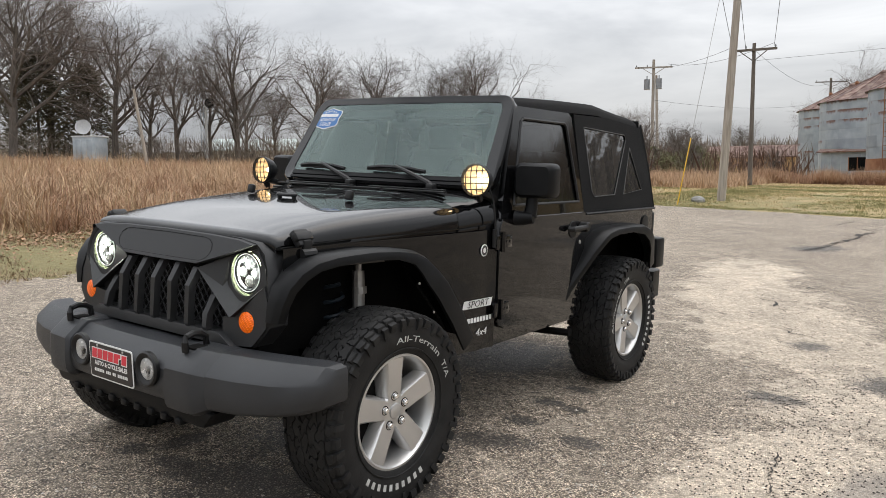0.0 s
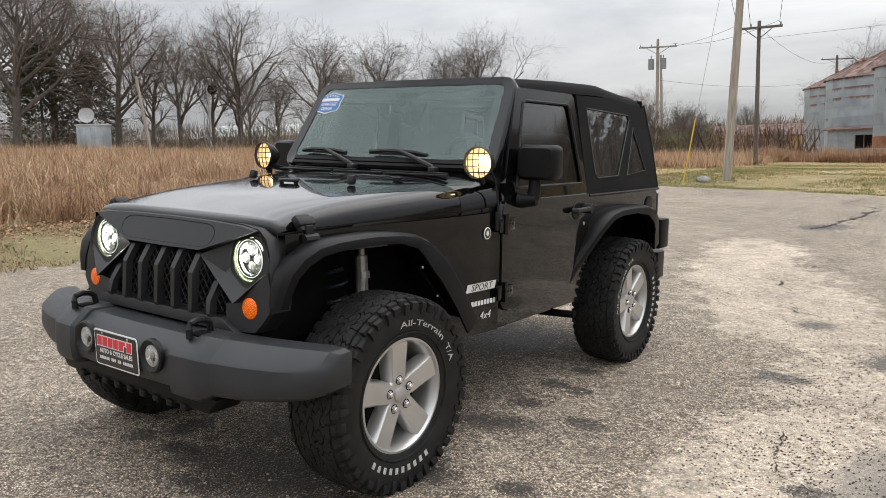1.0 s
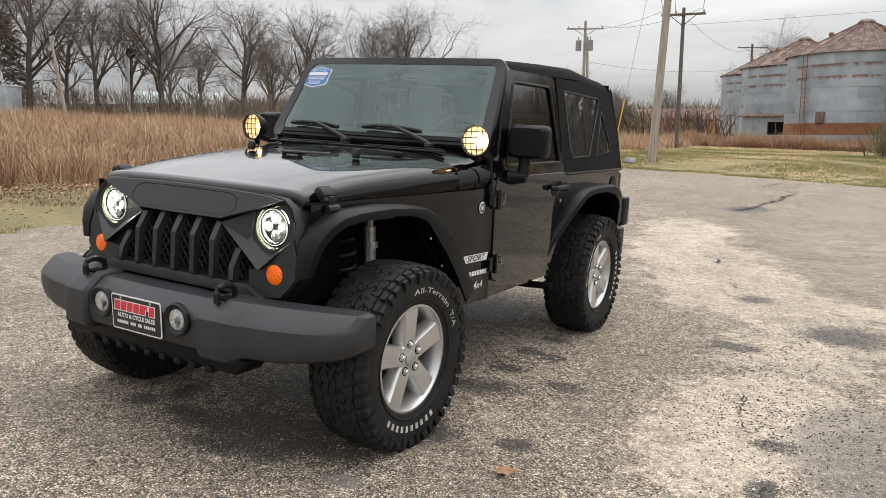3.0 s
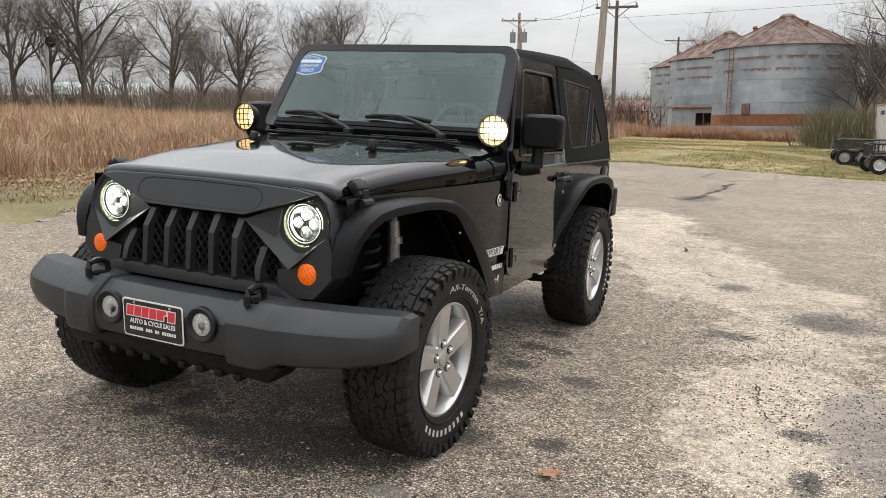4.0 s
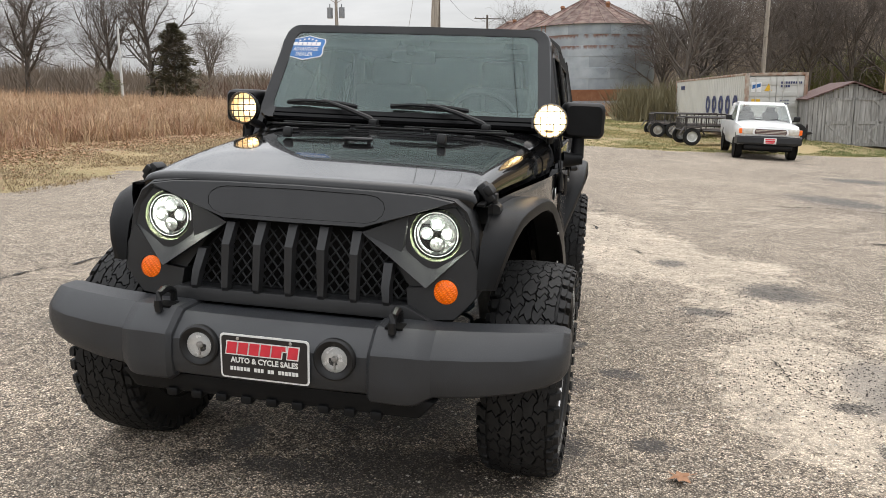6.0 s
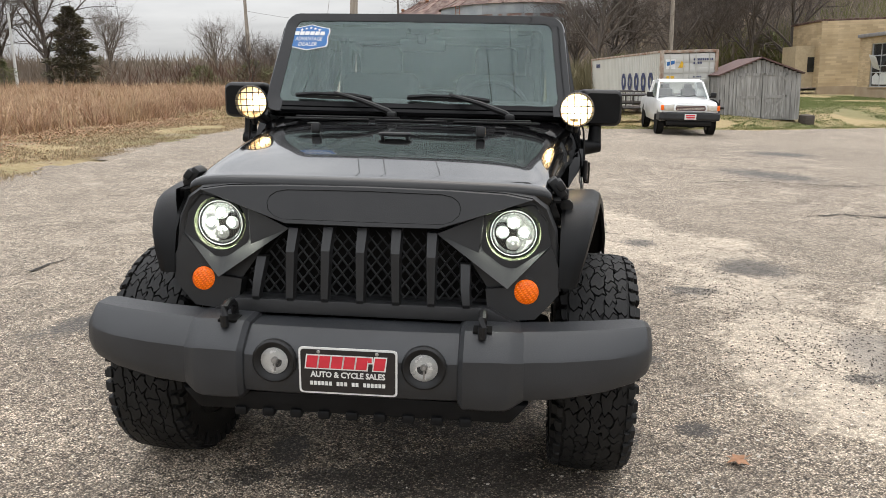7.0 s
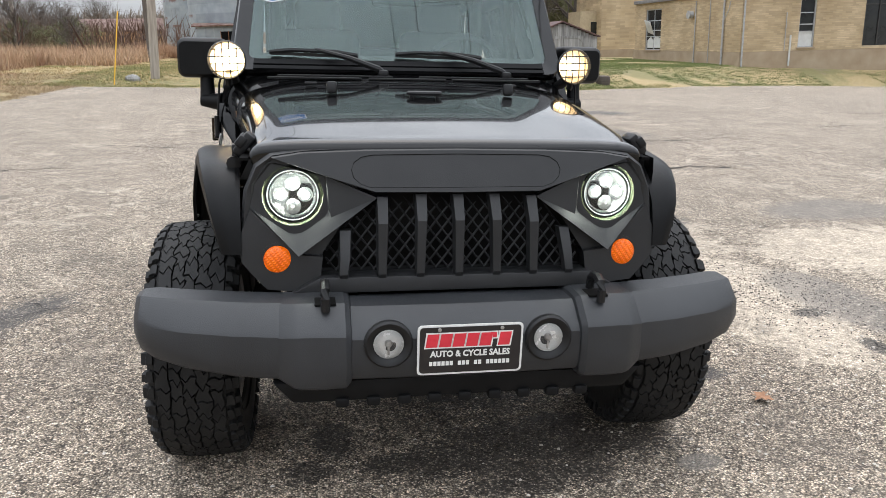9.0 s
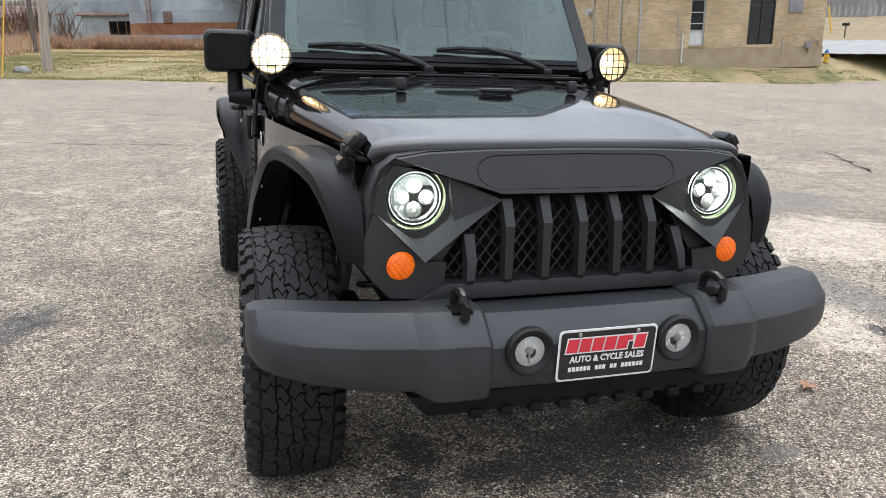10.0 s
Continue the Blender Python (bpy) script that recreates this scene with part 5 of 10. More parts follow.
ffront = [(-0.470, 0.80), (-0.462, 0.87), (-0.44, 0.935), (-0.39, 0.99), (-0.32, 1.028), (-0.23, 1.044), (-0.13, 1.050), (-0.03, 1.053), (0.10, 1.046), (0.20, 1.032), (0.26, 1.005), (0.32, 0.958), (0.39, 0.890), (0.49, 0.755), (0.585, 0.615)]
frear = [(1.60, 0.62), (1.68, 0.71), (1.76, 0.80), (1.85, 0.905), (1.93, 0.975), (2.02, 1.015), (2.15, 1.034), (2.40, 1.038), (2.60, 1.030), (2.72, 1.00), (2.82, 0.945), (2.90, 0.86), (2.95, 0.75)]
for sgn in (1, -1):
    flare("fender_flare", ffront, sgn, lambda y, t: side_x(y) - 0.01, lambda t: 0.700 + 0.195 * min(1.0, t * 1.05) ** 0.9)
    flare("fender_flare", frear, sgn, lambda y, t: 0.80, lambda t: 0.825 + 0.105 * smooth01(t / 0.36) - 0.05 * smooth01((t - 0.75) / 0.25))
    for y, z in ((0.33, 0.76), (0.40, 0.66), (0.22, 0.90)):
        bm = bmesh.new()
        lathe(bm, [(0.006, 0), (0.005, 0.004), (0, 0.005)], 8, Matrix.Translation((sgn * 0.86, y - 0.035, z)) @ pose(0, 0, 0, 0, 0, 0))
        part("flare_bolt", bm, STEEL, jeep)

# wheels: an all-terrain tyre on a five-spoke alloy rim, built once
def tyre_profile(w, r):
    h = w / 2
    return [(0.232, -h * 0.72), (0.245, -h * 0.84), (0.29, -h * 0.97), (0.335, -h * 1.0), (0.375, -h * 0.965), (r - 0.022, -h * 0.88), (r - 0.012, -h * 0.78), (r - 0.010, 0.0), (r - 0.012, h * 0.78), (r - 0.022, h * 0.88), (0.375, h * 0.965), (0.335, h), (0.29, h * 0.97), (0.245, h * 0.84), (0.232, h * 0.72)]


def build_tyre():
    bm, side = bmesh.new(), bmesh.new()
    R, W = 0.412, 0.272
    lathe(side, tyre_profile(W, R), 72)
    rnd = random.Random(4)
    N = 48
    st = 2 * math.pi / N
    COLS = (-0.102, -0.060, -0.021, 0.021, 0.060, 0.102)
    zig = [[rnd.uniform(-1, 1) * (0.0125 if 0 < j < 5 else 0.006) for _ in range(N * 3)] for j in range(6)]
    def edge_x(j, a):
        """The winding groove between two rows of blocks."""
        m = a / st * 3
        i, f = int(math.floor(m)), m - math.floor(m)
        return COLS[j] + zig[j][i % (N * 3)] * (1 - f) + zig[j][(i + 1) % (N * 3)] * f
    def put(x, a, r):
        return (x, r * math.cos(a), r * math.sin(a))
    def crown(x):
        return 0.4165 - 0.55 * x * x
    def raised(poly, top, base, gap=0.0042):
        """A tread block on an outline of (x, angle), drawn in a little from the grooves."""
        cx, ca = sum(p[0] for p in poly) / len(poly), sum(p[1] for p in poly) / len(poly)
        hx = max(abs(p[0] - cx) for p in poly)
        ha = max(abs(p[1] - ca) for p in poly) * 0.41
        def ring(g, r):
            return [bm.verts.new(put(cx + (x - cx) * (1 - 0.62 * g / hx), ca + (a - ca) * (1 - g / ha), r(x))) for x, a in poly]
        lo, mid, hi = ring(gap * 0.6, lambda x: base), ring(gap, lambda x: top(x) - 0.002), ring(gap + 0.0016, top)
        for p, q in ((lo, mid), (mid, hi)):
            for k in range(len(poly)):
                bm.faces.new((p[k], p[(k + 1) % len(poly)], q[(k + 1) % len(poly)], q[k]))
        bm.faces.new(hi)
    for j in range(5):
        cuts = [(k + (0.0, 0.5, 0.15, 0.65, 0.3)[j] + rnd.uniform(-0.22, 0.22)) * st for k in range(N)]
        bend = [(rnd.uniform(0.05, 0.42), rnd.uniform(-0.42, -0.05)) if rnd.random() < 0.5 else (rnd.uniform(-0.42, -0.05), rnd.uniform(0.05, 0.42)) for k in range(N)]
        def across(k):
            w, turns = k % N, k // N
            a = cuts[w] + turns * 2 * math.pi
            out = []
            for u, b in ((0.0, 0.0), (0.33, bend[w][0]), (0.66, bend[w][1]), (1.0, 0.0)):
                out.append((edge_x(j, a) * (1 - u) + edge_x(j + 1, a) * u, a + b * st))
            return out
        for k in range(N):
            lo, hi = across(k), across(k + 1)
            a0, a1 = lo[0][1], hi[0][1]
            right = [(edge_x(j + 1, a0 + (a1 - a0) * f), a0 + (a1 - a0) * f) for f in (0.33, 0.66)]
            left = [(edge_x(j, a0 + (a1 - a0) * f), a0 + (a1 - a0) * f) for f in (0.66, 0.33)]
            lift = rnd.uniform(-0.0008, 0.0008)
            raised(lo + right + hi[::-1] + left, lambda x: crown(x) + lift, 0.397)
    M = 44
    st = 2 * math.pi / M
    for k in range(M):
        for s in (1, -1):
            a0 = k * st + st * (0.1 if s > 0 else 0.55)
            reach = 0.131 + (0.004 if k % 2 else 0.0)
            w = 0.78 + rnd.uniform(-0.05, 0.05)
            poly = [(s * 0.105, a0), (s * 0.118, a0 + 0.05 * st), (s * reach, a0 - 0.04 * st), (s * reach, a0 + w * st * 0.5), (s * (reach - 0.006), a0 + w * st), (s * 0.117, a0 + (w + 0.06) * st), (s * 0.105, a0 + w * st)]
            raised(poly, lambda x: crown(x) - 0.10 * max(0.0, abs(x) - 0.115), 0.386)
            # shoulder lug running down the side wall
            r0, r1 = 0.400, (0.343 if k % 2 else 0.360)
            h = W / 2
            q = []
            for aa in (a0 + st * 0.02, a0 + st * (0.46 if k % 2 else 0.66)):
                q.append([(s * (h * 0.86), r0, aa), (s * (h * 1.065), r0 - 0.010, aa), (s * (h * 1.075), (r0 + r1) / 2, aa), (s * (h * 1.03), r1, aa), (s * (h * 0.93), r1, aa)])
            loft(bm, [[(x, r * math.cos(b), r * math.sin(b)) for x, r, b in ring] for ring in q])
    for s in (1, -1):
        lathe(side, [(0.262, s * W / 2 * 0.90), (0.264, s * (W / 2 * 0.92 + 0.004)), (0.268, s * (W / 2 * 0.93 + 0.003)), (0.270, s * W / 2 * 0.92)], 60)
    return finish(side, "tyre", RUBBER, 30), finish(bm, "tread", RUBBER, 30)


def build_rim():
    """The outer face looks to +x."""
    bm = bmesh.new()
    lathe(bm, [(0.236, 0.098), (0.241, 0.104), (0.241, 0.112), (0.232, 0.113), (0.222, 0.100), (0.214, 0.06), (0.205, -0.02), (0.21, -0.10), (0.235, -0.104)], 60)
    for k in range(5):
        m = pose(0, 0, 0, 94 + 72 * k, 0, 0)
        hw0, hw1 = 0.050, 0.058
        rings = []
        for r, hw, x0, x1 in ((0.03, 0.040, 0.02, 0.088), (0.08, hw0, 0.02, 0.092), (0.15, 0.053, 0.03, 0.098), (0.205, hw1, 0.045, 0.103), (0.228, 0.062, 0.06, 0.103)):
            rings.append([m @ Vector(p) for p in ((x0, r, -hw), (x1 - 0.014, r, -hw * 0.96), (x1, r, -hw * 0.78), (x1, r, hw * 0.78), (x1 - 0.014, r, hw * 0.96), (x0, r, hw))])
        loft(bm, rings)
    lathe(bm, [(0.075, 0.02), (0.078, 0.080), (0.070, 0.089), (0.034, 0.091), (0.033, 0.097), (0.028, 0.100), (0.0, 0.101)], 30)
    return finish(bm, "rim", ALLOY, 35)


def build_nut():
    bm = bmesh.new()
    lathe(bm, [(0.017, 0.086), (0.0165, 0.0915), (0.0125, 0.092), (0.0125, 0.101), (0.009, 0.106), (0.0, 0.107)], 12)
    return finish(bm, "lug_nut", CHROME, 35)


def build_socket():
    bm = bmesh.new()
    lathe(bm, [(0.020, 0.0905), (0.0195, 0.0935), (0.017, 0.0935), (0.0165, 0.088)], 16)
    return finish(bm, "lug_seat", DARK, 35)


def wheel_letters(text, a0, span, up, size, me=None):
    """Raised white lettering bent round the side wall, centred at angle a0 (degrees, from the top)."""
    me = lettering(text, size, 0.001)
    xs = [v.co.x for v in me.vertices]
    k = radians(span) / (max(xs) - min(xs))
    for v in me.vertices:
        b = radians(a0) + v.co.x * k
        r = 0.306 + v.co.y * (1 if up else -1)
        if not up:
            b = radians(a0) - v.co.x * k
        h = 0.1335 - 3.0 * (r - 0.325) ** 2 + v.co.z + 0.0015
        v.co = (h, r * math.sin(b), r * math.cos(b))
    me.materials.clear()
    me.materials.append(TYREWHITE)
    return me


def bars(a0, span, n, rnd=None):
    bm = bmesh.new()
    for k in range(n):
        b = radians(a0 - span / 2 + span * (k + 0.15) / n)
        e = radians(span / n * 0.48)
        pts = []
        for r in (0.293, 0.319):
            for q in (b, b + e):
                pts.append((0.1335 - 3.0 * (r - 0.325) ** 2 + 0.002, r * math.sin(q), r * math.cos(q)))
        lo = [bm.verts.new(p) for p in (pts[0], pts[1], pts[3], pts[2])]
        bm.faces.new(lo)
    return finish(bm, "white_bar", TYREWHITE, None)


(TYRE, TREAD), RIM, NUT, SOCKET = build_tyre(), build_rim(), build_nut(), build_socket()
DISC = bmesh.new()
lathe(DISC, [(0.0, 0.03), (0.16, 0.03), (0.165, 0.02), (0.165, 0.0), (0.0, 0.0)], 40)
DISC = finish(DISC, "brake_disc", DARK, 35)
DRUM = bmesh.new()
lathe(DRUM, [(0.0, -0.06), (0.20, -0.06), (0.20, -0.05), (0.0, -0.05)], 30)
DRUM = finish(DRUM, "inner_shield", DARK, 35)
words = [("white_letters", wheel_letters("All-Terrain", 20, 58, True, 0.036)), ("white_letters", wheel_letters("T/A", 64, 16, True, 0.036)), ("white_bar", bars(189, 72, 10))]
for name, y, sgn, spin in (("front_wheel", 0.0, 1, 0), ("front_wheel", 0.0, -1, 40), ("rear_wheel", 2.43, 1, -89), ("rear_wheel", 2.43, -1, 75)):
    hub = new(name)
    hub.parent = jeep
    steer = -2.0 if y < 1 else 0.0
    hub.matrix_basis = pose(sgn * (0.804 if y < 1 else 0.800), y, (0.395 if y < 1 else 0.407) - (0.0 if sgn > 0 else 0.018), 0, 0, (0 if sgn > 0 else 180) + steer) @ pose(0, 0, 0, -spin if sgn > 0 else spin, 0, 0)
    part("tyre", TYRE, None, hub, "black all-terrain tyre with white raised letters")
    tagged(part("tread", TREAD, None, hub), kind="stuff")
    part("rim", RIM, None, hub, "silver five-spoke alloy rim")
    part("brake_disc", DISC, None, hub)
    part("inner_shield", DRUM, None, hub)
    for k in range(5):
        m = pose(0, 0, 0, 4 + 72 * k, 0, 0) @ pose(0, 0, 0.0635)
        part("lug_nut", NUT, None, hub, at=m)
        part("lug_seat", SOCKET, None, hub, at=m)
    for nm, me in words:
        tagged(part(nm, me, None, hub), kind="stuff" if "bar" in nm else "")

# doors with half frames, glass, hinges, handles and mirrors
for sgn in (1, -1):
    bm = bmesh.new()
    dpts = [(0.882, 0.63), (0.882, 1.094), (0.905, 1.140), (1.852, 1.140), (1.862, 1.10), (1.862, 0.90), (1.80, 0.72), (1.70, 0.585), (1.62, 0.575), (0.95, 0.580), (0.90, 0.60)]
    n = len(dpts)
    out = [(sgn * 0.830, y, z) for y, z in dpts]
    cy, cz = 1.37, 0.86
    mids = [(sgn * 0.8245, cy + (y - cy) * 1.004, cz + (z - cz) * 1.008) for y, z in dpts]
    inn = [(sgn * 0.795, cy + (y - cy) * 1.004, cz + (z - cz) * 1.008) for y, z in dpts]
    loft(bm, [inn, mids, out])
    door = part("door", bm, PAINT, jeep, "glossy black half door with framed window", 40)
    bm = bmesh.new()   # window frame: leans in towards the roof
    def dx(z):
        return 0.815 - 0.105 * smooth01((z - 1.10) / 0.75) - 0.0
    of = [(0.905, 1.138), (1.150, 1.700), (1.185, 1.722), (1.790, 1.722), (1.822, 1.700), (1.868, 1.138)]
    inf = [(1.035, 1.205), (1.205, 1.640), (1.235, 1.658), (1.715, 1.658), (1.742, 1.640), (1.792, 1.205)]
    loft(bm, [[(sgn * (dx(z) + o), y, z) for y, z in pts] for pts, o in ((of, -0.03), (of, 0.0), (inf, 0.002), (inf, -0.02), (of, -0.03))], caps=False)
    part("window_frame", bm, PAINT, door, "", 30)
    bm = bmesh.new()
    loft(bm, [[(sgn * (dx(z) - 0.010), y, z) for y, z in pts] for pts in (inf, [(1.5 + (y - 1.5) * 0.2, 1.42 + (z - 1.42) * 0.2) for y, z in inf])], caps=False)
    f = bm.faces.new([v for v in bm.verts][6:12])
    outward(bm, (0, 1.5, 1.3))
    pane = part("door_glass", bm, TINTED, door, "dark tinted door glass", 60)
    pane.visible_shadow = False
    bm = bmesh.new()
    sl = [(1.035, 1.205), (1.205, 1.640), (1.235, 1.658), (1.715, 1.658), (1.742, 1.640), (1.792, 1.205)]
    for a, b in zip(sl, sl[1:] + sl[:1]):
        tube(bm, [(sgn * (dx(a[1]) + 0.001), *a), (sgn * (dx(b[1]) + 0.001), *b)], 0.008, 6)
    part("window_seal", bm, TRIM, door)
    for z in (1.028, 0.685):
        bm = bmesh.new()
        box(bm, (sgn * 0.838, 0.935, z), (0.014, 0.085, 0.062), 0.005)
        box(bm, (sgn * 0.833, 0.862, z), (0.020, 0.055, 0.075), 0.006)
        tube(bm, [(sgn * 0.845, 0.892, z - 0.05), (sgn * 0.845, 0.892, z + 0.05)], 0.013, 10)
        for yy in (0.925, 0.955):
            box(bm, (sgn * 0.846, yy, z), (0.004, 0.012, 0.012), 0.003)
        part("hinge", bm, PAINT, door, "black external door hinge")
    bm = bmesh.new()
    tube(bm, [(sgn * 0.842, 1.615, 1.052), (sgn * 0.868, 1.625, 1.052), (sgn * 0.872, 1.70, 1.054), (sgn * 0.870, 1.785, 1.056), (sgn * 0.838, 1.80, 1.056)], 0.016, 10)
    lathe(bm, [(0.030, 0.0), (0.030, 0.045), (0.024, 0.050), (0.0, 0.050)], 20, Matrix.Translation((sgn * 0.832, 1.80, 1.056)) @ pose(0, 0, 0, 0, 0, 0 if sgn > 0 else 180))
    lathe(bm, [(0.050, 0.0), (0.048, 0.004), (0.0, 0.002)], 20, Matrix.Translation((sgn * 0.831, 1.69, 1.045)) @ pose(0, 0, 0, 0, 0, 0 if sgn > 0 else 180))
    part("door_handle", bm, TRIM, door, "black door handle")
    bm = bmesh.new()
    lathe(bm, [(0.012, 0.0), (0.011, 0.003), (0.0, 0.003)], 16, Matrix.Translation((sgn * 0.831, 1.795, 0.965)) @ pose(0, 0, 0, 0, 0, 0 if sgn > 0 else 180))
    part("door_lock", bm, STEEL, door)
    # mirror on a stalk
    bm = bmesh.new()
    mm = Matrix.Translation((sgn * 0.905, 1.100, 1.335)) @ pose(0, 0, 0, 0, 0, sgn * 8)
    head = [[mm @ Vector((x * k, y, z * k)) for x, z in rrect(0.108, 0.090, 0.032, 3)] for y, k in ((-0.075, 0.80), (-0.060, 0.93), (-0.02, 1.0), (0.05, 0.985), (0.06, 0.95))]
    loft(bm, head)
    mirror = part("mirror", bm, SATIN, jeep, "black door mirror on a folding stalk", 40)
    bm = bmesh.new()
    loft(bm, [[mm @ Vector((x * 0.9, y, z * 0.9)) for x, z in rrect(0.108, 0.090, 0.032, 3)] for y in (0.0605, 0.063)])
    part("mirror_glass", bm, CHROME, mirror, "", 40)
    bm = bmesh.new()
    tube(bm, [(sgn * 0.890, 1.085, 1.27), (sgn * 0.890, 1.08, 1.20), (sgn * 0.888, 1.07, 1.15)], 0.032, 12, taper=[0.030, 0.032, 0.036])
    tube(bm, [(sgn * 0.915, 1.06, 1.145), (sgn * 0.86, 1.05, 1.140), (sgn * 0.82, 1.04, 1.140)], 0.034, 12, taper=[0.028, 0.036, 0.042])
    part("stalk", bm, SATIN, mirror)
    # round badge, and bars and words of the side script
    bm = bmesh.new()
    lathe(bm, [(0.030, 0.0), (0.030, 0.002), (0.026, 0.003), (0.0, 0.003)], 24, Matrix.Translation((sgn * (side_x(0.77) + 0.004), 0.77, 0.992)) @ pose(0, 0, 0, 0, 0, 0 if sgn > 0 else 180))
    disc = part("badge", bm, WHITE, jeep, "round silver and black badge", 40)
    bm = bmesh.new()
    lathe(bm, [(0.025, 0.0030), (0.024, 0.0042), (0.014, 0.0042), (0.013, 0.003)], 24, Matrix.Translation((sgn * (side_x(0.77) + 0.004), 0.77, 0.992)) @ pose(0, 0, 0, 0, 0, 0 if sgn > 0 else 180))
    part("badge_ring", bm, BLACKPRINT, disc)
    sx = side_x(0.72) + 0.006
    bm = bmesh.new()
    prism(bm, [(0.615, 0.712), (0.838, 0.712), (0.850, 0.752), (0.627, 0.752)] if sgn > 0 else [(0.615, 0.712), (0.838, 0.712), (0.826, 0.752), (0.603, 0.752)], "x", sgn * sx, sgn * (sx + 0.001))
    tag = part("trim_sticker", bm, WHITE, jeep, "white trim-level sticker", None)
    def hug(ob):
        """Bend flat print on to the fender side."""
        m, inv = ob.matrix_basis.copy(), ob.matrix_basis.inverted()
        for v in ob.data.vertices:
            q = m @ v.co
            q.x = sgn * (side_x(q.y) * 1.004 + 0.003 + (abs(q.x) - sx))
            v.co = inv @ q
    hug(tag)
    face = pose(sgn * (sx + 0.0015), 0.732, 0.731, 90, 0, 90 * sgn)
    hug(text_part("lettering", "SPORT", 0.046, BLACKPRINT, tag, face, depth=0.0004, shear=0.25, width=0.17))
    hug(text_part("lettering", "4x4", 0.052, WHITE, tag, pose(sgn * (sx + 0.0005), 0.765, 0.585, 90, 0, 90 * sgn), depth=0.0004, shear=0.2, width=0.085))
    bm = bmesh.new()
    for k in range(8):
        y0 = 0.655 + 0.0245 * k
        prism(bm, [(y0, 0.640), (y0 + 0.019, 0.640), (y0 + 0.019, 0.664), (y0, 0.664)], "x", sgn * sx, sgn * (sx + 0.001))
    hug(tagged(part("silver_print", bm, WHITE, tag, "", None), kind="stuff"))

# soft top over its bows
TOP = [(1.185, 1.752, 0.650), (1.21, 1.764, 0.655), (1.32, 1.782, 0.66), (1.70, 1.797, 0.665), (2.10, 1.806, 0.668), (2.22, 1.806, 0.668), (2.36, 1.792, 0.668), (2.60, 1.772, 0.665), (2.80, 1.762, 0.660), (2.93, 1.748, 0.652)]
bm = bmesh.new()
rings = []
for y, z, w in TOP:
    sag = -0.010 if 1.4 < y < 2.0 or 2.4 < y < 2.75 else 0.0
    rings.append([(-w - 0.045, y, z - 0.075), (-w - 0.035, y, z - 0.035), (-w, y, z - 0.006), (-w * 0.6, y, z + 0.010 + sag), (0, y, z + 0.014 + sag), (w * 0.6, y, z + 0.010 + sag), (w, y, z - 0.006), (w + 0.035, y, z - 0.035), (w + 0.045, y, z - 0.075), (w + 0.03, y, z - 0.075), (w - 0.02, y, z - 0.03), (0, y, z - 0.012 + sag), (-w + 0.02, y, z - 0.03), (-w - 0.03, y, z - 0.075)])
loft(bm, rings)
soft = part("soft_top", bm, CANVAS, jeep, "black canvas soft top with clear side windows", 50)


def top_x(z):
    return 0.806 - 0.118 * smooth01((z - 1.10) / 0.80)


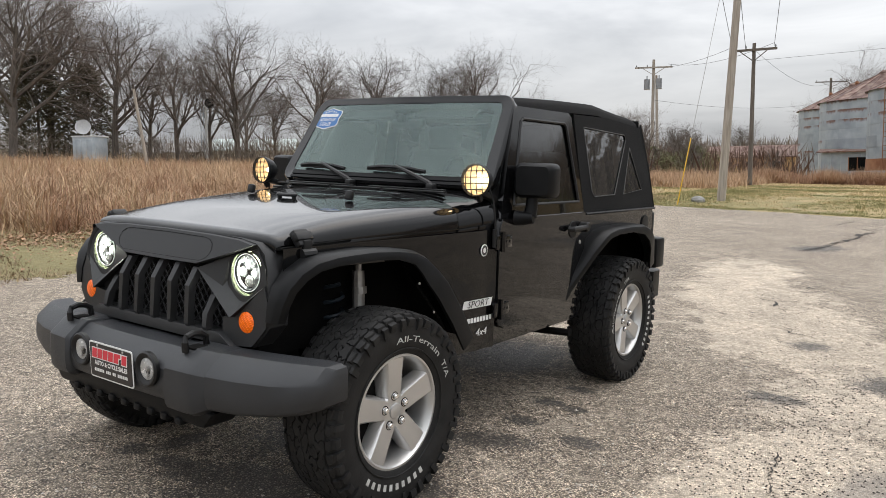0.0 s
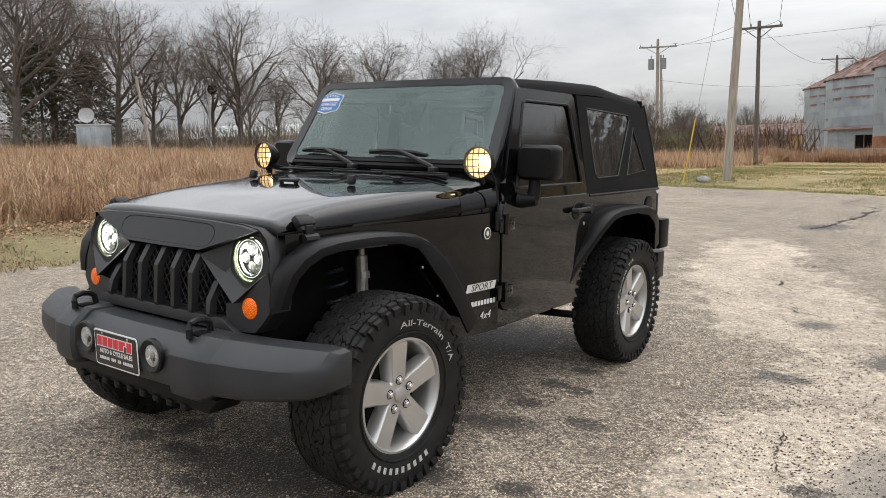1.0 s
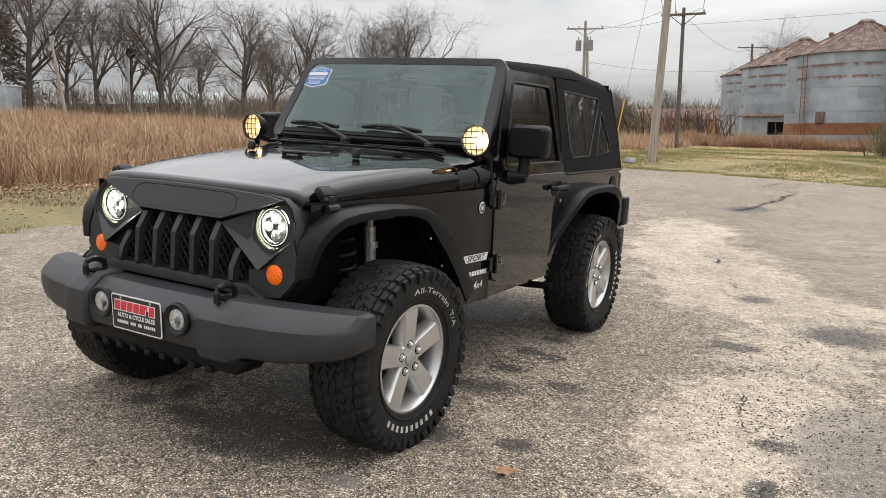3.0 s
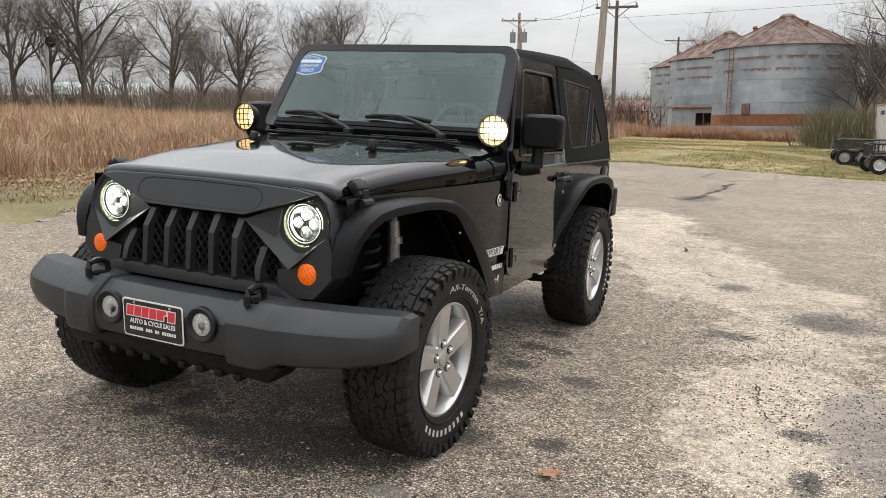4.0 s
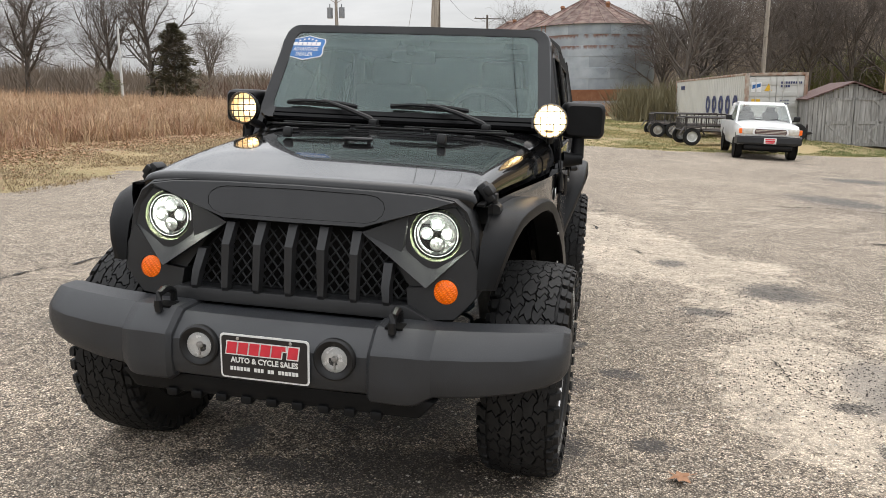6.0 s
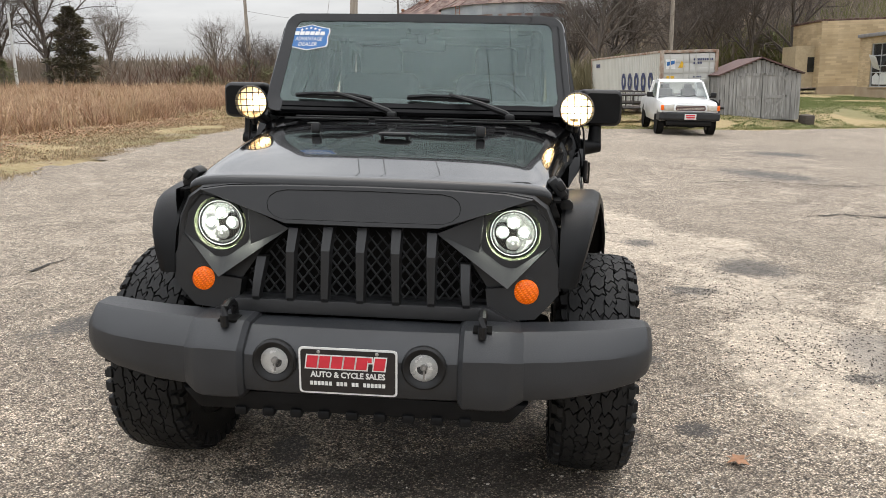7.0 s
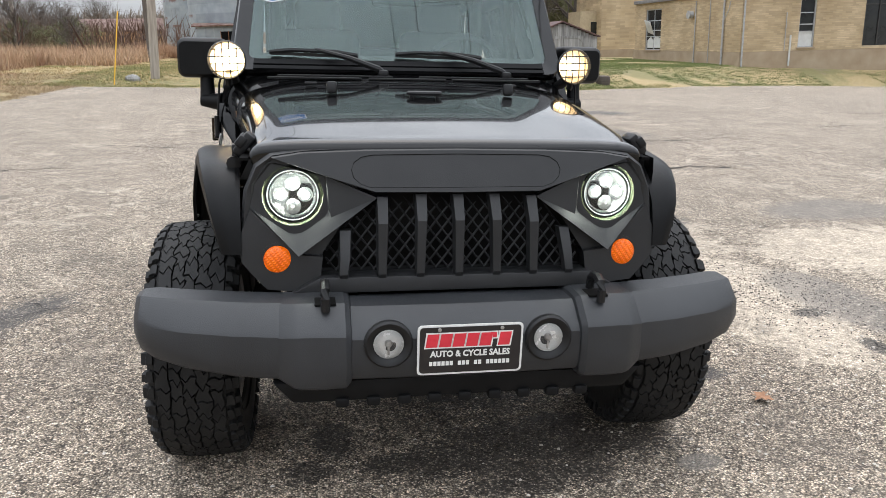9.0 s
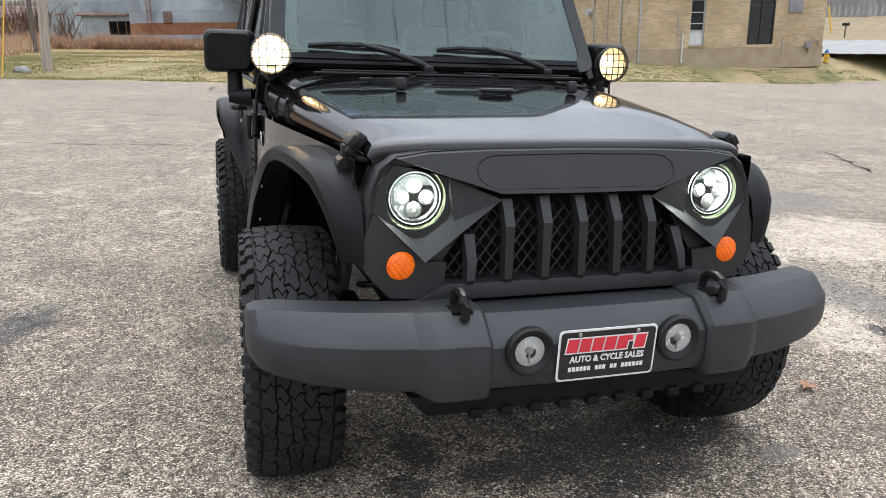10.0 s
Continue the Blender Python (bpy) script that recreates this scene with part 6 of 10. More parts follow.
for sgn in (1, -1):
    q1 = [(1.985, 1.650), (2.615, 1.628), (2.628, 1.600), (2.325, 1.235), (2.020, 1.228), (1.985, 1.262)]
    q2 = [(2.672, 1.545), (2.795, 1.262), (2.47, 1.235)]
    hull = [(1.868, 1.118), (1.868, 1.722), (2.36, 1.728), (2.92, 1.690), (2.975, 1.40), (3.03, 1.118)]
    bm = bmesh.new()
    # canvas round the two openings
    V = {}
    def v(p):
        if p not in V:
            V[p] = bm.verts.new((sgn * (top_x(p[1]) + 0.010), *p))
        return V[p]
    for quad in (((1.868, 1.118), (1.985, 1.262), (1.985, 1.650), (1.868, 1.722)), ((1.868, 1.722), (1.985, 1.650), (2.615, 1.628), (2.36, 1.728)), ((2.36, 1.728), (2.615, 1.628), (2.92, 1.690)), ((2.615, 1.628), (2.628, 1.600), (2.672, 1.545), (2.92, 1.690)), ((2.628, 1.600), (2.325, 1.235), (2.47, 1.235), (2.672, 1.545)), ((2.92, 1.690), (2.672, 1.545), (2.795, 1.262), (2.975, 1.40)), ((2.795, 1.262), (3.03, 1.118), (2.975, 1.40)), ((2.47, 1.235), (2.325, 1.235), (2.020, 1.228), (1.868, 1.118), (3.03, 1.118), (2.795, 1.262)), ((1.868, 1.118), (2.020, 1.228), (1.985, 1.262))):
        bm.faces.new([v(p) for p in quad])
    bmesh.ops.recalc_face_normals(bm, faces=bm.faces[:])
    bmesh.ops.subdivide_edges(bm, edges=bm.edges[:], cuts=1)
    ext = bmesh.ops.extrude_face_region(bm, geom=bm.faces[:])
    bmesh.ops.translate(bm, vec=(-sgn * 0.012, 0, 0), verts=[w for w in ext["geom"] if isinstance(w, bmesh.types.BMVert)])
    bmesh.ops.recalc_face_normals(bm, faces=bm.faces[:])
    part("side_curtain", bm, CANVAS, soft, "", 30)
    for q in (q1, q2):
        bm = bmesh.new()
        f = bm.faces.new([bm.verts.new((sgn * (top_x(z) + 0.004), y, z)) for y, z in q])
        bmesh.ops.triangulate(bm, faces=[f])
        outward(bm, (0, 2.3, 1.4))
        g = part("side_window", bm, VINYL, soft, "clear vinyl side window", None)
        g.visible_shadow = False
        bm = bmesh.new()
        tube(bm, [(sgn * (top_x(z) + 0.011), y, z) for y, z in q + q[:1]], 0.0032, 5)
        part("window_seam", bm, mat("grey_seam", (0.07, 0.07, 0.068), None, 30, 0.7, 0.1) if "grey_seam" not in bpy.data.materials else bpy.data.materials["grey_seam"], soft)
    bm = bmesh.new()
    tube(bm, [(sgn * 0.822, 1.88, 1.128), (sgn * 0.822, 2.5, 1.128), (sgn * 0.822, 3.02, 1.128)], 0.008, 6)
    part("belt_rail", bm, TRIM, soft)
bm = bmesh.new()
loft(bm, [[(x, y, z) for x in (-0.70, -0.66, 0, 0.66, 0.70)] for y, z in ((2.93, 1.74), (2.985, 1.40), (3.035, 1.118))], closed=False)
loft(bm, [[(x, y - 0.012, z) for x in (-0.70, -0.66, 0, 0.66, 0.70)] for y, z in ((2.93, 1.74), (2.985, 1.40), (3.035, 1.118))], closed=False)
part("rear_curtain", bm, CANVAS, soft, "", 50)
for sgn in (1, -1):
    bm = bmesh.new()
    loft(bm, [[(sgn * 0.70, 2.93, 1.70), (sgn * (top_x(1.7) + 0.01), 2.90, 1.69), (sgn * (top_x(1.7) + 0.012), 2.93, 1.72)], [(sgn * 0.72, 2.985, 1.40), (sgn * (top_x(1.4) + 0.012), 2.965, 1.40), (sgn * (top_x(1.4) + 0.014), 2.98, 1.40)], [(sgn * 0.74, 3.035, 1.118), (sgn * (top_x(1.118) + 0.012), 3.025, 1.118), (sgn * (top_x(1.118) + 0.014), 3.03, 1.118)]])
    part("rear_corner", bm, CANVAS, soft, "", 50)

# rear bumper, lamps, spare carrier
bm = bmesh.new()
loft(bm, [[(x, y0, 0.47), (x, y1, 0.47), (x, y1, 0.66), (x, y0, 0.66)] for x, y0, y1 in ((-0.84, 3.04, 3.16), (-0.80, 3.02, 3.24), (0.80, 3.02, 3.24), (0.84, 3.04, 3.16))])
part("rear_bumper", bm, SATIN, jeep, "black plastic rear bumper", 30)
for sgn in (1, -1):
    bm = bmesh.new()
    box(bm, (sgn * 0.82, 3.08, 0.80), (0.10, 0.16, 0.22), 0.02)
    part("bumper_step", bm, SATIN, jeep)
    bm = bmesh.new()
    box(bm, (sgn * 0.755, 3.05, 1.01), (0.105, 0.055, 0.17), 0.012)
    lampb = part("tail_lamp", bm, TRIM, jeep, "red tail lamp in a black housing")
    bm = bmesh.new()
    box(bm, (sgn * 0.755, 3.078, 1.01), (0.09, 0.03, 0.155), 0.010)
    part("red_lens", bm, REDLENS, lampb)
    bm = bmesh.new()
    lathe(bm, [(0.06, -0.002), (0.06, 0.006), (0.05, 0.008), (0.0, 0.006)], 24, Matrix.Translation((sgn * 0.808, 2.88, 1.02)) @ pose(0, 0, 0, 0, 0, 0 if sgn > 0 else 180))
    if sgn > 0:
        part("fuel_door", bm, TRIM, jeep, "black fuel filler door", 40)
    else:
        bm.free()

# auxiliary lamps on the windscreen hinges, with wire stone guards
for sgn in (1, -1):
    c = Vector((sgn * 0.766, 0.745, 1.333))
    turn = Matrix.Translation(c) @ pose(0, 0, 0, 2, 0, -90 + sgn * 4)
    bm = bmesh.new()
    lathe(bm, [(0.0, -0.085), (0.035, -0.083), (0.060, -0.055), (0.077, -0.01), (0.079, 0.004), (0.074, 0.008), (0.070, -0.004)], 32, turn)
    aux = part("auxiliary_lamp", bm, TRIM, jeep, "lit round auxiliary lamp with warm light and wire guard", 40)
    bm = bmesh.new()
    lathe(bm, [(0.071 * k / 10, -0.062 + 0.060 * (k / 10) ** 2) for k in range(10, -1, -1)], 40, turn)
    part("bowl_mirror", bm, LAMPMIRROR, aux, "", 60)
    bm = bmesh.new()
    lathe(bm, [(0.0, -0.052), (0.009, -0.048), (0.011, -0.041), (0.009, -0.034), (0.0, -0.030)], 14, turn)
    part("bulb", bm, WARMBULB, aux, "", 60)
    bm = bmesh.new()
    lathe(bm, [(0.072, 0.0), (0.05, 0.010), (0.025, 0.014), (0.0, 0.015)], 32, turn)
    part("lit_lens", bm, WARM, aux, "", 60).visible_shadow = False
    bm = bmesh.new()
    lathe(bm, [(0.077, 0.004), (0.081, 0.010), (0.077, 0.018), (0.073, 0.010)], 32, turn)
    def on_face(u, w):
        r2 = (u * u + w * w) / 0.076 ** 2
        return turn @ Vector((0.020 + 0.012 * (1 - r2), u, w))
    guard = part("guard_rim", bm, TRIM, aux, "", None)
    for k in (-0.045, -0.015, 0.015, 0.045):
        h = math.sqrt(0.076 ** 2 - k * k)
        for flip in (0, 1):
            bm = bmesh.new()
            tube(bm, [on_face(*((-h + 2 * h * j / 8, k) if flip else (k, -h + 2 * h * j / 8))) for j in range(9)], 0.0024, 5)
            part("guard_wire", bm, TRIM, guard, "", None)
    bm = bmesh.new()
    box(bm, c + Vector((-sgn * 0.01, 0.10, -0.075)), (0.05, 0.16, 0.03), 0.008, pose(0, 0, 0, -15, 0, 0))
    tube(bm, [c + Vector((0, 0.02, -0.07)), c + Vector((0, 0.04, -0.10))], 0.016, 8)
    tube(bm, [c + Vector((sgn * 0.02, 0.08, -0.03)), c + Vector((sgn * 0.045, 0.09, -0.10)), c + Vector((sgn * 0.055, 0.10, -0.20)), c + Vector((sgn * 0.062, 0.09, -0.30))], 0.005, 6)
    part("lamp_bracket", bm, TRIM, aux)
    bm = bmesh.new()
    tube(bm, [c + Vector((sgn * 0.062, 0.085, -0.24)), c + Vector((sgn * 0.062, 0.085, -0.33))], 0.011, 8)
    part("wire_plug", bm, TRIM, aux)

# cabin seen through the glass
bm = bmesh.new()
loft(bm, [[(x, 0.93, 1.30), (x, 0.96, 1.315), (x, 1.12, 1.30), (x, 1.22, 1.26), (x, 1.24, 1.12), (x, 1.18, 0.95), (x, 0.93, 0.95)] for x in (-0.70, -0.3, 0.3, 0.70)])
part("dashboard", bm, DASH, jeep, "dark plastic dashboard", 30)
for sx_ in (-0.36, 0.36):
    bm = bmesh.new()
    box(bm, (sx_, 1.72, 0.90), (0.50, 0.52, 0.16), 0.05, seg=3)
    box(bm, (sx_, 1.98, 1.22), (0.48, 0.14, 0.56), 0.06, pose(0, 0, 0, -12, 0, 0), seg=3)
    box(bm, (sx_, 2.05, 1.57), (0.26, 0.09, 0.18), 0.04, pose(0, 0, 0, -8, 0, 0), seg=3)
    for px_ in (-0.05, 0.05):
        tube(bm, [(sx_ + px_, 2.02, 1.42), (sx_ + px_, 2.05, 1.52)], 0.008, 6)
    part("front_seat", bm, SEAT, jeep, "dark cloth front seat with headrest", 40)
bm = bmesh.new()
box(bm, (0, 2.62, 1.15), (0.95, 0.16, 0.5), 0.05)
box(bm, (0, 2.45, 0.92), (0.95, 0.45, 0.14), 0.05)
part("rear_seat", bm, SEAT, jeep)
bm = bmesh.new()
sw = Matrix.Translation((0.36, 1.33, 1.29)) @ pose(0, 0, 0, -62, 0, 0)
tube(bm, [sw @ Vector((0.19 * math.cos(a), 0.19 * math.sin(a), 0)) for a in (2 * math.pi * k / 28 for k in range(29))], 0.016, 8)
for a in (0, 180, 270):
    tube(bm, [sw @ Vector((0, 0, -0.02)), sw @ Vector((0.18 * math.cos(radians(a)), 0.18 * math.sin(radians(a)), 0))], 0.018, 6)
box(bm, sw.translation, (0.13, 0.09, 0.05), 0.02, pose(0, 0, 0, -62, 0, 0))
tube(bm, [sw.translation, sw.translation + Vector((0, -0.2, -0.12))], 0.03, 8)
part("steering_wheel", bm, DASH, jeep, "black steering wheel")
bm = bmesh.new()
for s in (1, -1):
    tube(bm, [(s * 0.60, 1.22, 1.70), (s * 0.60, 2.05, 1.72), (s * 0.60, 2.12, 1.66), (s * 0.62, 2.14, 1.1)], 0.035, 10)
    tube(bm, [(s * 0.58, 2.12, 1.70), (s * 0.58, 2.80, 1.62), (s * 0.60, 2.92, 1.2)], 0.03, 10)
tube(bm, [(-0.60, 2.10, 1.71), (0.60, 2.10, 1.71)], 0.035, 10)
part("roll_bar", bm, SEAT, jeep, "padded black roll bar")
bm = bmesh.new()
box(bm, (0, 1.17, 1.625), (0.24, 0.035, 0.065), 0.015, pose(0, 0, 0, -10, 0, 0))
tube(bm, [(0, 1.15, 1.71), (0, 1.16, 1.64)], 0.010, 6)
part("rear_view_mirror", bm, TRIM, jeep)
bm = bmesh.new()
box(bm, ws(0.0, 0.80, -0.02), (0.045, 0.03, 0.05), 0.012)
box(bm, ws(0.0, 0.90, -0.02), (0.12, 0.02, 0.04), 0.010)
part("mirror_mount", bm, TRIM, jeep)
bm = bmesh.new()
for s in (1, -1):
    box(bm, ws(s * 0.42, 0.93, -0.06), (0.40, 0.02, 0.12), 0.008, pose(0, 0, 0, -60, 0, 0))
part("sun_visor", bm, SEAT, jeep)

# ---- the yard beyond the lot ----
RUST = mat("rusted_roof_sheet", (0.070, 0.026, 0.018), (0.170, 0.115, 0.092), 2.2, 0.75, 0.1, 0.004, 30, contrast=0.18, stretch=(1, 1, 0.6), rand=0.28)
GALV = mat("galvanised_sheet", (0.25, 0.285, 0.31), (0.38, 0.415, 0.44), 1.1, 0.45, 0.1, 0.002, 40, metal=0.35, contrast=0.35, rand=0.17)
RUSTBAND = mat("rust_band_sheet", (0.20, 0.075, 0.03), (0.27, 0.125, 0.06), 2.0, 0.8, 0.08, 0.003, 40, rand=0.1)
POLEWOOD = mat("weathered_pole", (0.24, 0.205, 0.17), (0.38, 0.34, 0.29), 5, 0.9, 0.05, 0.006, 40, stretch=(3, 3, 0.25))
DARKPOLE = mat("dark_pole", (0.085, 0.07, 0.06), (0.14, 0.12, 0.10), 5, 0.9, 0.05, 0.006, 40, stretch=(3, 3, 0.25))
CABLE = mat("black_cable", (0.03, 0.03, 0.03), None, 5, 0.6)
INSULATOR = mat("grey_porcelain", (0.25, 0.26, 0.27), None, 20, 0.3)
BARK = mat("grey_brown_bark", (0.078, 0.066, 0.056), (0.135, 0.115, 0.098), 4, 0.95, 0.03, 0.01, 30, stretch=(2, 2, 0.5), rand=0.25)
TWIG = mat("bare_twigs", (0.095, 0.078, 0.067), (0.145, 0.118, 0.102), 3, 0.95, 0.03, rand=0.25)


def seam_rust_material(name, z0, step, lo, patchy):
    """Galvanised sheet with broken rust along each ring's upper seam."""
    m = mat(name, (0.25, 0.285, 0.31), (0.37, 0.405, 0.43), 1.1, 0.5, 0.1, 0.002, 40, metal=0.3, contrast=0.35, rand=0.08)
    n, l = m.node_tree.nodes, m.node_tree.links
    b = n["Principled BSDF"]
    col = b.inputs["Base Color"].links[0].from_socket
    co, sp = n.new("ShaderNodeTexCoord"), n.new("ShaderNodeSeparateXYZ")
    l.new(co.outputs["Object"], sp.inputs["Vector"])
    def m2(op, a, c):
        q = n.new("ShaderNodeMath")
        q.operation = op
        for i, v in enumerate((a, c)):
            if isinstance(v, float):
                q.inputs[i].default_value = v
            else:
                l.new(v, q.inputs[i])
        return q.outputs["Value"]
    def tex(scale, stretch):
        mp, t = n.new("ShaderNodeMapping"), n.new("ShaderNodeTexNoise")
        mp.inputs["Scale"].default_value = stretch
        t.inputs["Scale"].default_value, t.inputs["Detail"].default_value = scale, 5.0
        l.new(co.outputs["Object"], mp.inputs["Vector"])
        l.new(mp.outputs["Vector"], t.inputs["Vector"])
        return t.outputs["Fac"]
    h = m2("FRACT", m2("DIVIDE", m2("SUBTRACT", sp.outputs["Z"], z0), step), 0.0)
    h = m2("ADD", h, m2("MULTIPLY", m2("SUBTRACT", tex(5.0, (1, 1, 0.5)), 0.5), 0.55))
    def soft(a, lo_, hi_):
        q = n.new("ShaderNodeMapRange")
        q.inputs["From Min"].default_value, q.inputs["From Max"].default_value = lo_, hi_
        l.new(a, q.inputs["Value"])
        return q.outputs["Result"]
    v = m2("MULTIPLY", soft(h, lo, lo + 0.22), m2("MULTIPLY", soft(tex(1.3, (1, 1, 0.2)), patchy, patchy + 0.12), 0.85))
    rust, x = n.new("ShaderNodeValToRGB"), n.new("ShaderNodeMix")
    rust.color_ramp.elements[0].position, rust.color_ramp.elements[1].position = 0.35, 0.65
    rust.color_ramp.elements[0].color, rust.color_ramp.elements[1].color = (0.11, 0.040, 0.026, 1), (0.24, 0.125, 0.080, 1)
    l.new(tex(6.0, (1, 1, 1)), rust.inputs["Fac"])
    x.data_type = "RGBA"
    l.new(v, x.inputs["Factor"])
    l.new(col, x.inputs["A"])
    l.new(rust.outputs["Color"], x.inputs["B"])
    l.new(x.outputs["Result"], b.inputs["Base Color"])
    return m


def corrugated_ring(bm, r, z0, z1, n, a0, a1, amp=0.012, waves=12):
    """A curved sheet with fine level corrugation."""
    rows = []
    for j in range(waves * 2 + 1):
        z = z0 + (z1 - z0) * j / (waves * 2)
        rr = r + (amp if j % 2 else 0)
        rows.append([(rr * math.cos(a0 + (a1 - a0) * k / n), rr * math.sin(a0 + (a1 - a0) * k / n), z) for k in range(n + 1)])
    loft(bm, rows, closed=False)


GALVRUST = seam_rust_material("rust_streaked_sheet", 0.3, 0.825, 0.66, 0.40)


def grain_bin(x, y, face, first):
    """A corrugated steel grain bin with a rusted cone roof; face: the way (degrees) its ladder looks."""
    z = ground_z(x, y) - 0.15
    R, H, rings = 5.12, 6.9, 8
    ob = thing("grain_bin", "round galvanised grain bin with rusted cone roof and ladder" if first else "round galvanised grain bin with rusted cone roof behind dry weeds", "silo", pose(x, y, z, 0, 0, face), "grain bins")
    bm = bmesh.new()
    tube(bm, [(0, 0, 0), (0, 0, 0.3)], R + 0.1, 48)
    part("foundation", bm, CONCRETE, ob)
    bm = bmesh.new()
    tube(bm, [(0, 0, 0.3), (0, 0, H)], R - 0.05, 40)
    part("inner_wall", bm, DARK, ob)
    hr = (H - 0.3) / rings
    N = 10
    for j in range(rings):
        z0 = 0.3 + hr * j
        for k in range(N):
            a0 = 2 * math.pi * (k + 0.5 * (j % 2)) / N
            bm = bmesh.new()
            corrugated_ring(bm, R + 0.006 * (k % 2) + 0.022 * (j % 2), z0, z0 + hr + 0.02, 6, a0, a0 + 2 * math.pi / N + 0.004, waves=8)
            m = RUSTBAND if (first and j == 1) or (first and j == 0 and k == 4) else (GALVRUST if j in (5, 6) or (not first and (j + k) % 5 == 0) else GALV)
            part("wall_sheet", bm, m, ob, "", 60)
    # roof: ribbed sheets from the eave to the cap
    NS = 28
    for k in range(NS):
        a0, a1 = 2 * math.pi * k / NS, 2 * math.pi * (k + 1) / NS
        bm = bmesh.new()
        def rp(a, r, up=0.0):
            return (r * math.cos(a), r * math.sin(a), H - 0.05 + (R + 0.25 - r) * 0.50 + up)
        loft(bm, [[rp(a0, r, 0.05), rp(a0 + 0.012, r), rp(a1 - 0.012, r), rp(a1, r, 0.05)] for r in (R + 0.25, R * 0.66, R * 0.33, 0.55)], closed=False)
        part("roof_sheet", bm, RUST, ob, "", None)
    bm = bmesh.new()
    zt = H - 0.05 + (R - 0.3) * 0.50
    lathe(bm, [(0.62, zt - 0.02), (0.60, zt + 0.10), (0.42, zt + 0.26), (0.0, zt + 0.34)], 20, pose(0, 0, 0, 0, -90, 0))
    part("roof_cap", bm, RUST, ob)
    for a in (35, 150, 265):
        bm = bmesh.new()
        rr = R * 0.45
        c = Vector((rr * math.cos(radians(a)), rr * math.sin(radians(a)), H + (R - rr) * 0.50))
        tube(bm, [c, c + Vector((0, 0, 0.34))], 0.15, 12)
        tube(bm, [c + Vector((0, 0, 0.30)), c + Vector((0, 0, 0.46))], 0.22, 12, taper=[0.22, 0.14])
        part("roof_vent", bm, RUSTBAND, ob)
    if first:
        bm = bmesh.new()
        la = radians(-42)
        u = Vector((math.cos(la), math.sin(la), 0))
        w = Vector((-u.y, u.x, 0))
        for s in (-0.2, 0.2):
            tube(bm, [u * (R + 0.16) + w * s + Vector((0, 0, 0.4)), u * (R + 0.16) + w * s + Vector((0, 0, H))], 0.028, 6)
        for k in range(20):
            p = u * (R + 0.16) + Vector((0, 0, 0.6 + 0.32 * k))
            tube(bm, [p - w * 0.2, p + w * 0.2], 0.018, 5)
        part("ladder", bm, RUSTBAND, ob, "rusty steel ladder")
        bm = bmesh.new()
        la2 = radians(-26)
        box(bm, ((R + 0.06) * math.cos(la2), (R + 0.06) * math.sin(la2), 2.35), (0.14, 0.62, 0.8), 0.02, pose(0, 0, 0, 0, 0, -26))
        part("hatch", bm, RUST, ob, "rusted hatch door")
    return ob


CONCRETE = mat("old_concrete", (0.30, 0.28, 0.25), (0.42, 0.40, 0.36), 2.5, 0.9, 0.05, 0.006, 40, contrast=0.4)
grain_bin(-0.15, 63.4, -90, True)
grain_bin(-5.4, 75.0, -90, False)
grain_bin(-9.3, 86.0, -90, False)

# lean-to between the bins
shed_z = ground_z(-5.5, 69.0)
lean = thing("lean_to", "low galvanised lean-to office with rusted roof against the bins", "shed", pose(-6.4, 69.3, shed_z))
for k in range(8):
    bm = bmesh.new()
    box(bm, (-2.6 + 0.75 * k, 0, 1.2), (0.74, 0.12, 2.4), 0.0)
    part("wall_sheet", bm, GALV, lean)
bm = bmesh.new()
box(bm, (0, 0.5, 2.5), (6.6, 1.8, 0.1), 0.0, pose(0, 0, 0, 8, 0, 0))
part("roof", bm, RUST, lean)
bm = bmesh.new()
box(bm, (0.4, -0.08, 1.35), (2.6, 0.06, 1.1), 0.01)
part("window", bm, DARK, lean, "dark broken window")
for k in range(5):
    bm = bmesh.new()
    box(bm, (-0.9 + 0.65 * k, -0.13, 1.35), (0.06, 0.04, 1.15))
    part("window_bar", bm, RUSTBAND, lean)

# ---- shipping container ----
CONT = mat("dirty_white_container", (0.46, 0.455, 0.42), (0.56, 0.555, 0.52), 0.9, 0.6, 0.08, 0.002, 30, contrast=0.45)
CONTRUST = mat("rusty_container_edge", (0.40, 0.36, 0.30), (0.20, 0.085, 0.04), 3.0, 0.75, 0.08, 0.003, 30, contrast=0.3)
NAVY = mat("navy_paint", (0.028, 0.036, 0.10), (0.04, 0.05, 0.13), 6, 0.6)
YELLOW = mat("yellow_sign", (0.75, 0.45, 0.03), None, 20, 0.5)
cz = ground_z(7.9, 31.0) - 0.02
cont = thing("shipping_container", "dirty white corrugated steel shipping container with navy markings", "container", pose(6.71, 30.92, cz, 0, 0, 8))
CL, CW, CH = 12.19, 2.44, 2.62
for xside in (0.0, CW):
    bm = bmesh.new()
    sgn = -1 if xside == 0 else 1
    pts = []
    n = 44
    for k in range(n):
        y = 0.15 + (CL - 0.3) * k / n
        s = (CL - 0.3) / n
        pts += [(y, 0.0), (y + s * 0.28, 0.0), (y + s * 0.5, 0.036), (y + s * 0.78, 0.036)]
    pts.append((CL - 0.15, 0.0))
    loft(bm, [[(xside - sgn * (0.015 + d), y, z) for y, d in pts] for z in (0.16, CH - 0.1)], closed=False)
    part("side_wall", bm, CONT, cont, "", None)
bm = bmesh.new()
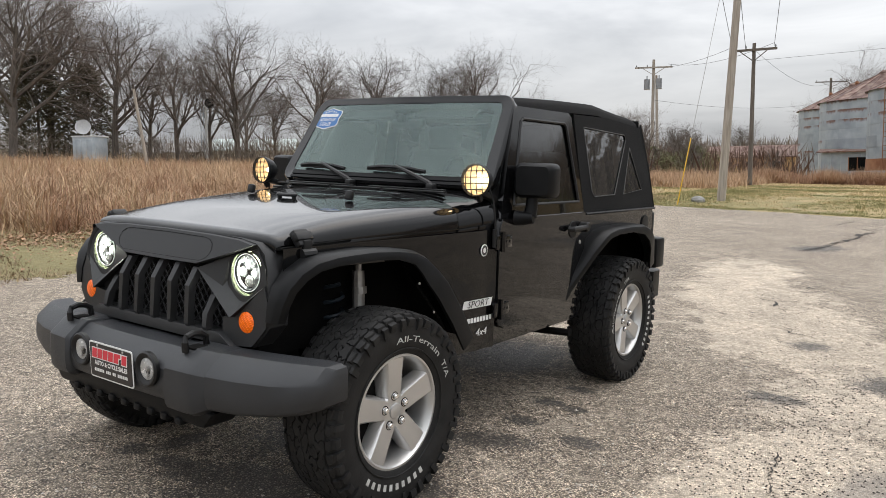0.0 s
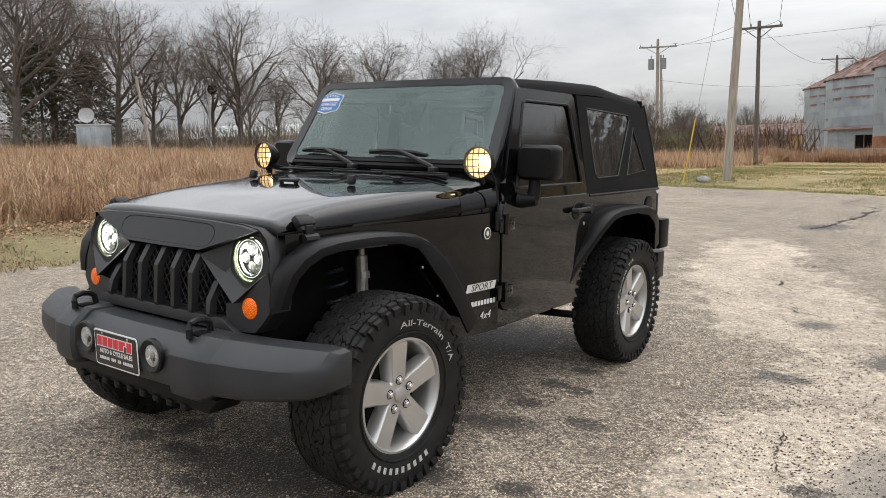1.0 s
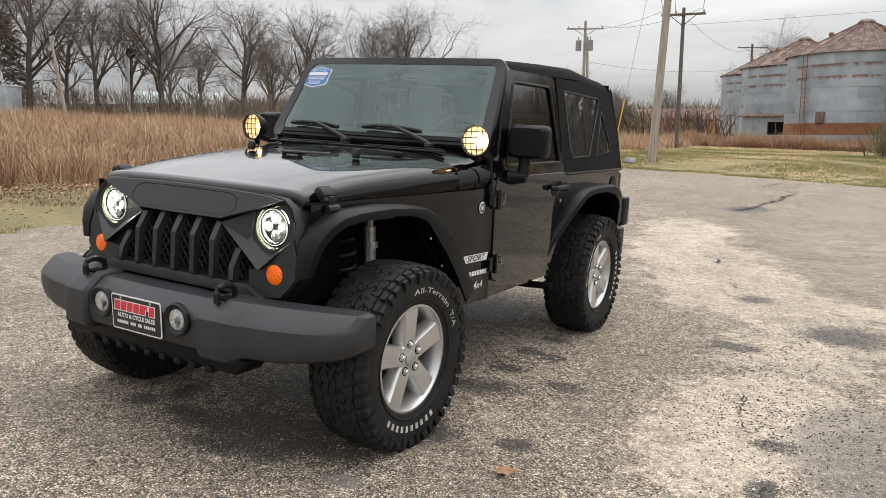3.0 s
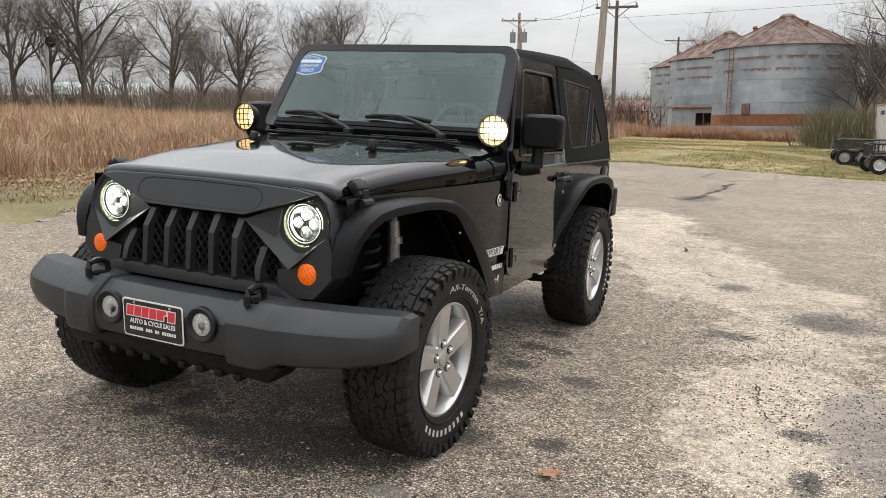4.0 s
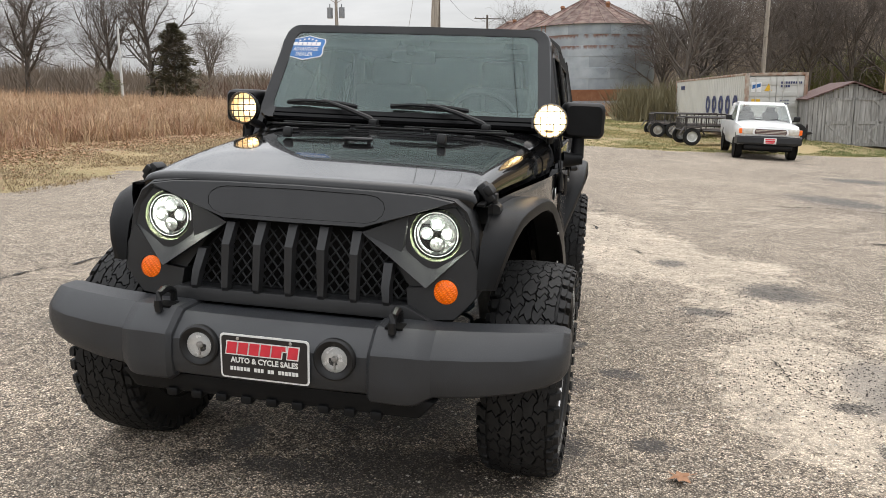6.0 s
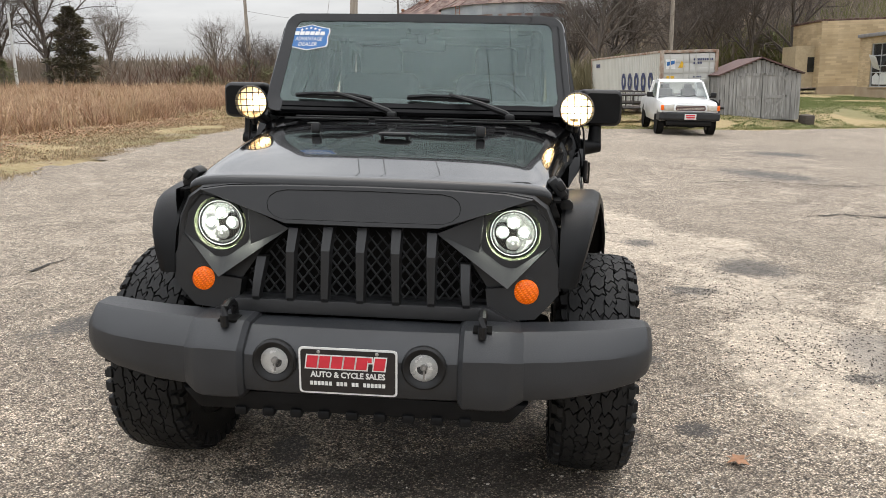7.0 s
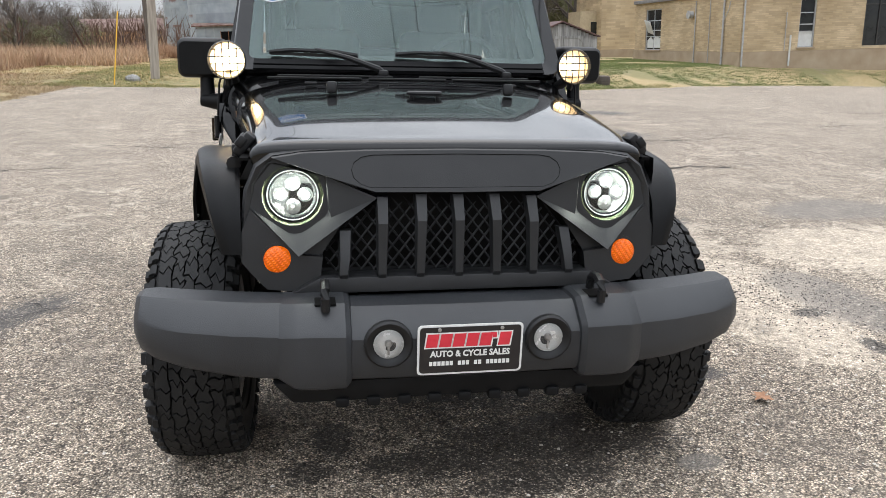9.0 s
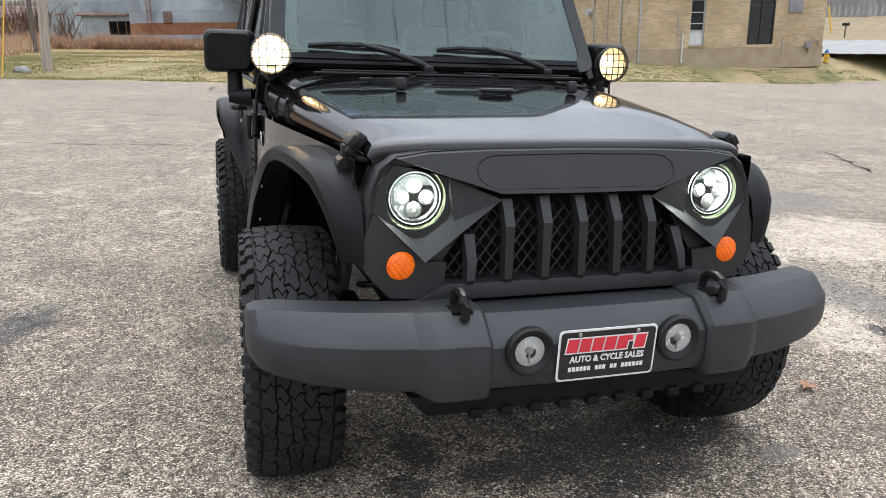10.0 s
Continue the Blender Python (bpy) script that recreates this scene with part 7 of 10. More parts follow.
for x in (0.06, CW - 0.06):
    for y in (0.08, CL - 0.08):
        box(bm, (x, y, CH / 2), (0.14, 0.16, CH), 0.01)
    box(bm, (x, CL / 2, CH - 0.05), (0.10, CL, 0.10), 0.01)
    box(bm, (x, CL / 2, 0.09), (0.10, CL, 0.16), 0.01)
for y in (0.06, CL - 0.06):
    box(bm, (CW / 2, y, CH - 0.06), (CW, 0.10, 0.12), 0.01)
    box(bm, (CW / 2, y, 0.09), (CW, 0.10, 0.16), 0.01)
part("corner_frame", bm, CONTRUST, cont)
bm = bmesh.new()
box(bm, (CW / 2, CL / 2, CH - 0.04), (CW - 0.1, CL - 0.1, 0.04))
box(bm, (CW / 2, CL - 0.1, CH / 2), (CW - 0.1, 0.05, CH - 0.2))
part("roof", bm, CONT, cont)
for k, x in enumerate((0.13, CW / 2 + 0.01)):
    bm = bmesh.new()
    w = CW / 2 - 0.14
    box(bm, (x + w / 2, 0.07, CH / 2 + 0.02), (w, 0.04, CH - 0.34), 0.005)
    for j in range(5):
        box(bm, (x + w / 2, 0.045, 0.42 + 0.45 * j), (w * 0.96, 0.03, 0.22), 0.01)
    d = part("door", bm, CONT, cont, "white steel container door")
    for fx in (0.25, 0.78):
        bm = bmesh.new()
        tube(bm, [(x + w * fx, 0.01, 0.18), (x + w * fx, 0.01, CH - 0.12)], 0.020, 8)
        for zz in (0.5, 1.1, 1.9, 2.3):
            box(bm, (x + w * fx, 0.02, zz), (0.07, 0.03, 0.06), 0.005)
        part("locking_bar", bm, CONT, d)
bm = bmesh.new()
box(bm, (0.42, 0.022, 2.05), (0.40, 0.006, 0.40))
sign = part("white_sign", bm, WHITE, cont)
bm = bmesh.new()
prism(bm, [(0.26, 1.98), (0.58, 2.06), (0.58, 2.20), (0.26, 2.14)], "y", 0.012, 0.018)
part("blue_shape", bm, BLUE, cont)
bm = bmesh.new()
prism(bm, [(0.74, 1.90), (1.04, 1.90), (0.89, 2.19)], "y", 0.012, 0.02)
box(bm, (0.42, 0.018, 1.50), (0.34, 0.006, 0.14))
part("warning_sign", bm, YELLOW, cont, "yellow warning triangle")
bm = bmesh.new()
for r in range(4):
    for k in range(9 if r == 0 else 4):
        box(bm, (1.42 + 0.095 * k, 0.018, 2.22 - 0.14 * r if r < 2 else 1.75 - 0.12 * r), (0.065, 0.004, 0.09 if r < 2 else 0.05))
part("marking_bars", bm, NAVY, cont)
# five big navy blocks on the side stand for the line's mark
for k in range(5):
    bm = bmesh.new()
    y0 = 5.9 - 1.05 * k
    o, i2 = [[(y0 - 0.36 + a * math.cos(t) * (1.0 if abs(math.cos(t)) < 0.8 else 0.95), 1.35 + b * math.sin(t)) for t in (2 * math.pi * (j + 0.5) / 8 for j in range(8))] for a, b in ((0.38, 0.42), (0.17, 0.20))]
    loft(bm, [[(-0.001, y, z) for y, z in o], [(-0.008, y, z) for y, z in o], [(-0.008, y, z) for y, z in i2], [(-0.001, y, z) for y, z in i2]], caps=False)
    part("navy_block", bm, NAVY, cont, "", None)
bm = bmesh.new()
for k in range(4):
    box(bm, (-0.004, 10.9 - 0.22 * k, 2.2), (0.006, 0.16, 0.20))
part("marking_bars", bm, NAVY, cont)

# ---- weathered board shed ----
GREYWOOD = mat("grey_weathered_board", (0.17, 0.165, 0.155), (0.33, 0.325, 0.31), 2.5, 0.92, 0.04, 0.005, 40, stretch=(6, 6, 0.5), rand=0.16)
sz = ground_z(10.4, 29.6)
shed = thing("garden_shed", "grey weathered board shed with double doors and a low rusted roof", "shed", pose(8.76, 29.35, sz - 0.13, 0, 0, -2))
SW, SD, SH, SP = 3.04, 3.6, 1.82, 2.42
nb = 18
for k in range(nb):
    x0 = SW * k / nb
    xm = x0 + SW / nb / 2
    h = SH + (SP - SH) * (1 - abs(xm - SW / 2) / (SW / 2)) - 0.04
    bm = bmesh.new()
    box(bm, (xm, 0.0, h / 2), (SW / nb - 0.012, 0.03, h), 0.0)
    part("plank", bm, GREYWOOD, shed)
for k in range(20):
    y0 = SD * k / 20
    for x in (0.0, SW):
        bm = bmesh.new()
        box(bm, (x, y0 + SD / 40, SH / 2), (0.03, SD / 20 - 0.012, SH))
        part("plank", bm, GREYWOOD, shed)
bm = bmesh.new()
box(bm, (SW / 2, SD / 2, 0.9), (SW - 0.06, SD - 0.06, 1.75))
part("inner_wall", bm, DARK, shed)
ROOFSHINGLE = mat("dark_red_roofing", (0.075, 0.045, 0.042), (0.13, 0.075, 0.065), 4, 0.9, 0.05, 0.01, 25, rand=0.1)
for s in (-1, 1):
    bm = bmesh.new()
    a = math.degrees(math.atan2(SP - SH, SW / 2))
    L = math.hypot(SW / 2 + 0.12, (SP - SH) * 1.08)
    box(bm, (SW / 2 + s * (SW / 4 + 0.05), SD / 2, (SH + SP) / 2 + 0.0), (L, SD + 0.3, 0.05), 0.0, pose(0, 0, 0, 0, s * a, 0))
    part("roof", bm, ROOFSHINGLE, shed)
for k, x0 in enumerate((0.62, 1.60)):
    bm = bmesh.new()
    for j in range(5):
        box(bm, (x0 + 0.095 + 0.19 * j, -0.03, 0.96), (0.184, 0.025, 1.78))
    d = part("shed_door", bm, GREYWOOD, shed, "grey board door with diagonal braces")
    s = -1 if k == 0 else 1
    boards = [((x0 + 0.475, -0.055, zz), (0.95, 0.025, 0.10), None) for zz in (0.10, 0.92, 1.80)] + [((x0 + xx, -0.055, 0.95), (0.09, 0.025, 1.76), None) for xx in (0.05, 0.90)]
    boards += [((x0 + 0.475, -0.058, 0.51), (1.12, 0.02, 0.09), pose(0, 0, 0, 0, 43, 0)), ((x0 + 0.475, -0.060, 0.51), (1.12, 0.02, 0.09), pose(0, 0, 0, 0, -43, 0)), ((x0 + 0.475 + s * 0.33, -0.058, 1.63), (0.45, 0.02, 0.08), pose(0, 0, 0, 0, s * 43, 0))]
    for at_, size_, turn_ in boards:
        bm = bmesh.new()
        box(bm, at_, size_, 0, turn_)
        part("brace", bm, GREYWOOD, d)

# ---- pale brick buildings ----
MORTAR = mat("tan_mortar", (0.44, 0.36, 0.24), (0.37, 0.30, 0.20), 6, 0.95, 0.03, 0.004, 60)
STUCCO = mat("stained_foundation", (0.26, 0.19, 0.12), (0.38, 0.31, 0.22), 1.2, 0.9, 0.05, 0.006, 40, contrast=0.5)
COPING = mat("grey_coping", (0.17, 0.165, 0.17), (0.24, 0.235, 0.24), 3, 0.6, 0.1)
DARKGLASS = mat("dark_pane", (0.012, 0.014, 0.015), (0.02, 0.022, 0.023), 2, 0.12, 0.04)
WINFRAME = mat("grey_window_frame", (0.30, 0.31, 0.31), (0.4, 0.4, 0.4), 6, 0.6)
PALEBOARD = mat("white_board", (0.55, 0.56, 0.55), (0.48, 0.49, 0.48), 5, 0.7)


def brick_wall(parent, L, H, z0, at, holes, course=0.10, blen=0.40, skip=()):
    """Courses of long bricks along x from 0 to L, with openings left out, on a mortar sheet; joined as the far wall's brickwork."""
    sub = new("brick_wall")
    sub.parent = parent
    sub.matrix_basis = at
    # mortar backing, cut into strips round the holes
    bm = bmesh.new()
    xs = sorted({0.0, L, *[h[0] for h in holes], *[h[1] for h in holes]})
    zs = sorted({z0, z0 + H, *[max(z0, h[2]) for h in holes], *[min(z0 + H, h[3]) for h in holes]})
    for xa, xb in zip(xs, xs[1:]):
        for za, zb in zip(zs, zs[1:]):
            cx, cz = (xa + xb) / 2, (za + zb) / 2
            if not any(h[0] < cx < h[1] and h[2] < cz < h[3] for h in holes):
                box(bm, (cx, 0.15, cz), (xb - xa, 0.29, zb - za))
    part("mortar", bm, MORTAR, sub, "", None)
    verts, faces = [], []
    n = int(H / course)
    for j in range(n):
        za = z0 + j * course + 0.008
        zb = za + course - 0.016
        x = -blen * 0.5 * (j % 2)
        while x < L:
            xa, xb = max(0.0, x + 0.006), min(L, x + blen - 0.006)
            x += blen
            cuts = [(xa, xb)]
            for h in holes:
                if zb > h[2] and za < h[3]:
                    cuts = [q for a, b in cuts for q in ((a, min(b, h[0])), (max(a, h[1]), b)) if q[1] - q[0] > 0.03]
            for a, b in cuts:
                i = len(verts)
                verts += [(a, -0.012, za), (b, -0.012, za), (b, -0.012, zb), (a, -0.012, zb), (a, 0.02, za), (b, 0.02, za), (b, 0.02, zb), (a, 0.02, zb)]
                faces += [(i, i + 1, i + 2, i + 3), (i + 4, i, i + 3, i + 7), (i + 1, i + 5, i + 6, i + 2), (i + 3, i + 2, i + 6, i + 7), (i + 4, i + 5, i + 1, i)]
    me = bpy.data.meshes.new("brickwork")
    me.from_pydata(verts, [], faces)
    me.materials.append(BRICKISLE)
    part("brickwork", me, None, sub).update_tag()
    tagged(sub.children[-1], kind="stuff")
    return sub


def brick_isle():
    m = mat("tan_brick_courses", (0.37, 0.28, 0.165), (0.52, 0.41, 0.265), 0.5, 0.9, 0.05, 0.003, 50)
    n, l = m.node_tree.nodes, m.node_tree.links
    b = n["Principled BSDF"]
    src = b.inputs["Base Color"].links[0].from_socket
    g, hv, mr = n.new("ShaderNodeNewGeometry"), n.new("ShaderNodeHueSaturation"), n.new("ShaderNodeMapRange")
    mr.inputs["To Min"].default_value, mr.inputs["To Max"].default_value = 0.84, 1.14
    l.new(g.outputs["Random Per Island"], mr.inputs["Value"])
    l.new(mr.outputs["Result"], hv.inputs["Value"])
    l.new(src, hv.inputs["Color"])
    l.new(hv.outputs["Color"], b.inputs["Base Color"])
    return m


BRICKISLE = brick_isle()
AX, AY, AZ = 23.9, 38.7, 0.28
hall = thing("brick_building", "single-storey tan brick building with grey coping and dark tall windows", "building", pose(AX, AY, 0))
front = brick_wall(hall, 13.4, 3.25, AZ, pose(0, 0, 0), [(3.55, 4.55, 0.45, 3.1), (7.65, 9.55, 0.45, 3.15), (12.0, 12.0, 0, 0)][:2])
west = brick_wall(hall, 14.5, 3.25, AZ, pose(0, 14.5, 0, 0, 0, -90), [(1.8, 4.3, 0.30, 3.05)])
bm = bmesh.new()
box(bm, (6.7, 0.14, -0.35), (13.48, 0.34, 1.25), 0.0)
box(bm, (0.14, 7.4, -0.45), (0.34, 14.6, 1.45), 0.0)
part("foundation", bm, STUCCO, hall, "stained concrete foundation")
bm = bmesh.new()
box(bm, (13.25, 7.3, 1.5), (0.3, 14.4, 4.0))
box(bm, (6.7, 14.4, 1.5), (13.2, 0.3, 4.0))
part("far_walls", bm, MORTAR, hall)
bm = bmesh.new()
box(bm, (6.7, 0.1, 3.60), (13.6, 0.55, 0.22), 0.01)
box(bm, (0.1, 7.2, 3.60), (0.55, 14.7, 0.22), 0.01)
box(bm, (6.7, 7.2, 3.52), (13.2, 14.2, 0.1))
part("coping", bm, COPING, hall, "grey roof coping")


def tall_window(parent, x0, x1, z0, z1, at, boarded):
    w = new("window")
    w.parent = parent
    w.matrix_basis = at
    bm = bmesh.new()
    xm, zm = (x0 + x1) / 2, (z0 + z1) / 2
    for x in (x0 + 0.03, x1 - 0.03):
        box(bm, (x, 0.10, zm), (0.06, 0.10, z1 - z0))
    rows = [z0 + 0.03, z0 + (z1 - z0) * 0.33, z0 + (z1 - z0) * 0.48, z0 + (z1 - z0) * 0.72, z1 - 0.03]
    for z in rows:
        box(bm, (xm, 0.10, z), (x1 - x0, 0.08, 0.06))
    if not boarded:
        box(bm, (xm, 0.10, zm), (0.04, 0.06, z1 - z0))
    part("window_frame", bm, WINFRAME, w)
    for k, (a, b) in enumerate(zip(rows, rows[1:])):
        bm = bmesh.new()
        box(bm, (xm, 0.13, (a + b) / 2), (x1 - x0 - 0.1, 0.02, b - a - 0.05))
        part("pane", bm, PALEBOARD if (boarded and k == 0) else DARKGLASS, w)
    bm = bmesh.new()
    box(bm, (xm, 0.0, z0 - 0.04), (x1 - x0 + 0.16, 0.16, 0.08), 0.01)
    part("window_sill", bm, STUCCO, w)
    return w


tall_window(hall, 3.55, 4.55, 0.45, 3.1, pose(0, 0, 0), True)
ww = tall_window(hall, 1.8, 4.3, 0.30, 3.05, pose(0, 14.5, 0, 0, 0, -90), False)
bm = bmesh.new()
box(bm, (2.5, -0.06, 1.85), (1.0, 0.03, 0.95), 0.005, pose(0, 0, 0, 24, 10, 0))
part("open_sash", bm, PALEBOARD, ww, "tilted open white sash")
bm = bmesh.new()
prism(bm, [(2.0, 0.45), (2.0, 0.95), (2.5, 1.2), (2.9, 0.95), (3.3, 1.25), (4.05, 1.1), (4.05, 0.45)], "y", 0.09, 0.12)
part("torn_board", bm, PALEBOARD, ww)
bm = bmesh.new()
box(bm, (8.6, 0.10, 1.8), (1.9, 0.05, 2.7))
dd = part("dark_double_door", bm, DARKGLASS, hall, "dark glazed double door")
bm = bmesh.new()
for x in (7.68, 8.6, 9.52):
    box(bm, (x, 0.06, 1.8), (0.07, 0.08, 2.7))
box(bm, (8.6, 0.06, 2.75), (1.9, 0.08, 0.05))
part("door_frame", bm, mat("dark_bronze_frame", (0.03, 0.028, 0.026), None, 10, 0.4), dd)
bm = bmesh.new()
box(bm, (11.0, -0.04, 2.75), (1.05, 0.05, 0.85), 0.01)
part("wall_vent", bm, COPING, hall, "grey louvred wall vent")
for pts, r in (([(0.08, -0.10, -0.6), (0.08, -0.10, 3.5)], 0.05), ([(-0.08, 5.25, -0.5), (-0.08, 5.25, 3.3)], 0.035), ([(-0.06, 3.5, -0.4), (-0.06, 3.5, 3.3)], 0.025), ([(-0.10, 1.83, -0.5), (-0.10, 1.83, 3.5)], 0.06), ([(-0.10, 1.83, 2.0), (-0.12, 1.3, 2.6), (-0.12, 1.1, 3.1)], 0.025), ([(2.7, -0.06, 0.3), (2.7, -0.06, 2.4)], 0.025), ([(10.3, -0.06, -0.1), (10.3, -0.06, 0.9)], 0.03)):
    bm = bmesh.new()
    tube(bm, pts, r, 8)
    part("drainpipe", bm, WINFRAME, hall)
bm = bmesh.new()
tube(bm, [(3.0, -0.12, -0.55), (3.0, -0.12, 1.15)], 0.05, 8)
part("white_pipe", bm, PALEBOARD, hall, "white plastic standpipe")
bm = bmesh.new()
tube(bm, [(12.2, -0.15, -0.1), (12.2, -0.15, 0.55), (12.5, -0.15, 0.62), (12.9, -0.15, 0.62), (12.9, -0.15, 0.4)], 0.04, 8)
box(bm, (12.1, -0.18, 0.35), (0.35, 0.22, 0.35), 0.05)
part("gas_meter", bm, COPING, hall, "grey gas meter and pipes")
bm = bmesh.new()
tube(bm, [(-0.05, 5.7, 2.5), (-0.32, 5.7, 2.5)], 0.20, 16)
tube(bm, [(-0.30, 5.7, 2.5), (-0.36, 5.7, 2.5)], 0.25, 16)
part("electric_meter", bm, WINFRAME, hall, "round grey electric meter")
# far hall behind it
hall2 = thing("brick_building", "two-storey tan brick building with a patched blank wall", "building", pose(23.5, 59.0, 0))
brick_wall(hall2, 7.2, 4.85, 0.2, pose(0, 0, 0), [], course=0.16, blen=0.8)
brick_wall(hall2, 6.0, 4.85, 0.2, pose(0, 6.0, 0, 0, 0, -90), [], course=0.16, blen=0.8)
bm = bmesh.new()
box(bm, (3.6, 3.2, 5.08), (7.4, 6.4, 0.14), 0.01)
part("coping", bm, RUST, hall2)
bm = bmesh.new()
box(bm, (3.6, 0.1, -0.1), (7.3, 0.3, 0.7))
box(bm, (7.1, 3.2, 2.4), (0.2, 6.0, 5.0))
part("foundation", bm, STUCCO, hall2)
bm = bmesh.new()
box(bm, (-0.7, 2.6, 1.75), (1.4, 3.0, 3.1))
wing = part("side_wing", bm, MORTAR, hall2, "lower tan side wing")
bm = bmesh.new()
box(bm, (-0.25, 1.06, 1.9), (0.5, 0.05, 1.1))
part("window", bm, DARKGLASS, hall2)

# ---- white pickup ----
WPAINT = mat("white_car_paint", (0.72, 0.73, 0.73), (0.76, 0.77, 0.77), 2, 0.25, 0.05, coat=0.6)
pick = thing("pickup_truck", "white compact pickup truck parked before the container", "car", pose(5.82, 21.95, ground_z(5.82, 21.95), 0.4, 2.5, -2))
bm = bmesh.new()
sec = []
for y, hw, z0, z1 in ((-0.80, 0.72, 0.60, 0.95), (-0.74, 0.82, 0.46, 0.99), (-0.40, 0.87, 0.42, 1.03), (0.35, 0.88, 0.42, 1.07), (0.72, 0.88, 0.38, 1.10), (2.50, 0.88, 0.38, 1.10), (2.52, 0.88, 0.40, 1.10), (3.4, 0.87, 0.42, 1.08), (4.1, 0.86, 0.45, 1.06)):
    sec.append([(-hw + 0.05, y, z0), (-hw, y, z0 + 0.2), (-hw, y, z1 - 0.16), (-hw + 0.05, y, z1 - 0.03), (-hw * 0.72, y, z1), (-hw * 0.4, y, z1 + 0.025), (0, y, z1 + 0.03), (hw * 0.4, y, z1 + 0.025), (hw * 0.72, y, z1), (hw - 0.05, y, z1 - 0.03), (hw, y, z1 - 0.16), (hw, y, z0 + 0.2), (hw - 0.05, y, z0)])
loft(bm, sec)
part("body", bm, WPAINT, pick, "", 35)
bm = bmesh.new()
cabin = [(0.80, 0.60, 1.08), (0.70, 1.16, 1.58), (0.66, 1.28, 1.66), (0.66, 2.15, 1.67), (0.70, 2.36, 1.60), (0.80, 2.50, 1.06)]
loft(bm, [[(x * w, y, z - (0.03 if abs(x) == 1 else 0)) for x in (-1, -0.93, -0.5, 0, 0.5, 0.93, 1)] for w, y, z in cabin[1:5]], closed=False)
for s in (1, -1):
    tube(bm, [(s * 0.79, 0.60, 1.06), (s * 0.68, 1.16, 1.57)], 0.034, 6)
    tube(bm, [(s * 0.79, 2.50, 1.06), (s * 0.68, 2.36, 1.59)], 0.05, 6)
    f = bm.faces.new([bm.verts.new((s * w, y, z - 0.03)) for w, y, z in cabin])
part("cab", bm, WPAINT, pick, "", 25)
PGLASS = glass("pickup_glass", (0.80, 0.88, 0.86), 0.0, 0.85, 0.05, 1.6, (0.5, 0.56, 0.54))
bm = bmesh.new()
f = bm.faces.new([bm.verts.new(p) for p in ((-0.76, 0.615, 1.10), (0.76, 0.615, 1.10), (0.662, 1.150, 1.575), (0.0, 1.135, 1.590), (-0.662, 1.150, 1.575))])
outward(bm, (0, 1.6, 1.0))
part("windshield", bm, PGLASS, pick, "", None)
bm = bmesh.new()
box(bm, (0, 0.86, 1.09), (1.42, 0.34, 0.10), 0.03)
part("dashboard", bm, DASH, pick)
for x in (-0.37, 0.37):
    bm = bmesh.new()
    box(bm, (x, 1.86, 1.10), (0.50, 0.16, 0.52), 0.06, pose(0, 0, 0, -8, 0, 0))
    box(bm, (x, 1.93, 1.42), (0.27, 0.11, 0.19), 0.045)
    part("seat", bm, SEAT, pick, "grey seat with a headrest")
for s in (1, -1):
    bm = bmesh.new()
    tube(bm, [(s * 0.05, 0.60, 1.125), (s * 0.40, 0.63, 1.17)], 0.012, 5)
    part("wiper", bm, TRIM, pick)
    bm = bmesh.new()
    f = bm.faces.new([bm.verts.new(p) for p in ((s * 0.815, 0.80, 1.12), (s * 0.712, 1.22, 1.52), (s * 0.70, 1.92, 1.54), (s * 0.812, 1.92, 1.12))])
    outward(bm, (0, 1.4, 1.2))
    part("side_window", bm, PGLASS, pick, "", None)
    bm = bmesh.new()
    box(bm, (s * 0.99, 0.88, 1.18), (0.19, 0.09, 0.16), 0.03)
    tube(bm, [(s * 0.84, 0.88, 1.10), (s * 0.95, 0.88, 1.14)], 0.03, 6)
    part("mirror", bm, TRIM, pick, "black door mirror")
    bm = bmesh.new()
    box(bm, (s * 0.625, -0.815, 0.835), (0.30, 0.06, 0.17), 0.02)
    hl = part("headlight", bm, mat("clear_headlight", (0.55, 0.53, 0.47), (0.72, 0.70, 0.64), 12, 0.15, 0.05, metal=0.4) if s == 1 else bpy.data.materials["clear_headlight"], pick, "clear headlight with an amber corner")
    bm = bmesh.new()
    box(bm, (s * 0.815, -0.775, 0.835), (0.09, 0.10, 0.15), 0.02)
    part("amber_marker", bm, AMBER, hl)
bm = bmesh.new()
prism(bm, [(-0.46, 0.72), (0.46, 0.72), (0.50, 0.80), (0.46, 0.94), (-0.46, 0.94), (-0.50, 0.80)], "y", -0.845, -0.79, 0.015)
gr = part("grille", bm, WPAINT, pick, "white grille surround")
bm = bmesh.new()
prism(bm, [(-0.41, 0.755), (0.41, 0.755), (0.44, 0.81), (0.41, 0.905), (-0.41, 0.905), (-0.44, 0.81)], "y", -0.856, -0.84)
part("grille_mesh", bm, mat("dark_red_grille", (0.075, 0.02, 0.02), (0.03, 0.012, 0.012), 20, 0.5), gr)
for z in (0.79, 0.83, 0.87):
    bm = bmesh.new()
    box(bm, (0, -0.860, z), (0.80, 0.012, 0.016))
    part("grille_bar", bm, CHROME, gr)
bm = bmesh.new()
loft(bm, [[(x, y + 0.1, 0.46), (x, y - 0.04, 0.46), (x, y - 0.09, 0.52), (x, y - 0.09, 0.66), (x, y - 0.03, 0.70), (x, y + 0.1, 0.70)] for x, y in ((-0.91, -0.42), (-0.885, -0.68), (-0.6, -0.80), (0.0, -0.82), (0.6, -0.80), (0.885, -0.68), (0.91, -0.42))])
part("bumper", bm, TEXTURED, pick, "dark grey bumper")
bm = bmesh.new()
box(bm, (0, -0.60, 0.38), (1.3, 0.3, 0.14), 0.03)
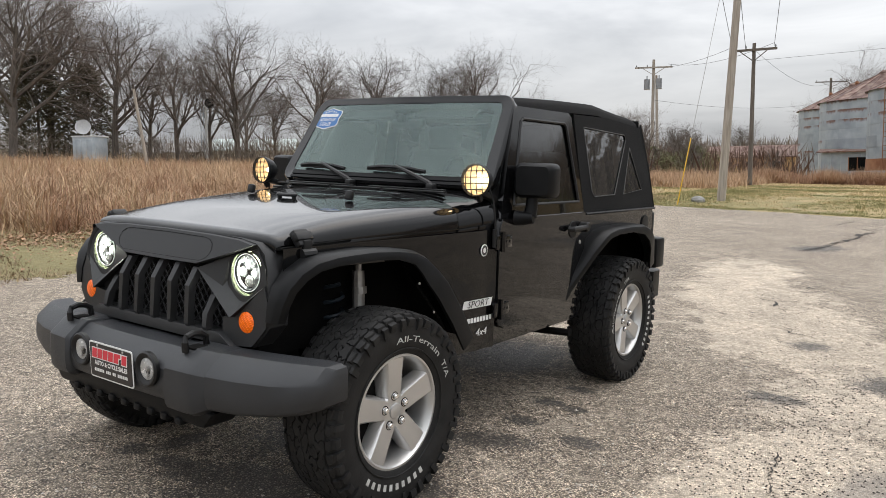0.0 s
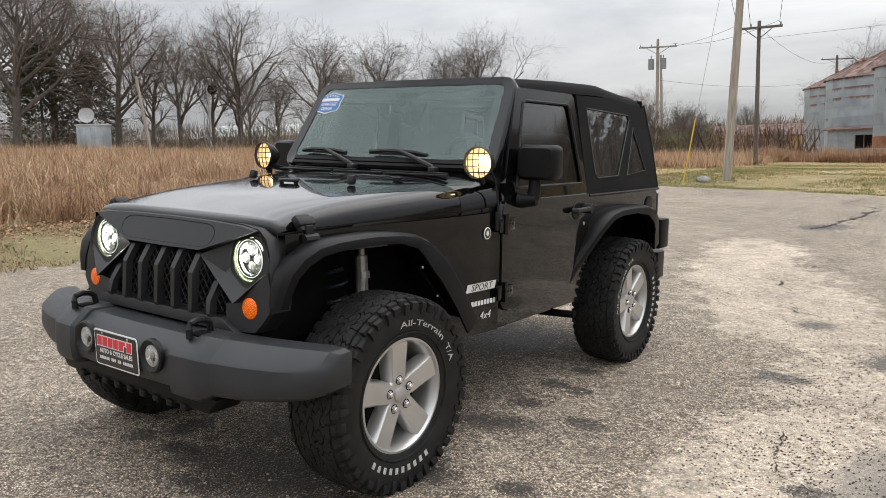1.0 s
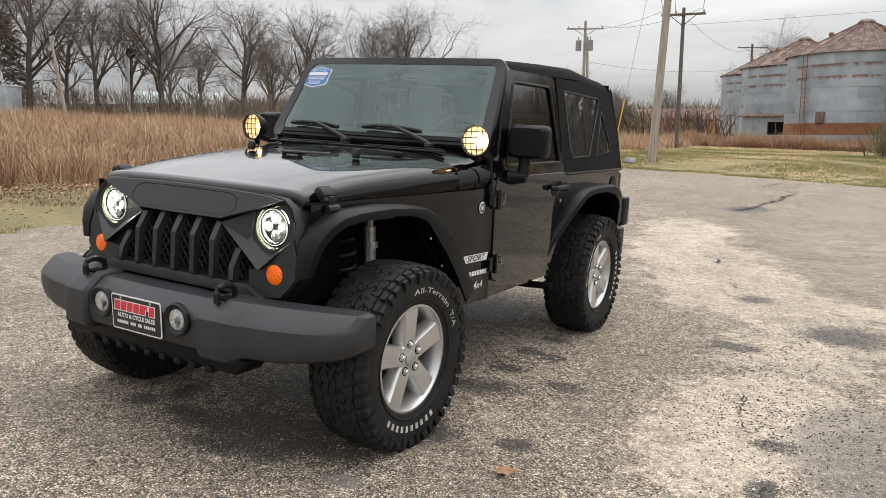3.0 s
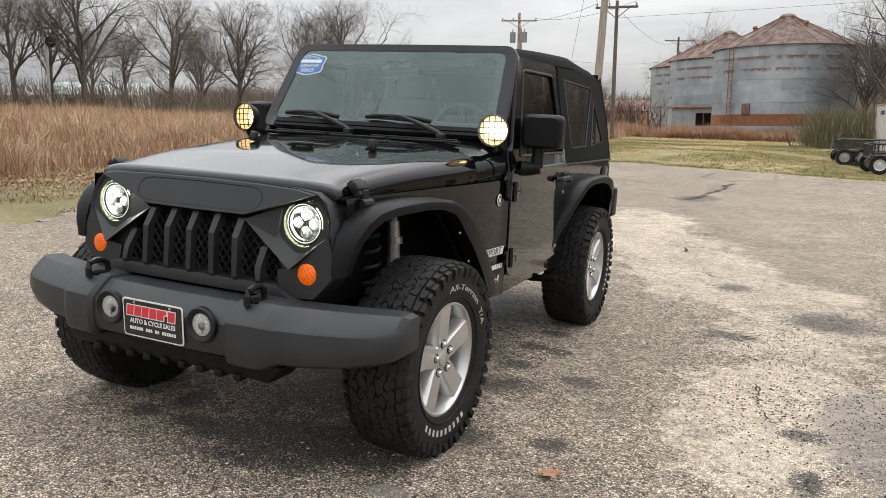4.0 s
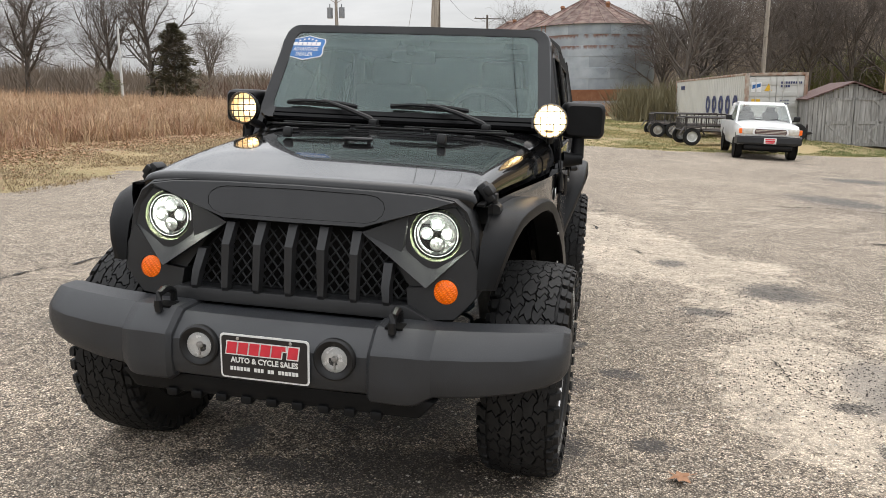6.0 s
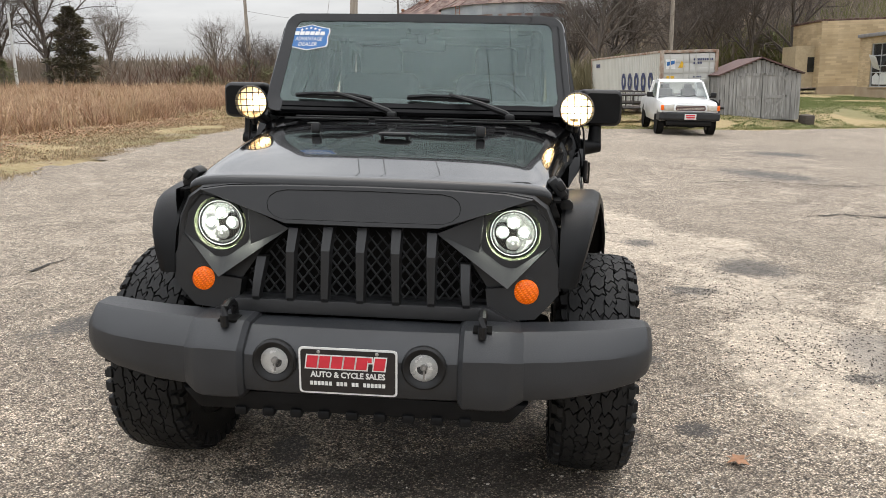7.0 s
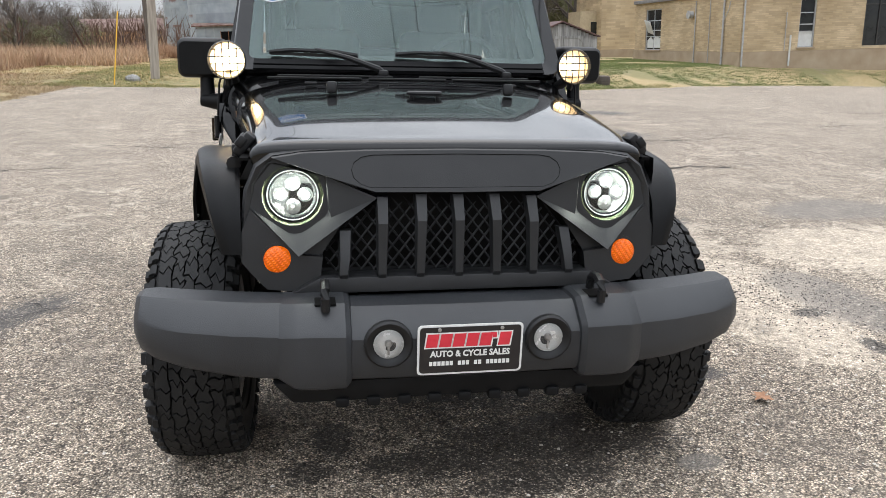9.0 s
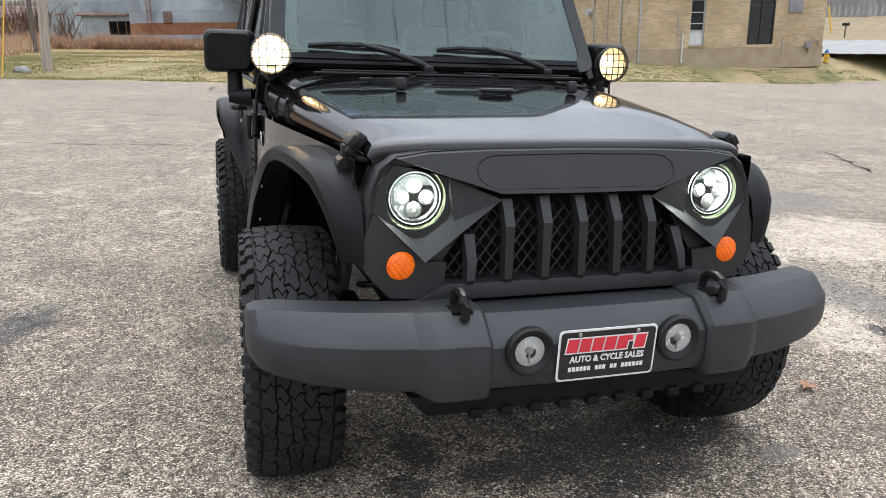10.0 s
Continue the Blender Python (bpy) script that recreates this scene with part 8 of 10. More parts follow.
part("air_dam", bm, TRIM, pick)
bm = bmesh.new()
box(bm, (0, -0.925, 0.575), (0.34, 0.012, 0.17), 0.004)
pl = part("front_plate", bm, WHITE, pick, "red and white front plate")
for z, w, h in ((0.562, 0.25, 0.05), (0.620, 0.27, 0.035), (0.515, 0.20, 0.018)):
    bm = bmesh.new()
    box(bm, (0, -0.934, z), (w, 0.006, h))
    part("red_bar", bm, RED, pl)
bm = bmesh.new()
box(bm, (0, 1.5, 0.36), (1.3, 4.4, 0.2))
part("underbody", bm, DARK, pick)


def small_wheel(parent, x, y, r, w, sgn, white=False):
    hub = new("wheel")
    hub.parent = parent
    hub.matrix_basis = pose(x, y, r, 0, 0, 0 if sgn > 0 else 180)
    bm = bmesh.new()
    lathe(bm, [(r * 0.6, -w / 2), (r * 0.9, -w / 2), (r, -w * 0.36), (r, w * 0.36), (r * 0.9, w / 2), (r * 0.6, w / 2)], 28)
    part("tyre", bm, RUBBER, hub)
    bm = bmesh.new()
    lathe(bm, [(r * 0.6, w * 0.42), (r * 0.55, w * 0.2), (r * 0.3, w * 0.24), (0.0, w * 0.3)], 20)
    lathe(bm, [(r * 0.6, -w * 0.42), (r * 0.4, -w * 0.4), (0.0, -w * 0.4)], 16)
    part("rim", bm, PALEBOARD if white else ALLOY, hub)


for y in (0.0, 3.05):
    for s in (1, -1):
        small_wheel(pick, s * 0.76, y, 0.345, 0.22, s)
        bm = bmesh.new()
        lathe(bm, [(0.40, -0.02), (0.40, 0.012), (0.0, 0.012)], 24, Matrix.Translation((s * 0.862, y, 0.40)) @ pose(0, 0, 0, 0, 0, 0 if s > 0 else 180))
        part("wheel_well", bm, DARK, pick)

# ---- two utility trailers ----
BLACKSTEEL = mat("black_trailer_steel", (0.016, 0.016, 0.017), (0.04, 0.03, 0.026), 5, 0.6, 0.1, 0.001, 60, contrast=0.3)
DECK = mat("dark_deck_board", (0.07, 0.055, 0.045), (0.12, 0.10, 0.085), 3, 0.9, 0.05, 0.004, 40, stretch=(0.5, 6, 6), rand=0.2)


def trailer(x, y, turn, L, W, axles, label):
    ob = thing("utility_trailer", label, "trailer", pose(x, y, ground_z(x, y), 0, 1.5, turn), "utility trailers")
    bm = bmesh.new()
    for s in (0.0, W):
        tube(bm, [(-L / 2, s, 0.55), (L / 2, s, 0.55)], 0.05, 4)
        tube(bm, [(-L / 2, s, 1.05), (L / 2, s, 1.05)], 0.035, 4)
    for x0 in (-L / 2, L / 2):
        tube(bm, [(x0, 0, 0.55), (x0, W, 0.55)], 0.05, 4)
    tube(bm, [(L / 2, 0.1, 0.52), (L / 2 + 1.3, W / 2, 0.52)], 0.05, 4)
    tube(bm, [(L / 2, W - 0.1, 0.52), (L / 2 + 1.3, W / 2, 0.52)], 0.05, 4)
    tube(bm, [(L / 2 + 1.1, W / 2, 0.05), (L / 2 + 1.1, W / 2, 0.85)], 0.035, 6)
    part("frame", bm, BLACKSTEEL, ob)
    n = int(L / 0.62)
    for k in range(n + 1):
        for s in (0.0, W):
            bm = bmesh.new()
            box(bm, (-L / 2 + L * k / n, s, 0.8), (0.04, 0.04, 0.5))
            part("rail_post", bm, BLACKSTEEL, ob)
    for k in range(9):
        bm = bmesh.new()
        box(bm, (0, W * (k + 0.5) / 9, 0.60), (L - 0.04, W / 9 - 0.015, 0.035))
        part("deck_plank", bm, DECK, ob)
    bm = bmesh.new()
    tube(bm, [(-L / 2 - 0.06, 0.03, 0.56), (-L / 2 - 0.06, 0.03, 1.02), (-L / 2 - 0.06, W - 0.03, 1.02), (-L / 2 - 0.06, W - 0.03, 0.56), (-L / 2 - 0.06, 0.03, 0.56)], 0.024, 4)
    gate = part("ramp_gate", bm, BLACKSTEEL, ob)
    for k in range(10):
        bm = bmesh.new()
        box(bm, (-L / 2 - 0.06, W * (k + 0.5) / 10, 0.79), (0.02, 0.02, 0.46))
        part("gate_bar", bm, BLACKSTEEL, gate)
    for k in range(int(L / 0.16)):
        for sd in (0.0, W):
            bm = bmesh.new()
            box(bm, (-L / 2 + 0.16 * (k + 0.5), sd, 0.80), (0.012, 0.012, 0.48))
            part("side_bar", bm, BLACKSTEEL, ob)
    for xa in axles:
        for s, sg in ((-0.16, -1), (W + 0.16, 1)):
            hub = new("wheel")
            hub.parent = ob
            hub.matrix_basis = pose(xa, s, 0.33, 0, 0, 90 * sg)
            bm = bmesh.new()
            lathe(bm, [(0.20, -0.1), (0.30, -0.1), (0.33, -0.07), (0.33, 0.07), (0.30, 0.1), (0.20, 0.1)], 24)
            part("tyre", bm, RUBBER, hub)
            bm = bmesh.new()
            lathe(bm, [(0.20, 0.09), (0.17, 0.02), (0.08, 0.03), (0.05, 0.07), (0.0, 0.07)], 16)
            part("rim", bm, PALEBOARD if len(axles) == 1 else STEEL, hub)
    for s in (-0.16, W + 0.16):
        bm = bmesh.new()
        a, b = min(axles) - 0.45, max(axles) + 0.45
        loft(bm, [[(xx, s - 0.13, zz), (xx, s + 0.13, zz), (xx, s + 0.13, zz - 0.03), (xx, s - 0.13, zz - 0.03)] for xx, zz in ((a, 0.45), (a + 0.15, 0.70), (b - 0.15, 0.70), (b, 0.45))])
        part("mudguard", bm, BLACKSTEEL, ob)
    return ob


trailer(5.95, 28.2, 6, 3.6, 1.7, (-1.62,), "black steel single-axle utility trailer with mesh ramp")
trailer(5.6, 33.0, 4, 4.6, 1.8, (-2.2, -1.55), "black steel tandem-axle utility trailer behind another")

# spare tyre leaning by the container, concrete block by the shed, hydrant
tp = thing("loose_tyre", "worn black tyre leaning between container and shed", "tyre", pose(8.35, 29.1, ground_z(8.35, 29.1) + 0.33, 0, 0, 95) @ pose(0, 0, 0, 0, 8, 0))
bm = bmesh.new()
lathe(bm, [(0.19, -0.09), (0.30, -0.11), (0.34, -0.08), (0.34, 0.08), (0.30, 0.11), (0.19, 0.09), (0.19, -0.09)], 26)
part("tyre", bm, RUBBER, tp)
bm = bmesh.new()
box(bm, (0, 0, 0.17), (0.42, 0.5, 0.40), 0.05)
thing("wooden_block", "dark weathered wooden block beside the shed", "block", pose(12.1, 29.2, ground_z(12.1, 29.2), 3, 0, 12), bm=bm, material=DECK)
hz = ground_z(37.8, 39.4)
hyd = thing("fire_hydrant", "yellow fire hydrant with a blue cap", "hydrant", pose(38.4, 39.4, hz + 0.02))
bm = bmesh.new()
lathe(bm, [(0.17, 0.0), (0.17, 0.06), (0.11, 0.08), (0.11, 0.50), (0.15, 0.53), (0.15, 0.58), (0.0, 0.58)], 16, pose(0, 0, 0, 0, -90, 0))
tube(bm, [(-0.2, 0, 0.40), (0.2, 0, 0.40)], 0.07, 10)
tube(bm, [(0, 0, 0.40), (0, -0.2, 0.40)], 0.08, 10)
part("barrel", bm, YELLOW, hyd)
bm = bmesh.new()
lathe(bm, [(0.14, 0.58), (0.12, 0.70), (0.06, 0.78), (0.03, 0.80), (0.03, 0.86), (0.0, 0.86)], 16, pose(0, 0, 0, 0, -90, 0))
part("cap", bm, BLUE, hyd)

# ---- poles and wires ----
def cable(bm, a, b, sag, r=0.012, n=14):
    a, b = Vector(a), Vector(b)
    tube(bm, [a.lerp(b, k / n) - Vector((0, 0, sag * 4 * (k / n) * (1 - k / n))) for k in range(n + 1)], r, 4, caps=False)


def pole(x, y, h, r, mtl, label, lean=(0, 0), arm=None, gear=False, steel=False):
    z = ground_z(x, y)
    ob = thing("utility_pole", label, "pole", pose(x, y, z - 0.1, lean[0], lean[1], 0))
    bm = bmesh.new()
    tube(bm, [(0, 0, 0), (0, 0, h * 0.3), (0, 0, h * 0.7), (0, 0, h)], r, 14, taper=[r, r * 0.93, r * 0.8, r * 0.7])
    part("pole", bm, mtl, ob)
    if arm:
        az, aw, at_ = arm
        q = pose(0, 0, az, 0, 0, at_)
        bm = bmesh.new()
        box(bm, q @ Vector((0, -0.16, 0)), (aw, 0.10, 0.13), 0.0, pose(0, 0, 0, 0, 0, at_))
        for s in (1, -1):
            tube(bm, [q @ Vector((s * aw * 0.3, -0.2, -0.05)), q @ Vector((0, -0.18, -0.65))], 0.025, 4)
        part("crossarm", bm, mtl, ob)
        for s in (-0.46, -0.17, 0.46):
            bm = bmesh.new()
            p = q @ Vector((aw * s, -0.16, 0.06))
            tube(bm, [p, p + Vector((0, 0, 0.10)), p + Vector((0, 0, 0.18))], 0.05, 8, taper=[0.03, 0.06, 0.03])
            part("insulator", bm, INSULATOR, ob)
    if gear:
        for s in (1, -1):
            bm = bmesh.new()
            tube(bm, [(s * 0.55, -0.1, h - 2.6), (s * 0.55, -0.1, h - 1.7)], 0.26, 12)
            tube(bm, [(s * 0.55, -0.1, h - 1.7), (s * 0.55, -0.1, h - 1.4)], 0.05, 6)
            part("transformer", bm, INSULATOR, ob, "grey pole transformer")
    return ob


pole(-5.95, 28.6, 12.5, 0.165, POLEWOOD, "leaning grey weathered wooden utility pole on the verge", (0, 3.3))
pole(-9.0, 45.0, 8.3, 0.135, DARKPOLE, "dark wooden utility pole with a crossarm", (0, 0.4), (7.9, 2.5, 8))
pole(-22.5, 65.0, 10.6, 0.17, POLEWOOD, "grey utility pole with crossarm and transformers", (0, 0.5), (9.9, 3.2, 20), True)
pole(-15.5, 110.0, 12.5, 0.2, DARKPOLE, "far utility pole with a crossarm behind the bins", (0, 0), (12.0, 4.0, 30))
pole(-25.6, 75.0, 10.5, 0.17, POLEWOOD, "bare grey pole among the shrubs", (0, -1.5))
pole(-40.5, 59.4, 6.6, 0.13, PALEBOARD, "short white pole at the field's edge", (0, 0.6))
pole(-46.6, 30.4, 6.0, 0.13, POLEWOOD, "leaning pale wooden pole by the field", (5, -5))
pole(11.9, 56.0, 10.5, 0.17, POLEWOOD, "pale utility pole before the wooded slope", (0, 0.8), None)
bm = bmesh.new()
for x in (-1.15, -0.42, 1.15):
    cable(bm, (-9.0 + x, 45.0, ground_z(-9, 45) + 8.0), (6.2 + x, -18.0, 11.5), 0.9)
for x in (-1.4, 1.4):
    cable(bm, (-22.5 + x, 65.0, ground_z(-22.5, 65) + 10.0), (-9.0 + x * 0.8, 45.0, ground_z(-9, 45) + 8.1), 0.5)
cable(bm, (-9.0, 45.0, ground_z(-9, 45) + 7.2), (60.0, 55.0, 11.5), 0.6, 0.008)
cable(bm, (-9.0, 45.0, ground_z(-9, 45) + 7.9), (-15.5, 110.0, 13.0), 1.2)
cable(bm, (-22.5, 65.0, ground_z(-22.5, 65) + 7.0), (-15.5, 110.0, 10.5), 0.8)
cable(bm, (11.9, 56.0, 9.0), (80.0, 66.0, 12.0), 1.0, 0.02)
thing("power_lines", "thin black overhead wires between the poles", "cable", kind="structure", bm=bm, material=CABLE)
gw = thing("guy_wire", "steel guy wire with a yellow plastic guard", "cable")
bm = bmesh.new()
cable(bm, (-7.0, 26.6, ground_z(-7.0, 26.6)), (-5.4, 28.5, 11.8), 0.0, 0.010)
part("wire", bm, STEEL, gw)
bm = bmesh.new()
cable(bm, (-7.0, 26.6, ground_z(-7.0, 26.6)), (-6.66, 27.0, ground_z(-7.0, 26.6) + 2.5), 0.0, 0.022)
part("yellow_guard", bm, YELLOW, gw)
bm = bmesh.new()
bmesh.ops.create_icosphere(bm, subdivisions=2, radius=0.24, matrix=Matrix.Diagonal((1.2, 0.9, 0.7, 1)))
for v in bm.verts:
    v.co *= 1 + 0.25 * noise.noise(v.co * 5)
thing("rock", "rough grey rock at the pole's foot", "rock", pose(-6.6, 27.9, ground_z(-6.6, 27.9) + 0.08), bm=bm, material=GREYWOOD, smooth=None)

# ---- at the far side of the field: cabinet, dish, signal ----
cab = thing("equipment_cabinet", "grey metal equipment cabinet at the far edge of the field", "cabinet", pose(-58.5, 33.0, ground_z(-58.5, 33.0) + 0.2, 0, 0, 25) @ Matrix.Diagonal((0.78, 0.78, 0.95, 1)))
bm = bmesh.new()
box(bm, (0, 0, 1.2), (2.6, 2.2, 2.4), 0.02)
part("cabinet_body", bm, GALV, cab)
bm = bmesh.new()
box(bm, (0, 0, 2.45), (2.8, 2.4, 0.1), 0.02)
part("roof", bm, PALEBOARD, cab)
for x in (-0.65, 0.0, 0.65):
    bm = bmesh.new()
    box(bm, (x, -1.11, 1.15), (0.6, 0.03, 2.0), 0.01)
    part("cabinet_door", bm, GALV, cab)
dish = thing("satellite_dish", "white satellite dish on the cabinet roof", "antenna", pose(-58.9, 32.7, ground_z(-58.5, 33.0) + 2.45, 0, 0, -40) @ Matrix.Diagonal((0.62, 0.62, 0.66, 1)))
bm = bmesh.new()
lathe(bm, [(1.0, 0.28), (0.75, 0.14), (0.4, 0.03), (0.0, 0.0), (0.4, 0.01), (0.75, 0.12), (1.0, 0.26)], 28, pose(0, 0, 1.25, 0, -20, 0))
part("reflector", bm, WINFRAME, dish)
bm = bmesh.new()
tube(bm, [(0, 0, 0.0), (0, 0, 1.25)], 0.06, 8)
part("mast", bm, STEEL, dish)
sg = thing("railway_signal", "pole-mounted black railway signal head on a white mast", "signal", pose(-60.6, 46.3, ground_z(-60.6, 46.3), 0, 0, 30))
bm = bmesh.new()
tube(bm, [(0, 0, 0), (0, 0, 6.6)], 0.13, 10)
part("mast", bm, PALEBOARD, sg)
bm = bmesh.new()
lathe(bm, [(0.0, 0.0), (0.46, 0.0), (0.49, 0.04), (0.0, 0.05)], 24, pose(0.5, -0.2, 6.3, 0, 0, -80))
tube(bm, [(0.55, -0.25, 6.3), (0.65, -0.75, 6.3)], 0.22, 12)
part("signal_head", bm, TRIM, sg)
bm = bmesh.new()
for q in (-0.55, -0.25):
    box(bm, (q, 0, 3.2), (0.05, 0.05, 5.4))
for k in range(16):
    box(bm, (-0.40, 0, 0.7 + 0.33 * k), (0.3, 0.03, 0.03))
part("ladder", bm, GALV, sg)

# ---- trees: bare winter crowns ----
def bare_tree(seed, height, spread, up=0.62, levels=4, limbs=9, trunk_r=None, low=0.30):
    """A tapered trunk with forking limbs and a haze of fine twigs. Returns trunk mesh and twig mesh."""
    rnd = random.Random(seed)
    tv, tf, wv, wf = [], [], [], []
    def stick(vs, fs, a, b, ra, rb, sides):
        d = (b - a)
        if d.length < 1e-4:
            return
        d.normalize()
        u = d.cross(Vector((0.3, 0.2, 1)) if abs(d.z) < 0.95 else Vector((1, 0, 0))).normalized()
        w = d.cross(u)
        i = len(vs)
        for p, r in ((a, ra), (b, rb)):
            for k in range(sides):
                t = 2 * math.pi * k / sides
                vs.append(p + (u * math.cos(t) + w * math.sin(t)) * r)
        for k in range(sides):
            fs.append((i + k, i + (k + 1) % sides, i + sides + (k + 1) % sides, i + sides + k))
    def reach(p, d):
        """How far a limb goes from p along d to the outline of the rounded crown."""
        q, e = (p - Vector((0, 0, 0.60 * height))) / (0.36 * height), d / (0.36 * height)
        b, a = q.dot(e), e.dot(e)
        disc = b * b - a * (q.dot(q) - 1.0)
        return max(0.16 * height, (-b + math.sqrt(disc)) / a if disc > 0 else 0.0)
    def grow(p, d, length, r, level):
        segs = (7, 6, 4, 3, 2, 2)[level]
        q, kids = p, []
        for k in range(segs):
            bend = Vector((rnd.uniform(-1, 1), rnd.uniform(-1, 1), rnd.uniform(-0.8, 0.8))) * (0.06, 0.17, 0.26, 0.32, 0.3, 0.3)[level]
            d = (d + bend + Vector((0, 0, (0.03, 0.055 * up, 0.03 * up, 0.02, 0.0, 0.0)[level]))).normalized()
            e = q + d * (length / segs)
            r0, r1 = r * (1 - 0.6 * k / segs), r * (1 - 0.6 * (k + 1) / segs)
            if level < 3:
                stick(tv, tf, q, e, r0, r1, 7 if level == 0 else 5)
            else:
                stick(wv, wf, q, e, r0, r1, 3)
            kids.append((q.lerp(e, 0.5), r0, d.copy()))
            q = e
            kids.append((q, r1, d.copy()))
        if level >= levels:
            return
        first = (low if level == 0 else 0.22)
        n = (limbs, 7, 6, 6, 3)[level]
        for j in range(n):
            t = first + (1 - first) * (j + rnd.uniform(0.2, 0.9)) / n
            base, rb, dk = kids[min(len(kids) - 1, int(len(kids) * t))]
            ang = rnd.uniform(0.75, 1.10) * spread * ((1.10 - 0.55 * t) if level == 0 else 0.9)
            perp = dk.cross(Vector((rnd.uniform(-1, 1), rnd.uniform(-1, 1), rnd.uniform(-1, 1)))).normalized()
            dd = (dk * math.cos(ang) + perp * math.sin(ang)).normalized()
            ratio = (rnd.uniform(0.8, 1.1) * reach(base, dd) / length, rnd.uniform(0.42, 0.68), rnd.uniform(0.45, 0.7), rnd.uniform(0.45, 0.75), 0.6)[level]
            grow(base, dd, length * ratio, max((0.05, 0.026, 0.012, 0.0065, 0.0065)[level], rb * rnd.uniform(*((0.5, 0.75) if level == 0 else (0.42, 0.62)))), level + 1)
    grow(Vector((0, 0, -0.3)), Vector((rnd.uniform(-0.05, 0.05), rnd.uniform(-0.05, 0.05), 1)), height * 0.74, trunk_r or height * 0.025, 0)
    k = height / max(v.z for v in wv)
    out = []
    for nm, vs, fs, m in (("trunk", tv, tf, BARK), ("crown", wv, wf, TWIG)):
        me = bpy.data.meshes.new(nm)
        me.from_pydata([tuple(v * k) for v in vs], [], fs)
        me.materials.append(m)
        out.append(me)
    return out


TREES = [bare_tree(11, 14, 0.95, 0.8, 4, 15, low=0.22), bare_tree(23, 15, 0.85, 0.9, 4, 14, low=0.26), bare_tree(37, 13, 1.05, 0.7, 4, 15, low=0.24), bare_tree(41, 14, 0.85, 1.0, 4, 14, low=0.28), bare_tree(59, 12, 1.10, 0.7, 4, 15, low=0.24)]
SHRUBS = [bare_tree(71, 5.5, 0.9, 0.9, 3, 18, 0.05, 0.05), bare_tree(83, 5.0, 1.0, 0.9, 3, 20, 0.05, 0.05)]


def place_tree(x, y, k, s, turn, kinds=None, label="tall bare deciduous tree at the field's edge", name="bare_tree", group="bare trees", sink=0.0):
    t = (kinds or TREES)[k]
    ob = thing(name, label, "tree" if name != "bare_shrub" else "shrub", pose(x, y, ground_z(x, y) - sink, 0, 0, turn) @ Matrix.Diagonal((s, s, s, 1)), group)
    part("trunk", t[0], None, ob)
    part("crown", t[1], None, ob)
    return ob


# tree line beyond the field, from the left round to the poles
rt = random.Random(8)
LINE = [(-71.5, 85, 2, 1.15), (-90, 42, 4, 1.2), (-78, 66, 3, 1.1), (-72, 78, 1, 1.1), (-66, 92, 2, 1.1), (-105, 5, 3, 1.3), (-97, -4, 1, 1.3), (-90, -14, 0, 1.3), (-93, 12, 0, 1.5), (-36, 112, 0, 0.8), (-29, 120, 3, 0.8)]
for x, y, k, s in LINE:
    place_tree(x, y, k, s * 0.80, rt.uniform(0, 360))
# the nearer row: bearing and distance from the lot's corner, top above the lot
for deg, d, top, k in ((157.0, 84, 21.5, 1), (154.6, 76, 20.0, 0), (152.4, 86, 20.5, 3), (150.4, 92, 17.0, 1), (148.5, 78, 17.0, 2), (146.3, 92, 14.5, 4), (144.4, 82, 15.2, 3), (142.3, 90, 14.5, 1), (140.4, 80, 16.4, 0), (137.8, 94, 12.5, 4), (135.0, 82, 14.6, 2), (132.8, 96, 12.0, 3), (130.5, 80, 13.4, 0), (125.5, 86, 13.6, 3), (122.9, 84, 14.4, 2), (119.0, 100, 11.0, 4), (112.0, 112, 10.0, 1)):
    x, y = 2.83 + d * math.cos(radians(deg)), -2.41 + d * math.sin(radians(deg))
    h = (14, 15, 13, 14, 12)[k]
    place_tree(x, y, k, 1.17 * (top - ground_z(x, y)) / h, rt.uniform(0, 360))
# trees across the road, seen in the door's glass
for x, y, k, s in ((34, 2, 0, 0.9), (38, 9, 2, 0.9), (41, -6, 1, 0.9), (44, 17, 4, 1.0), (40, -16, 3, 1.0), (30, -28, 2, 0.9)):
    place_tree(x, y, k, s, rt.uniform(0, 360), label="tall bare deciduous tree across the road")
# the large trees beside the near bin and between the bins
for x, y, k, top in ((6.6, 55.4, 0, 12.0), (8.2, 58.5, 3, 11.0), (5.2, 58.0, 1, 8.5), (10.2, 60.5, 2, 12.0), (13.6, 64.0, 0, 12.5), (17.0, 65.5, 1, 12.5), (20.5, 66.5, 3, 12.5), (24.5, 68.0, 2, 13.0), (-8.6, 91.5, 4, 14.5), (-13.5, 97.0, 2, 11.0)):
    h = (14, 15, 13, 14, 12)[k]
    place_tree(x, y, k, (top - ground_z(x, y)) / h, rt.uniform(0, 360), label="tall bare deciduous tree beside the grain bins")
